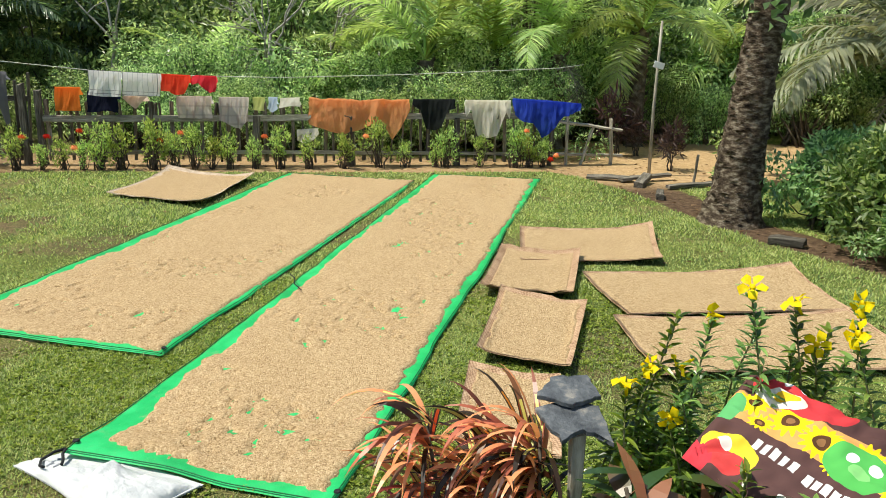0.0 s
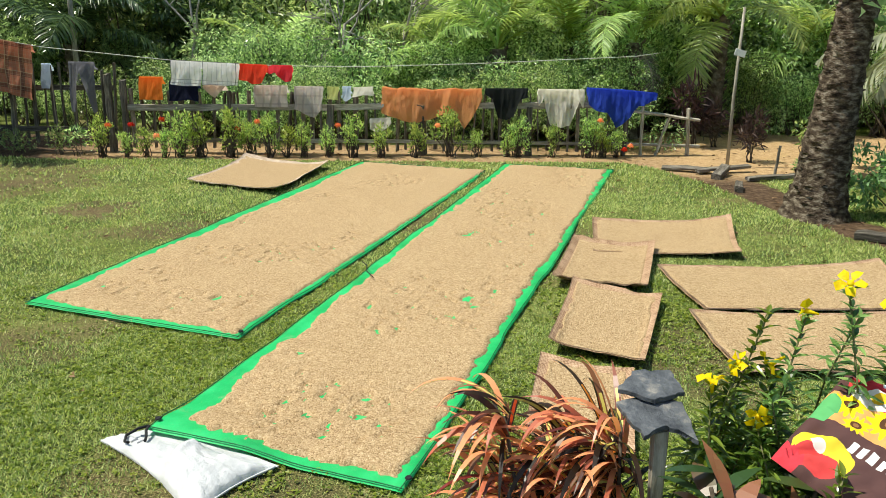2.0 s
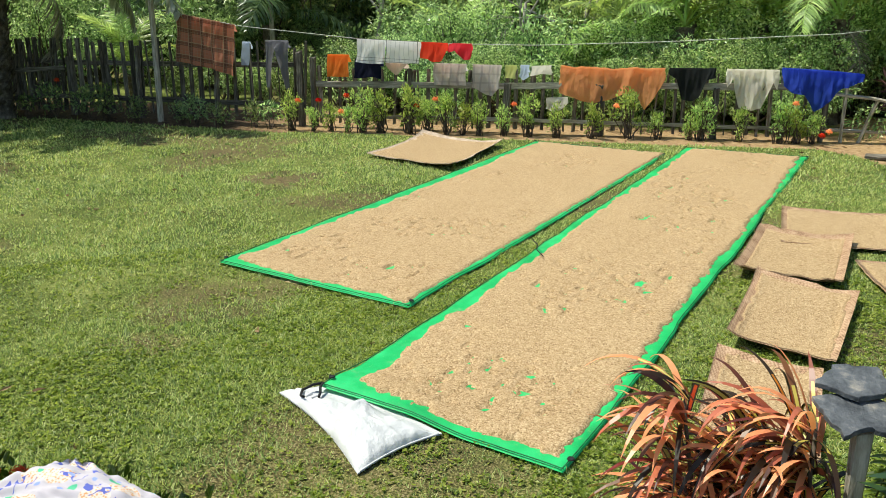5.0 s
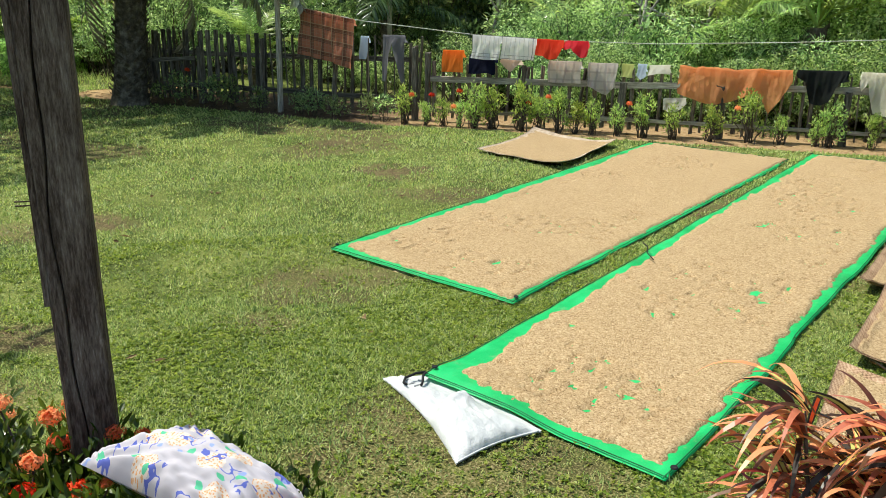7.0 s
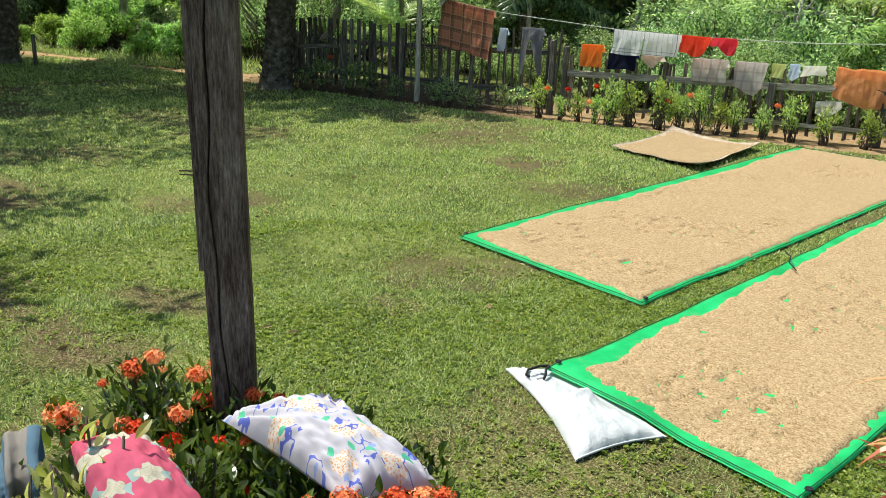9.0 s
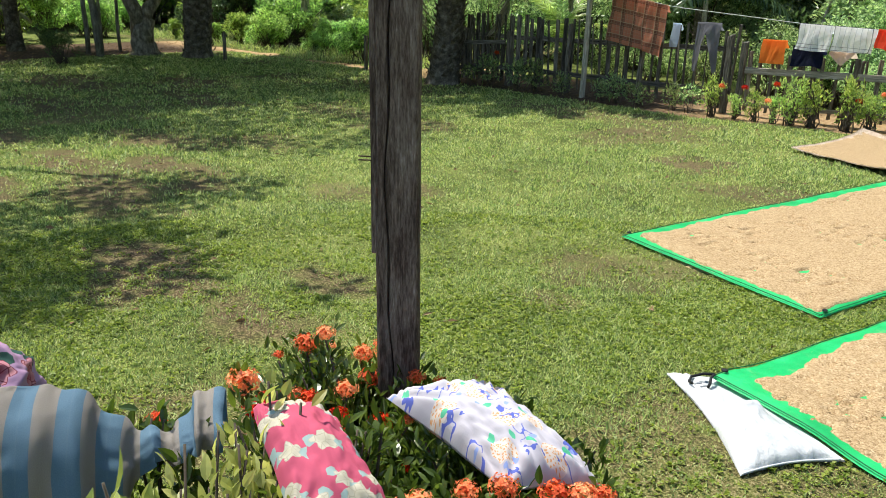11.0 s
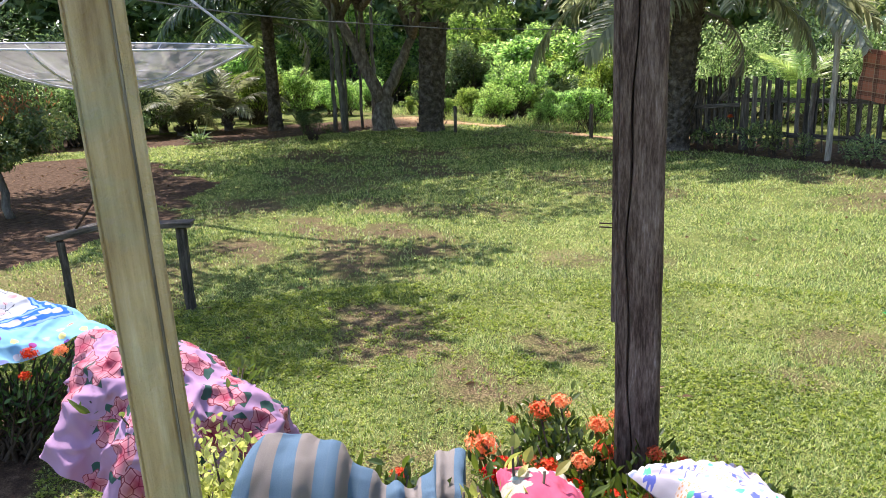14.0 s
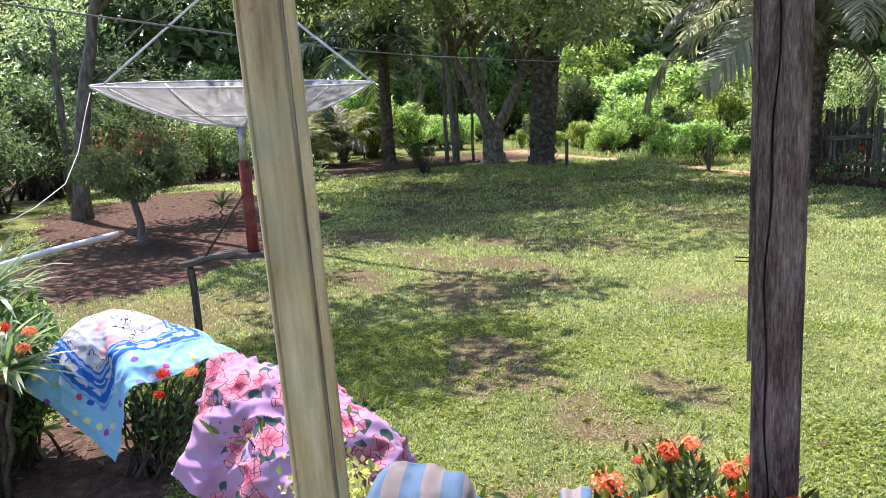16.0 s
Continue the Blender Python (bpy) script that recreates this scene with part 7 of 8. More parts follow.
def dark_post():
    """A squared timber with a long drying crack."""
    n = 90
    w, d = 0.175, 0.15
    out = []
    for z in np.linspace(-0.1, 3.3, n):
        k = -0.032 + 0.012 * math.sin(z * 3.1) + 0.006 * math.sin(z * 11)
        deep = 0.03 * smooth01(0.5, 0.9, z) * (0.6 + 0.4 * math.sin(z * 2.2) ** 2)
        cw = 0.0035 + 0.003 * math.sin(z * 4.0) ** 2
        e = 0.006 * (fbm(z * 4, 3.3, 5) - 0.5)
        pts = [(-w / 2 + 0.012, -d / 2), (k - cw, -d / 2), (k, -d / 2 + deep + 0.001), (k + cw, -d / 2), (w / 2 - 0.014, -d / 2), (w / 2 - 0.004, -d / 2 + 0.006), (w / 2, -d / 2 + 0.02),
               (w / 2, d / 2 - 0.01), (w / 2 - 0.01, d / 2), (-w / 2 + 0.01, d / 2), (-w / 2, d / 2 - 0.01), (-w / 2, -d / 2 + 0.014)]
        rough = (fbm(np.arange(12) * 1.7, np.full(12, z * 6), 8, 3) - 0.5) * 0.006
        out.append(np.column_stack([np.array(pts)[:, 0] * (1 + rough * 5) + e, np.array(pts)[:, 1] + rough, np.full(12, z)]))
    v = np.concatenate(out)
    i, j = np.meshgrid(np.arange(n - 1), np.arange(12), indexing="ij")
    p, q = (i * 12 + j).ravel(), (i * 12 + (j + 1) % 12).ravel()
    return mesh_data("timber", v, np.stack([p, q, q + 12, p + 12], 1), [POST_WOOD])


POST_WOOD = post_mat()
post = thing("timber_post", Matrix.Translation((-2.42, 2.0, 0)) @ Matrix.Rotation(radians(46), 4, "Z"), "dark cracked timber post standing in the flower bed", "post")
put("timber", dark_post(), post)
put("batten", beam_data("batten", 2.0, 0.022, 0.07, POST_WOOD, 0.003, 5), post, Matrix.Translation((-0.094, -0.035, 1.27)), "split grey batten down the post's edge")
NAIL = plain_mat("rusty_iron", three((0.03, 0.018, 0.012), (0.06, 0.035, 0.022), (0.12, 0.07, 0.04)), 30, 0.7)
for z in (1.66, 1.645):
    put("nail", mesh_data("nail", *tube_tris([(-0.09, -0.04, z), (-0.155, -0.05, z + 0.004)], 0.003, 5), [NAIL]), post)

def yellow_mat():
    g = Nodes("stained_cream_paint")
    v = g.coord()
    mp = g.add("Mapping")
    g.link(v, mp.inputs[0])
    mp.inputs["Scale"].default_value = (14, 14, 1.6)
    a, b, c = g.noise(mp.outputs[0], 2.2, 5), g.noise(v, 7, 4), g.noise(v, 60, 4)
    col = g.ramp(a, [(0.3, (0.3, 0.21, 0.11)), (0.43, (0.5, 0.37, 0.2)), (0.58, (0.62, 0.49, 0.29)), (0.72, (0.74, 0.65, 0.46))])
    col = g.mix(g.ramp(b, [(0.5, (0, 0, 0)), (0.68, (0.75, 0.75, 0.75))]), col, (0.42, 0.41, 0.28))
    thin = g.add("Mapping")
    g.link(v, thin.inputs[0])
    thin.inputs["Scale"].default_value = (90, 90, 2.0)
    col = g.vary(col, g.noise(thin.outputs[0], 1.0, 5, 0.7), 0.62, 1.36)
    spot = g.ramp(g.noise(v, 26, 2), [(0.74, (0, 0, 0)), (0.78, (0.8, 0.8, 0.8))])
    col = g.mix(spot, col, (0.16, 0.13, 0.08))
    g.bump(g.math("ADD", a, g.math("MULTIPLY", c, 1.5)), 0.7, 0.005)
    return g.done(col, 0.65, 0.35)


YELLOW = yellow_mat()
porch = thing("porch_post", Matrix.Translation((-1.21, 0.045, 2.1)) @ Matrix.Rotation(radians(1.7), 4, "X") @ Matrix.Translation((0, 0, -2.1)) @ Matrix.Rotation(radians(86), 4, "Z"), "cream-yellow painted porch post with mouldings and stains", "post")
for nm, x, w, y, d in (("core", -0.006, 0.05, 0.004, 0.06), ("left_trim", -0.034, 0.006, 0.002, 0.05), ("right_trim", 0.0305, 0.015, 0.0, 0.066), ("groove_strip", 0.021, 0.005, 0.006, 0.06)):
    bm = bmesh.new()
    bmesh.ops.create_cube(bm, size=1.0, matrix=Matrix.Translation((x, y, 1.6)) @ Matrix.Diagonal((w, d, 3.3, 1)))
    bmesh.ops.bevel(bm, geom=[e for e in bm.edges if abs(e.verts[0].co.z - e.verts[1].co.z) > 1], offset=0.003, segments=2, affect="EDGES")
    part(nm, bm, YELLOW if nm != "groove_strip" else WOOD_GREY, porch)

# ---- flowering bushes under the bedding ----
SHINY = leaf_mat("glossy_hedge_leaves", [(0.0, (0.03, 0.062, 0.014)), (0.5, (0.07, 0.13, 0.026)), (0.85, (0.14, 0.22, 0.045)), (1.0, (0.26, 0.32, 0.08))], 0.34, 0.26, 0.55, 3.0)
YELLOWISH = leaf_mat("yellow_green_leaves", [(0.0, (0.17, 0.22, 0.045)), (0.5, (0.36, 0.39, 0.1)), (1.0, (0.62, 0.6, 0.24))], 0.42, 0.4, 0.4, 3.0)


def front_bush(name, label, base, tops, n, leaf, material, flowers=(), group="flower bed in front", r=0.13, stem=0.012):
    """A bush whose twig ends are given; leaves sit round them and along the twigs."""
    base = np.array(base, float)
    ob = thing(name, Matrix.Translation(base), label, "bush", group)
    tops = np.array(tops, float) - base
    starts = rng.normal(0, 0.06, tops.shape) * [1, 1, 0]
    put("branchwork", limbs_data("branchwork", starts, tops, stem, 0.004, TWIG, 0.02, 5), ob)
    k = rng.integers(len(tops), size=n)
    t = rng.uniform(0.45, 1.0, n)[:, None]
    P = starts[k] * (1 - t) + tops[k] * t + rng.normal(0, r * 0.5, (n, 3)) * (1.2 - 0.5 * t)
    D = unit(P - (starts[k] * 0.6 + tops[k] * 0.4)) * 0.6 + rng.normal(0, 0.5, (n, 3)) + [0, 0, 0.5]
    v, f = leaf_fine(P, D, leaf[0] * rng.uniform(0.6, 1.25, n), leaf[1] * rng.uniform(0.7, 1.2, n))
    put("foliage", mesh_data("foliage", v, f, [material]), ob)
    for x, y, z, s in flowers:
        put("flower", FLOWER_BIG, ob, Matrix.Translation(np.array((x, y, z)) - base) @ Matrix.Rotation(rng.uniform(0, 6), 4, "Z") @ Matrix.Scale(s * 0.85, 4), "orange-red flower cluster")
    return ob


def ring_tops(cx, cy, z0, z1, rx, ry, n):
    a = rng.uniform(0, 6.28, n)
    q = rng.uniform(0.2, 1, n) ** 0.5
    return np.column_stack([cx + rx * q * np.cos(a), cy + ry * q * np.sin(a), rng.uniform(z0, z1, n)])


ixf = [(-2.44, 1.27, 0.91, 1.25), (-2.33, 1.26, 0.84, 1.0), (-2.68, 1.7, 0.84, 1.1), (-2.62, 1.76, 0.89, 0.9), (-2.6, 1.95, 0.74, 1.1), (-2.5, 1.9, 0.68, 1.0), (-2.42, 1.72, 0.72, 1.0), (-2.35, 1.62, 0.66, 1.0),
       (-2.2, 1.72, 0.66, 1.0), (-2.55, 1.55, 0.7, 0.9), (-2.1, 1.85, 0.74, 0.9), (-2.2, 1.5, 0.7, 0.9), (-1.96, 1.42, 0.72, 1.0), (-1.9, 1.35, 0.6, 1.0), (-2.5, 1.35, 0.62, 0.9), (-2.28, 1.98, 0.74, 0.8)]
ixf += [(-2.4 + 0.42 * math.cos(a), 1.72 + 0.36 * math.sin(a), z, 0.5 + 0.12 * (k % 3)) for k, (a, z) in enumerate(zip(rng.uniform(0, 6.28, 18), rng.uniform(0.55, 0.8, 18)))]
front_bush("ixora_bush", "glossy green ixora bush with orange-red flower heads", (-2.3, 1.7, 0), np.concatenate([ring_tops(-2.4, 1.72, 0.5, 0.78, 0.45, 0.4, 34), [(x, y, z - 0.03) for x, y, z, s in ixf]]), 6500, (0.062, 0.024), SHINY, ixf, r=0.12)
ixg = [(-1.42, 1.58, 0.84, 1.0), (-1.3, 1.68, 0.83, 1.1), (-1.25, 1.75, 0.82, 1.0), (-1.5, 1.5, 0.82, 0.9), (-1.22, 1.82, 0.8, 0.9), (-1.68, 1.36, 0.72, 1.0), (-1.2, 1.6, 0.72, 1.1)]
front_bush("ixora_bush", "glossy green ixora bush under a white pillow", (-1.6, 1.7, 0), np.concatenate([ring_tops(-1.6, 1.72, 0.55, 0.85, 0.42, 0.33, 34), [(x, y, z - 0.03) for x, y, z, s in ixg]]), 5500, (0.062, 0.024), SHINY, ixg, r=0.11)
front_bush("ixora_bush", "glossy green ixora bush under a pink cushion", (-1.75, 1.1, 0), np.concatenate([ring_tops(-1.75, 1.12, 0.7, 1.05, 0.35, 0.3, 26), [(-2.02, 1.28, 0.98)]]), 2600, (0.06, 0.023), SHINY, [(-2.02, 1.28, 1.0, 0.9), (-1.52, 1.32, 0.86, 0.9)], r=0.1)
front_bush("shrub", "pale yellow-green shrub with bare twigs before the bedding", (-1.6, 0.7, 0), np.concatenate([ring_tops(-1.65, 0.72, 0.85, 1.12, 0.3, 0.3, 22), [(-1.82, 1.02, 1.24), (-1.72, 1.06, 1.2), (-1.8, 0.85, 1.16), (-1.9, 0.95, 1.1), (-1.86, 0.78, 1.12), (-1.78, 0.92, 1.08), (-1.95, 1.12, 1.12), (-1.7, 0.98, 1.05), (-1.9, 1.05, 1.02)]]), 820, (0.07, 0.03), YELLOWISH, r=0.06, stem=0.006)
front_bush("shrub", "pale yellow broad-leaved shoots before the striped towel", (-1.75, 0.55, 0), [(-1.86, 0.56, 1.1), (-1.8, 0.5, 1.02), (-1.84, 0.66, 1.0), (-1.76, 0.6, 0.98)], 64, (0.13, 0.046), YELLOWISH, r=0.05, stem=0.007)
front_bush("aralia_bush", "yellow-green variegated aralia bush", (-2.95, 0.45, 0), ring_tops(-2.95, 0.45, 0.6, 0.98, 0.28, 0.28, 30), 3400, (0.038, 0.024), YELLOWISH, r=0.12, stem=0.006)
front_bush("ixora_bush", "ixora bush of bare stems under a striped towel", (-2.3, 0.75, 0), ring_tops(-2.32, 0.72, 0.6, 0.95, 0.25, 0.35, 26), 900, (0.08, 0.03), SHINY, [(-2.6, 1.0, 0.78, 0.8)], r=0.1)
front_bush("ixora_bush", "twiggy ixora bush under a mauve blanket", (-3.95, 0.45, 0), ring_tops(-3.95, 0.4, 0.5, 0.85, 0.4, 0.45, 40), 1000, (0.08, 0.03), SHINY, [], r=0.1)
front_bush("ixora_bush", "twiggy ixora bush under a blue printed sheet", (-5.4, -0.4, 0), ring_tops(-5.35, -0.2, 0.3, 0.66, 0.25, 0.36, 70), 800, (0.06, 0.023), SHINY, [(-5.0, -0.24, 0.76, 1.0), (-5.02, -0.08, 0.74, 0.9), (-4.98, -0.28, 0.64, 0.7), (-5.0, 0.08, 0.66, 0.7), (-4.96, 0.14, 0.3, 0.8)], r=0.1)
front_bush("ixora_bush", "dark glossy ixora bush with red flowers", (-5.6, -1.5, 0), ring_tops(-5.6, -1.5, 0.4, 1.05, 0.42, 0.36, 60), 3600, (0.09, 0.034), SHINY, [(-5.2, -0.95, 1.08, 0.9), (-5.22, -1.0, 0.98, 0.9), (-5.2, -1.1, 0.84, 0.8), (-5.3, -1.1, 1.1, 0.8), (-5.25, -1.2, 0.7, 0.8)], r=0.14)

# ---- bedding and cushions airing on the bushes ----
def soft_line(pts, n):
    """A rounded line through the given places."""
    pts = np.array(pts, float)
    t = np.linspace(0, len(pts) - 1, n)
    q = np.column_stack([np.interp(t, np.arange(len(pts)), pts[:, k]) for k in range(3)])
    for _ in range(6):
        q[1:-1] = 0.25 * q[:-2] + 0.5 * q[1:-1] + 0.25 * q[2:]
    return q


def thrown(name, ridge, foot, back, material, label, category, group):
    """A thick cloth over a bush: rounded over its ridge, falling in folds to its foot, with a short fall behind."""
    n, rows = 170, 44
    top, low = soft_line(ridge, n), soft_line(foot, n)
    s = np.concatenate([[0], np.cumsum(np.linalg.norm(np.diff((top + low) / 2, axis=0), axis=1))])
    fold = np.sin(s * 62 + 2.2 * np.sin(s * 9)) * smooth01(0.1, 0.34, s) + 0.5 * np.sin(s * 23 + 1)
    r = np.concatenate([np.linspace(-1, 0, 14)[:-1], np.linspace(0, 1, rows)])
    a = np.abs(r)[None, :, None]
    way = (low - top) * [1, 1, 0]
    fall = np.array([0, 0, 1.0]) * (low - top)[:, 2:]
    front = top[:, None] + way[:, None] * np.sin(a * math.pi / 2) ** 0.8 + fall[:, None] * (1 - np.cos(a * math.pi / 2)) ** 0.9
    behind = top[:, None] - unit(way)[:, None] * 0.05 * np.sin(a * math.pi / 2) - np.array([0, 0, back]) * (1 - np.cos(a * math.pi / 2))
    P = np.where((r >= 0)[None, :, None], front, behind)
    nor = unit(np.cross(np.gradient(P, axis=1), np.gradient(P, axis=0)))
    nor = nor * np.sign(nor[:, :, 2:] + 0.2)
    ss, rr = np.meshgrid(s, r, indexing="ij")
    lump = fbm(ss * 9, rr * 3, 44, 3) - 0.5
    P = P + nor * (0.019 * fold[:, None] * (0.45 + 0.55 * np.abs(rr)) + 0.03 * lump)[:, :, None]
    length = np.linalg.norm(low - top, axis=1)[:, None]
    uv = np.stack([ss * 1.25, rr * length], -1).reshape(-1, 2)
    c = np.mean(ridge, 0)
    ob = thing(name, Matrix.Translation(c), label, category, group)
    sheet = P.reshape(-1, 3) - c
    inner = (P - nor * 0.006).reshape(-1, 3) - c
    f = grid_faces(n, len(r))
    put("cloth", mesh_data(name + "_cloth", np.concatenate([sheet, inner]), np.concatenate([f, f[:, ::-1] + len(sheet)]), [material], True, np.concatenate([uv, uv])), ob)
    return ob


BED = "bedding airing on the bushes"
cushion("pillow", [(-2.09, 1.66, 0.86), (-1.42, 1.6, 0.83), (-1.25, 1.85, 0.83), (-1.87, 2.0, 0.87)], 0.19, WHITE_PRINT, "white pillow printed with blue and green strokes, lying on a bush", "pillow", 3, 0.1, 0.5, 1.0, 0.024, 0.02, 56, BED, 0.0)
cushion("cushion", [(-1.45, 0.86, 1.0), (-1.36, 1.12, 0.98), (-1.8, 1.2, 1.1), (-1.93, 1.0, 1.14)], 0.15, PINK_PRINT, "pink cushion printed with white flowers, on a bush", "cushion", 8, 0.1, 0.5, 1.0, 0.016, 0.0, 44, BED)
cushion("cushion", [(0.735, 1.86, 1.42), (0.98, 1.5, 1.36), (1.42, 1.86, 1.42), (0.985, 2.09, 1.56)], 0.075, brown_print(), "brown cushion cover with bright printed blobs, on a bush", "cushion", 12, 0.03, 0.5, 1.0, 0.022, 0.0, 44, BED, 0.02)
RIDGE = [(-2.384, 0.421, 1.15), (-2.424, 0.474, 1.165), (-2.428, 0.544, 1.15), (-2.409, 0.618, 1.133), (-2.383, 0.706, 1.071), (-2.356, 0.785, 0.982), (-2.34, 0.824, 0.933), (-2.32, 0.872, 0.92), (-2.3, 0.93, 0.9), (-2.321, 0.98, 0.933), (-2.338, 1.04, 0.989), (-2.335, 1.091, 0.99), (-2.316, 1.129, 0.962)]
FOOT = [(-2.157, 0.258, 0.9), (-2.168, 0.323, 0.87), (-2.172, 0.406, 0.84), (-2.165, 0.483, 0.8), (-2.169, 0.584, 0.76), (-2.207, 0.697, 0.74), (-2.236, 0.764, 0.78), (-2.25, 0.845, 0.86), (-2.2, 0.88, 0.845), (-2.16, 0.91, 0.86), (-2.15, 0.945, 0.87), (-2.15, 0.985, 0.865), (-2.14, 1.02, 0.865)]
thrown("striped_towel", RIDGE, FOOT, 0.16, stripe_print(), "thick blue and beige striped towel draped in folds on a bush", "towel", BED)
drape("blanket", (-3.92, 0.4, 1.03), (1.42, 1.5), 0.35, [((-3.98, 0.36, 0.5), (0.38, 0.38, 0.5)), ((-4.1, 0.16, 0.74), (0.28, 0.24, 0.28)), ((-3.78, 0.6, 0.6), (0.24, 0.24, 0.22)), ((-3.7, 0.3, 0.6), (0.2, 0.25, 0.25))],
      PURPLE_PRINT, "mauve blanket printed with red peonies, heaped on a bush", "blanket", 6, BED, 150, 0.06, 0.26, (0.05, -0.02), 0.034, 4.2)
drape("bed_sheet", (-5.62, -0.47, 1.06), (1.34, 1.34), 0.3, [((-5.74, -0.55, 0.48), (0.42, 0.46, 0.54)), ((-5.2, 0.04, 0.66), (0.17, 0.22, 0.17)), ((-5.2, -0.4, 0.69), (0.15, 0.13, 0.18)), ((-5.46, -0.14, 0.68), (0.24, 0.26, 0.22))],
      blue_print(), "pale blue and white printed sheet spread over a bush", "sheet", 9, BED, 140, 0.03, 0.08, (0.02, -0.03), 0.012, 5.0)

# ---- croton, slate slabs and allamanda ----
CROTON_RED = leaf_mat("red_croton_leaves", [(0.0, (0.035, 0.008, 0.006)), (0.18, (0.12, 0.014, 0.009)), (0.36, (0.33, 0.028, 0.014)), (0.55, (0.56, 0.075, 0.024)), (0.75, (0.66, 0.18, 0.055)), (1.0, (0.16, 0.03, 0.015))], 0.18, 0.35, 0.35, 4.0, 1.1)
CROTON_DARK = leaf_mat("dark_croton_leaves", [(0.0, (0.012, 0.009, 0.005)), (0.4, (0.045, 0.026, 0.011)), (0.62, (0.2, 0.028, 0.014)), (0.8, (0.1, 0.12, 0.02)), (1.0, (0.3, 0.34, 0.05))], 0.15, 0.35, 0.4, 4.0, 1.1)
CROTON_RIB = leaf_mat("yellow_croton_ribs", [(0.0, (0.6, 0.13, 0.035)), (0.3, (0.64, 0.34, 0.055)), (0.6, (0.66, 0.58, 0.12)), (1.0, (0.5, 0.58, 0.17))], 0.18, 0.4, 0.35, 4.0, 1.1)
cro = thing("croton_plant", Matrix.Translation((0.31, 2.12, 0)), "croton with narrow arching red, brown and yellow-striped leaves", "croton", "flower bed in front")
tops = np.column_stack([rng.normal(-0.02, 0.12, 22).clip(-0.3, 0.1), rng.normal(0, 0.09, 22), rng.uniform(0.92, 1.44, 22)])
tops[:, 0] -= (1.25 - tops[:, 2]).clip(0) * 0.2
put("branchwork", limbs_data("branchwork", rng.normal(0, 0.06, (22, 3)) * [1, 1, 0], tops, 0.01, 0.005, TWIG, 0.02, 5), cro)
for nm, n, mat, aim, wide, words in (("red_leaves", 520, CROTON_RED, 3.5, 1.2, "narrow arching red and orange leaves"), ("striped_leaves", 330, CROTON_DARK, 2.6, 2.2, "narrow dark leaves with a yellow midrib")):
    k = rng.integers(22, size=n)
    P = tops[k] + rng.normal(0, 0.015, (n, 3)) - np.column_stack([0 * k, 0 * k, rng.uniform(0, 0.26, n)])
    a = rng.normal(aim, wide, n)
    a = np.where((np.cos(a) > 0.25) & ((nm == "red_leaves") | (P[:, 2] > 1.12)), math.pi - a, a)
    D = unit(np.column_stack([np.cos(a), np.sin(a), rng.uniform(0.4, 2.0, n)]))
    L, W, bow, up = rng.uniform(0.2, 0.36, n), rng.uniform(0.012, 0.021, n), rng.uniform(0.6, 1.7, n), np.array([0, 0, 1.0]) + rng.normal(0, 0.3, (n, 3))
    put(nm, mesh_data(nm, *strap_tris(P, D, L, W, bow, 9, up), [mat]), cro, label=words)
    r = np.arange(n) % 3 > (0 if nm == "striped_leaves" else 1)
    nor = unit(np.cross(np.cross(D, up), D))
    nor = nor * np.sign(nor[:, 2:])
    v, f = strap_tris((P + nor * 0.0012)[r], D[r], L[r] * 0.97, W[r] * 0.5, bow[r], 9, up[r])
    put("veining", mesh_data("veining", v, f, [CROTON_RIB]), cro, label="yellow and orange midrib veining")

SLATE = plain_mat("weathered_slate", three((0.035, 0.04, 0.048), (0.1, 0.108, 0.12), (0.27, 0.25, 0.22), 0.38, 0.54, 0.68), 13, 0.6, 0.4, 0.8, 70, 0.006)


def slab(name, corners, thick, parent, seed):
    """A split slab with a broken outline over the given corners."""
    q = np.array(corners, float)
    pts = []
    for k in range(len(q)):
        a, b = q[k], q[(k + 1) % len(q)]
        for t in np.linspace(0, 1, 7)[:-1]:
            pts.append(a * (1 - t) + b * t + rng.normal(0, 0.003, 3) * (t > 0))
    pts = np.array(pts)
    c = pts.mean(0)
    way = np.linalg.lstsq(np.column_stack([pts[:, :2] - c[:2], np.ones(len(pts))]), pts[:, 2], rcond=None)[0]
    pts[:, 2] = (pts[:, :2] - c[:2]) @ way[:2] + way[2]
    m = len(pts)
    rings = [c + (pts - c) * s for s in (1.0, 0.98, 0.6, 0.25)]
    for r, s in zip(rings, (0, 1, 2, 3)):
        r[:, 2] += np.array([0.0, 0.002, 0.0025, 0.0025])[s] + 0.001 * (fbm(r[:, 0] * 30, r[:, 1] * 30, seed) - 0.5)
    low = pts - np.array([0, 0, thick])
    v = np.concatenate([low, *rings, [rings[-1].mean(0)], [low.mean(0)]])
    f = []
    for k in range(4):
        for j in range(m):
            p, n2 = k * m + j, k * m + (j + 1) % m
            f += [[p, n2, n2 + m], [p, n2 + m, p + m]]
    for j in range(m):
        f += [[4 * m + j, 4 * m + (j + 1) % m, 5 * m], [(j + 1) % m, j, 5 * m + 1]]
    put(name, mesh_data(name, v, f, [SLATE]), parent)


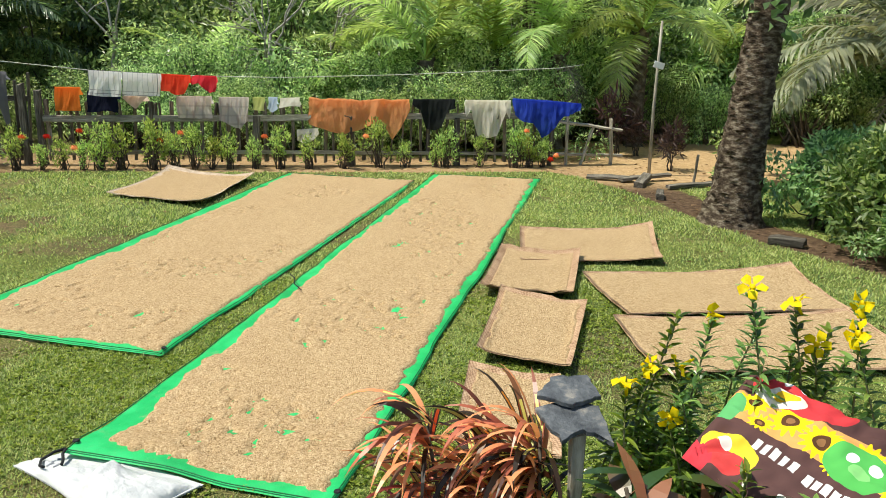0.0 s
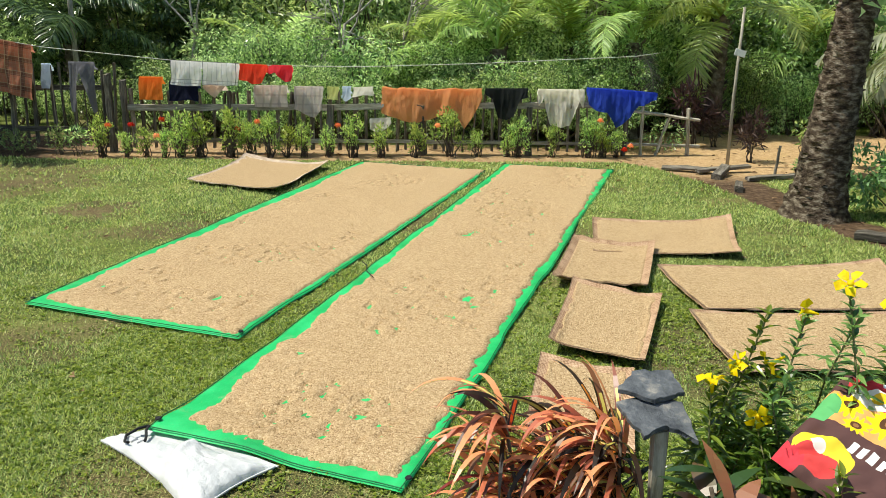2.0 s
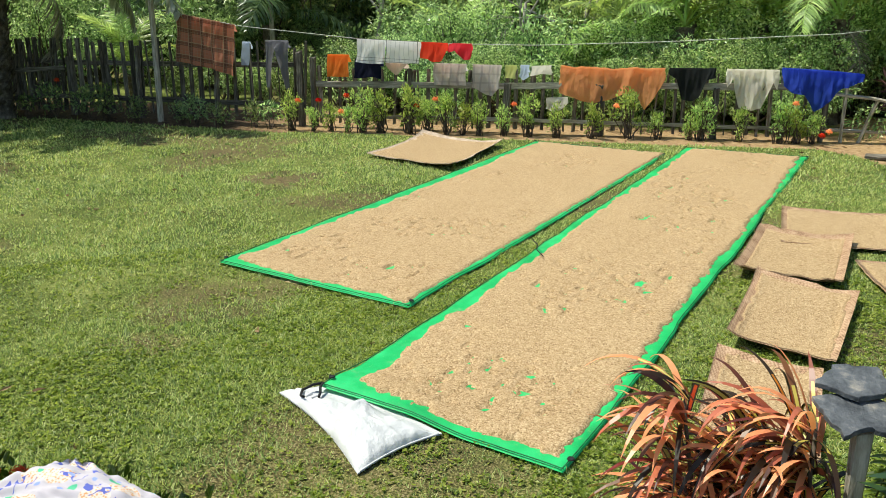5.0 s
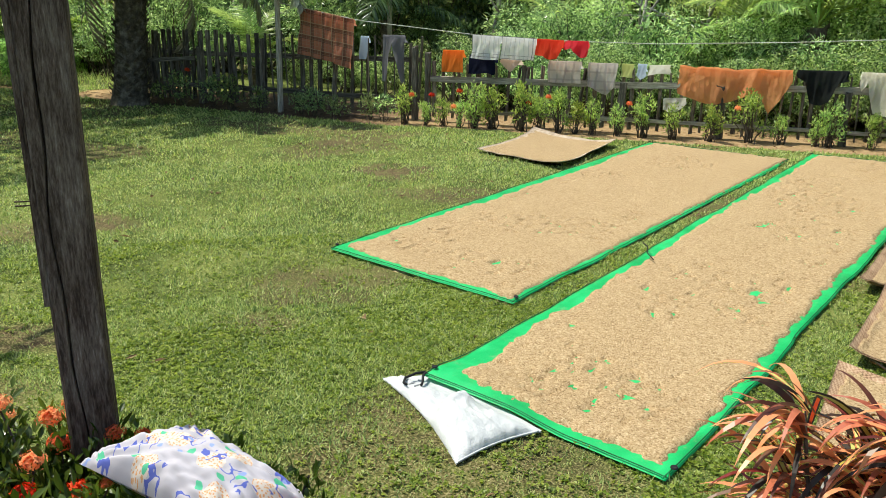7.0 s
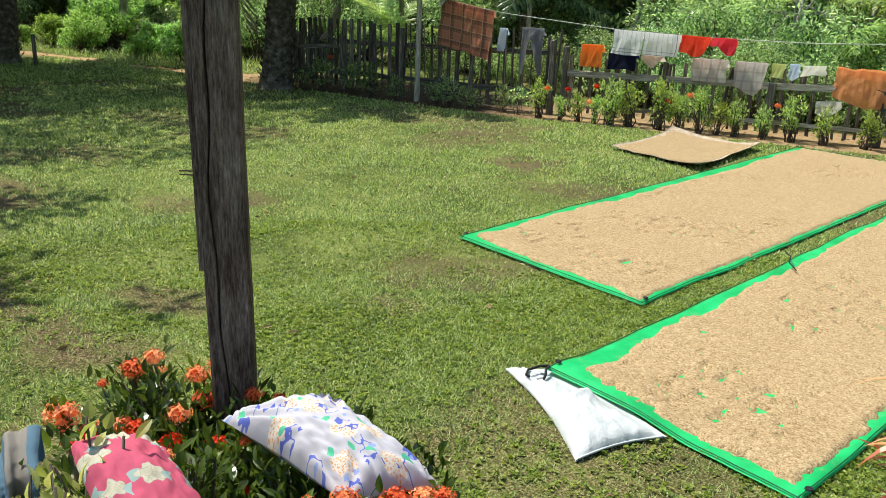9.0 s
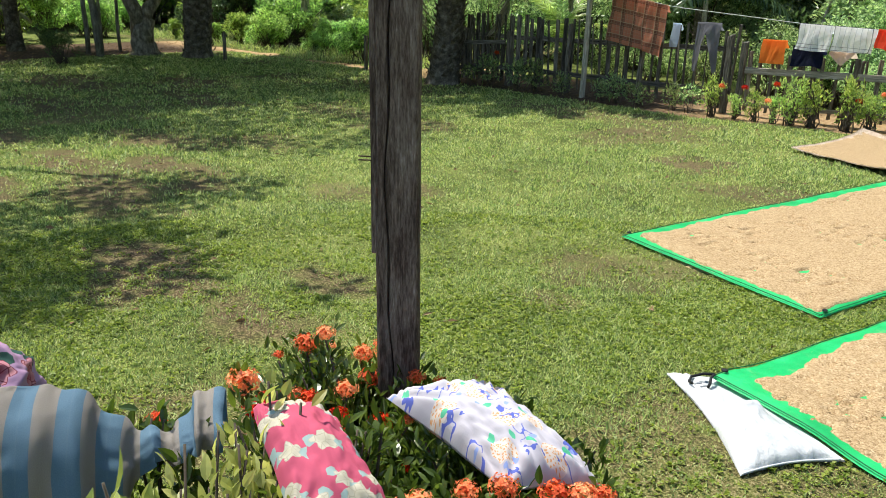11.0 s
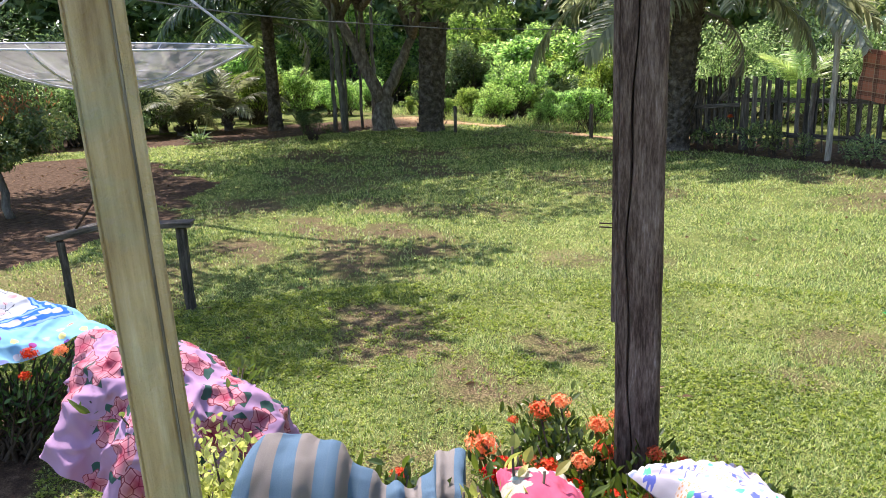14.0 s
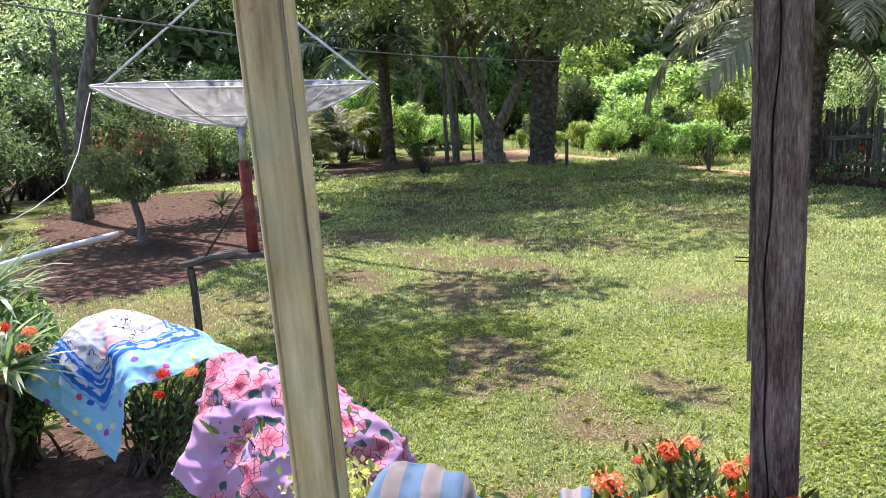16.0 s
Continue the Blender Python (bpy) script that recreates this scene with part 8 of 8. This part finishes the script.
slates = thing("slate_stand", Matrix.Translation((0, 0, 0)), "two grey slate slabs resting on a wooden stake", "slate slabs")
slab("slab", [(0.402, 2.135, 1.452), (0.5, 2.1, 1.446), (0.588, 2.145, 1.45), (0.563, 2.245, 1.472), (0.45, 2.225, 1.472)], 0.011, slates, 1)
slab("slab", [(0.395, 2.11, 1.428), (0.42, 2.05, 1.41), (0.457, 1.985, 1.392), (0.516, 2.03, 1.402), (0.56, 2.02, 1.398), (0.598, 1.985, 1.386), (0.58, 2.13, 1.428), (0.5, 2.15, 1.434)], 0.011, slates, 2)
put("stake", beam_data("stake", 1.39, 0.042, 0.04, WOOD_GREY, 0.006, 6), slates, stand((0.54, 2.05, 0.0), (0.51, 2.05, 1.4)))

ALLA = leaf_mat("allamanda_leaves", [(0.0, (0.03, 0.07, 0.012)), (0.4, (0.09, 0.17, 0.025)), (0.75, (0.2, 0.31, 0.05)), (1.0, (0.38, 0.46, 0.11))], 0.36, 0.28, 0.5, 3.0, 0.95)
YPETAL = plain_mat("yellow_petals", three((0.8, 0.5, 0.005), (0.9, 0.66, 0.008), (0.94, 0.78, 0.02)), 40, 0.5, 0.2, 0.2, 160, 0.002, sheer=0.3)


def allamanda_flower():
    n = 5
    a = np.arange(n) * 2 * math.pi / n
    rows, faces = [], []
    chunks = [tube_tris([(0, 0, -0.045), (0, 0, -0.01), (0, 0, 0.005)], [0.004, 0.008, 0.012], 8)]
    for k in range(n):
        t = np.array([np.cos(a[k]), np.sin(a[k]), 0])
        s = np.array([-np.sin(a[k]), np.cos(a[k]), 0])
        p = np.array([t * 0.008, t * 0.026 - s * 0.017 + [0, 0, 0.02], t * 0.05 - s * 0.015 + [0, 0, 0.012], t * 0.052 + s * 0.012 + [0, 0, -0.002], t * 0.028 + s * 0.017 + [0, 0, 0.012], t * 0.03 + [0, 0, 0.012]])
        chunks.append((p, np.array([[0, 1, 5], [1, 2, 5], [2, 3, 5], [3, 4, 5], [4, 0, 5]])))
    return mesh_data("flower", *join(chunks), [YPETAL], True)


YFLOWER = allamanda_flower()


def allamanda(base, tip, bloom, label, n=128, leaf=0.06):
    base, tip = np.array(base, float), np.array(tip, float)
    ob = thing("allamanda", Matrix.Translation(base), label, "plant", "allamanda stems")
    pts = bent((0, 0, 0), tip - base, 0.0, 9, 0.006)
    pts[:, :2] += (np.sin(np.linspace(0, 3.0, 9)) * 0.17)[:, None] * unit(rng.normal(0, 1, 2))
    put("stem", mesh_data("stem", *tube_tris(pts, np.linspace(0.005, 0.0025, 9), 5), [STEM], True), ob)
    t = np.repeat(np.linspace(0.6, 1.0, n // 4), 4)
    a = np.arange(len(t)) * (math.pi / 2) + np.repeat(np.arange(n // 4) * 0.7, 4)
    P = np.column_stack([np.interp(t, np.linspace(0, 1, 9), pts[:, k]) for k in range(3)])
    a = a + rng.normal(0, 0.25, len(t))
    D = np.column_stack([np.cos(a), np.sin(a), rng.uniform(0.1, 0.75, len(t)) + 0.8 * (t > 0.93)])
    v, f = leaf_fine(P, D, leaf * rng.uniform(0.75, 1.2, len(t)) * (1.05 - 0.35 * (t > 0.93)), leaf * 0.25, np.array([0, 0, 1.0]) + rng.normal(0, 0.25, (len(t), 3)), 0.15, 0.45)
    put("foliage", mesh_data("foliage", v, f, [ALLA]), ob)
    if bloom:
        face = Vector((-0.45, -0.55, 0.6)) + Vector(rng.normal(0, 0.55, 3))
        m = Matrix.Translation(pts[-1] + [0, 0, 0.02]) @ face.to_track_quat("Z", "Y").to_matrix().to_4x4()
        put("flower", YFLOWER, ob, m @ Matrix.Scale(rng.uniform(0.68, 0.86), 4), "yellow trumpet flower")


for tip in ((0.95, 2.1, 1.79), (0.89, 2.12, 1.7), (1.26, 2.1, 1.75), (1.07, 2.08, 1.74), (1.2, 2.02, 1.69), (1.14, 2.1, 1.62), (0.73, 2.1, 1.55), (0.81, 2.12, 1.55), (0.65, 2.1, 1.5), (0.75, 2.06, 1.42)):
    allamanda((tip[0] * 0.6 + 0.4 + rng.normal(0, 0.05), tip[1] - 0.05 + rng.normal(0, 0.05), 0.0), tip, True, "leafy allamanda stem with a yellow trumpet flower")
for tip in ((0.8, 2.12, 1.7), (1.02, 2.1, 1.7), (1.2, 2.12, 1.66), (1.24, 2.04, 1.6), (1.1, 2.12, 1.6), (0.86, 1.72, 1.47), (0.97, 1.6, 1.46), (1.02, 1.54, 1.44)):
    allamanda((tip[0] * 0.6 + 0.35 + rng.normal(0, 0.05), tip[1] - 0.05 + rng.normal(0, 0.05), 0.0), tip, False, "leafy green allamanda stem without a flower")

for k in range(14):
    tip = np.array([rng.uniform(0.66, 0.9), rng.uniform(2.0, 2.25), rng.uniform(1.28, 1.5)])
    allamanda((tip[0] + rng.normal(0, 0.06), tip[1] + rng.normal(0, 0.06), 0.0), tip, False, "leafy green allamanda stem without a flower", 110, 0.06)

BROAD = leaf_mat("broad_croton_leaves", [(0.0, (0.012, 0.03, 0.008)), (0.42, (0.035, 0.07, 0.012)), (0.6, (0.1, 0.02, 0.012)), (0.76, (0.28, 0.05, 0.015)), (0.88, (0.36, 0.24, 0.025)), (1.0, (0.05, 0.1, 0.018))], 0.1, 0.3, 0.5, 4.0, 1.1)
bro = thing("croton_plant", Matrix.Translation((0.72, 1.78, 0)), "broad-leaved croton with dark, red and yellow leaves", "croton", "flower bed in front")
tops = np.column_stack([rng.uniform(-0.14, 0.24, 14), rng.uniform(-0.14, 0.22, 14), rng.uniform(1.2, 1.4, 14)])
put("branchwork", limbs_data("branchwork", rng.normal(0, 0.05, (14, 3)) * [1, 1, 0], tops, 0.012, 0.006, TWIG, 0.02, 5), bro)
k = rng.integers(14, size=120)
a = rng.uniform(0, 6.28, 120)
v, f = strap_tris(tops[k] - np.column_stack([0 * k, 0 * k, rng.uniform(0, 0.2, 120)]), np.column_stack([np.cos(a), np.sin(a), rng.uniform(0.1, 1.2, 120)]), rng.uniform(0.1, 0.17, 120), rng.uniform(0.035, 0.055, 120), rng.uniform(0.2, 0.6, 120), 5)
put("foliage", mesh_data("foliage", v, f, [BROAD]), bro)

# ---- satellite dish ----
def mesh_sheet():
    g = Nodes("dish_mesh")
    v = g.coord()
    n = g.noise(v, 3, 4)
    col = g.ramp(n, three((0.22, 0.21, 0.2), (0.34, 0.325, 0.31), (0.45, 0.435, 0.42)))
    g.done(col, 0.6, 0.4, 0.3)
    clear, mx = g.add("BsdfTransparent"), g.add("MixShader")
    mx.inputs[0].default_value = 0.42
    g.link(g.out.inputs[0].links[0].from_socket, mx.inputs[1])
    g.link(clear.outputs[0], mx.inputs[2])
    g.link(mx.outputs[0], g.out.inputs[0])
    return g.m


ALU = plain_mat("aluminium_tube", three((0.45, 0.45, 0.46), (0.58, 0.58, 0.6), (0.7, 0.7, 0.72)), 15, 0.5, 0.5)
MESH = mesh_sheet()
REDPAINT = plain_mat("red_oxide_paint", three((0.12, 0.025, 0.018), (0.22, 0.05, 0.035), (0.3, 0.1, 0.075)), 9, 0.75)
dish = thing("satellite_dish", Matrix.Translation((-8.2, 0.66, 0)), "large white mesh satellite dish on a red mast", "satellite dish")
R, DEPTH, RIM = 1.32, 0.39, 2.555
tilt = Matrix.Translation((0, 0, RIM - DEPTH)) @ Matrix.Rotation(radians(3.4), 4, "Y") @ Matrix.Rotation(radians(-1.5), 4, "X")


def bowl(r, a):
    return np.column_stack([r * np.cos(a), r * np.sin(a), DEPTH * (r / R) ** 2 + 0 * a])


for k in range(12):
    a0, a1 = k * math.pi / 6, (k + 1) * math.pi / 6
    rr, aa = (m.ravel() for m in np.meshgrid(np.linspace(0.08, R, 9), np.linspace(a0 + 0.006, a1 - 0.006, 7), indexing="ij"))
    put("panel", mesh_data("panel", bowl(rr, aa), grid_faces(9, 7), [MESH], True), dish, tilt)
    r = np.linspace(0.05, R, 8)
    put("rib", mesh_data("rib", *tube_tris(bowl(r, np.full(8, a0)) - [0, 0, 0.012], 0.011, 5), [ALU], True), dish, tilt)
for r in (R, 0.75):
    a = np.linspace(0, 2 * math.pi, 49)
    put("rim", mesh_data("rim", *tube_tris(bowl(np.full(49, r), a), 0.010 if r == R else 0.007, 6), [ALU], True), dish, tilt)
for a in (1.2, 1.2 + math.pi):
    put("strut", mesh_data("strut", *tube_tris(bent((R * math.cos(a), R * math.sin(a), DEPTH), (0.05 * math.cos(a), 0.05 * math.sin(a), DEPTH + 1.0), 0, 4), 0.012, 6), [ALU], True), dish, tilt)
bm = bmesh.new()
bmesh.ops.create_cone(bm, cap_ends=True, segments=20, radius1=0.1, radius2=0.08, depth=0.16, matrix=Matrix.Translation((0, 0, DEPTH + 1.02)))
part("feed_horn", bm, ALU, dish, "grey feed horn", True, tilt)
put("mast", mesh_data("mast", *tube_tris([(0.08, 0, 0.9), (0.05, 0, 1.3), (0, 0, 1.8)], 0.058, 12), [REDPAINT], True), dish, None, "red painted mast")
put("mount", mesh_data("mount", *tube_tris([(0, 0, 1.75), (0, 0, 1.98), (0, 0, 2.17)], [0.045, 0.035, 0.06], 10), [METAL], True), dish, None, "grey mount with bolts")
put("brace", mesh_data("brace", *tube_tris(bent((0.05, -0.03, 1.5), (0.18, -0.5, 0.88), 0, 4), 0.012, 6), [NAIL], True), dish, None, "rusty brace")

trestle = thing("trestle", Matrix.Translation((-8.0, 0.5, 0)), "rough grey wooden trestle round the dish mast", "trestle")
for a, b, w, d in (((0.05, -0.43, -0.05), (0.05, -0.46, 0.84), 0.075, 0.07), ((0.02, 0.62, -0.05), (0.06, 0.6, 0.84), 0.09, 0.085), ((0.06, -0.56, 0.87), (-0.12, -0.02, 0.92), 0.11, 0.055), ((-0.22, -0.22, 0.885), (0.1, 0.72, 0.865), 0.2, 0.05)):
    a, b = Vector(a), Vector(b)
    put("timber", beam_data("timber", (b - a).length, w, d, WOOD_DARK, 0.006, 4), trestle, stand(a, b))

# ---- cables ----
CABLE = plain_mat("grey_cable", three((0.1, 0.1, 0.095), (0.17, 0.17, 0.16), (0.25, 0.25, 0.24)), 30, 0.7)
wire = thing("overhead_cable", Matrix.Translation((0, 0, 0)), "thin sagging cable strung over the lawn", "cable")
v, f = tube_tris([(-4.0, -4.2, 3.6), (-7.1, -1.1, 3.18), (-8.1, 0.72, 3.0), (-9.8, 2.2, 2.95), (-11.5, 3.7, 2.95), (-13.2, 7.0, 2.86), (-14.7, 10.5, 2.87), (-14.6, 13.5, 3.0)], 0.009, 5)
put("cable", mesh_data("cable", v, f, [CABLE], True), wire)
lead = thing("dish_cable", Matrix.Translation((0, 0, 0)), "pale cable hanging from the dish to the hedge", "cable")
v, f = tube_tris([(-8.25, -0.66, 2.53), (-8.11, -0.71, 2.35), (-7.61, -0.77, 2.02), (-7.0, -0.84, 1.8), (-6.28, -0.98, 1.7), (-5.66, -1.06, 1.68)], 0.004, 5)
put("cable", mesh_data("cable", v, f, [ROPE], True), lead)

# ---- clipped tree, strap-leaved plants, pipe ----
TOPI = leaf_mat("clipped_tree_leaves", [(0.0, (0.03, 0.055, 0.014)), (0.55, (0.085, 0.125, 0.028)), (0.85, (0.17, 0.18, 0.05)), (1.0, (0.36, 0.13, 0.06))], 0.36, 0.35, 0.5, 2.0)
topi = thing("clipped_tree", Matrix.Translation((-15.25, -0.6, 0)), "small clipped tree with reddish new leaves on red soil", "tree")
put("trunk", mesh_data("trunk", *tube_tris(bent((0.05, 0.05, -0.05), (-0.1, -0.1, 1.1), 0, 6, 0.02), np.linspace(0.075, 0.05, 6), 8), [BARK_GREY], True), topi)
c = np.column_stack([rng.normal(0, 0.42, 16), rng.normal(0, 0.42, 16), rng.uniform(1.15, 1.65, 16)])
put("branchwork", limbs_data("branchwork", [(-0.08, -0.08, 0.95)] * 8, c[:8], 0.025, 0.01, BARK_GREY, 0.03, 5), topi)
put("crown", crown_data("crown", c, rng.uniform(0.28, 0.42, 16), 15000, 0.08, 0.034, TOPI, 0.75, 0.85, 0.7, -0.1), topi)
RED_NEW = leaf_mat("reddish_new_leaves", [(0.0, (0.14, 0.08, 0.035)), (0.5, (0.3, 0.14, 0.06)), (1.0, (0.44, 0.26, 0.1))], 0.45)
c = c + [0, 0, 0.3]
put("new_leaves", crown_data("new_leaves", c, np.full(16, 0.22), 650, 0.09, 0.032, RED_NEW, 1.2, 1.6, 0.3, 1.2), topi, label="reddish new shoots")

STRAPL = leaf_mat("pale_edged_strap_leaves", [(0.0, (0.06, 0.11, 0.03)), (0.5, (0.13, 0.2, 0.06)), (1.0, (0.36, 0.4, 0.22))], 0.35, 0.4, 0.4, 2.0)


def strap_plant(x, y, z, heads, n, L, W, label, material=STRAPL, spread=0.3):
    ob = thing("strap_leaved_plant", Matrix.Translation((x, y, 0)), label, "plant", "strap-leaved plants")
    tops = np.column_stack([rng.uniform(-spread, spread, heads), rng.uniform(-spread, spread, heads), rng.uniform(z * 0.5, z, heads)])
    put("branchwork", limbs_data("branchwork", tops * [0.4, 0.4, 0], tops, 0.02, 0.014, TWIG, 0.02, 6), ob)
    k = rng.integers(heads, size=n)
    a = rng.uniform(0, 6.28, n)
    v, f = strap_tris(tops[k], np.column_stack([np.cos(a), np.sin(a), rng.uniform(0.0, 1.6, n)]), L * rng.uniform(0.7, 1.2, n), W, rng.uniform(0.2, 0.8, n), 5)
    put("foliage", mesh_data("foliage", v, f, [material]), ob)


strap_plant(-6.05, -1.45, 1.5, 9, 380, 0.5, 0.035, "tall plant with arching pale-edged strap leaves", spread=0.28)
strap_plant(-5.4, -1.3, 1.1, 6, 200, 0.4, 0.03, "lower plant with arching strap leaves beside the hedge", spread=0.2)
strap_plant(-17.5, 0.9, 0.5, 1, 40, 0.5, 0.04, "small yellow-green strap-leaved plant")
strap_plant(-25.2, 4.6, 0.15, 2, 60, 0.6, 0.05, "yellowish strap-leaved clump at the lawn's edge")
front_bush("garden_bush", "leafy green bush beside the strap-leaved plants", (-5.9, -1.2, 0), ring_tops(-5.9, -1.15, 0.5, 1.1, 0.35, 0.3, 40), 2200, (0.1, 0.035), ALLA, [], r=0.16)

PVC = plain_mat("white_pipe", three((0.55, 0.55, 0.53), (0.68, 0.68, 0.66), (0.75, 0.75, 0.73)), 10, 0.5, 0.4)
pipe = thing("pipe", Matrix.Translation((-12.1, -1.1, 0)), "white plastic pipe leaning over the soil", "pipe")
put("tube", mesh_data("tube", *tube_tris([(-0.1, 0.3, 0.66), (0.2, -0.6, 0.55), (0.6, -2.0, 0.3), (0.9, -3.2, 0.02)], 0.045, 10), [PVC], True), pipe)

# ---- marks by the track ----
sign = thing("marker_pole", Matrix.Translation((4.04, 15.1, 0)), "thin pale pole with a small blank plate", "pole")
put("shaft", mesh_data("shaft", *tube_tris([(0, 0, -0.05), (-0.02, 0, 1.3), (0.0, 0, 2.85)], [0.035, 0.03, 0.025], 8), [WOOD_GREY], True), sign)
bm = bmesh.new()
bmesh.ops.create_cube(bm, size=1.0, matrix=Matrix.Translation((0, -0.04, 2.06)) @ Matrix.Rotation(0.25, 4, "Y") @ Matrix.Diagonal((0.2, 0.015, 0.12, 1)))
bmesh.ops.bevel(bm, geom=bm.edges[:], offset=0.004, segments=1, affect="EDGES")
part("plate", bm, PVC, sign, "small blank white plate")
for a, b, w, d in (((2.75, 14.55, 0.05), (3.55, 14.35, 0.06), 0.2, 0.04), ((3.3, 14.2, 0.06), (4.3, 14.6, 0.1), 0.14, 0.05), ((3.5, 13.7, 0.04), (3.8, 14.3, 0.12), 0.16, 0.12), ((4.0, 13.6, 0.05), (5.0, 14.1, 0.05), 0.12, 0.06),
                   ((4.3, 9.9, 0.05), (4.65, 9.65, 0.06), 0.14, 0.1), ((3.6, 12.6, 0.05), (3.7, 13.0, 0.06), 0.12, 0.1)):
    a, b = Vector(a), Vector(b)
    o = tagged(put("plank", beam_data("plank", (b - a).length, w, d, WOOD_DARK, 0.008, 4), None, stand(a, b, 0.1)), "loose weathered plank lying on the soil by the lawn", "plank", "planks on the soil")
for x, y, h in ((-23.1, 12.3, 0.85), (-18.3, 14.1, 0.95), (4.6, 14.1, 0.55)):
    o = thing("stake", Matrix.Translation((x, y, 0)), "short dark wooden stake at the lawn's edge", "stake", "stakes at the lawn's edge")
    put("shaft", beam_data("shaft", h + 0.05, 0.09 if h > 0.6 else 0.04, 0.08 if h > 0.6 else 0.04, WOOD_DARK, 0.008, 4), o, stand((0, 0, -0.05), (0.04, 0, 1)))
far_pole = thing("utility_pole", Matrix.Translation((-11.2, 19.9, 0)), "thin grey pole standing behind the fence", "pole")
put("shaft", mesh_data("shaft", *tube_tris([(0, 0, -0.05), (0, 0, 3), (0, 0, 7)], [0.07, 0.065, 0.06], 8), [WOOD_GREY], True), far_pole)
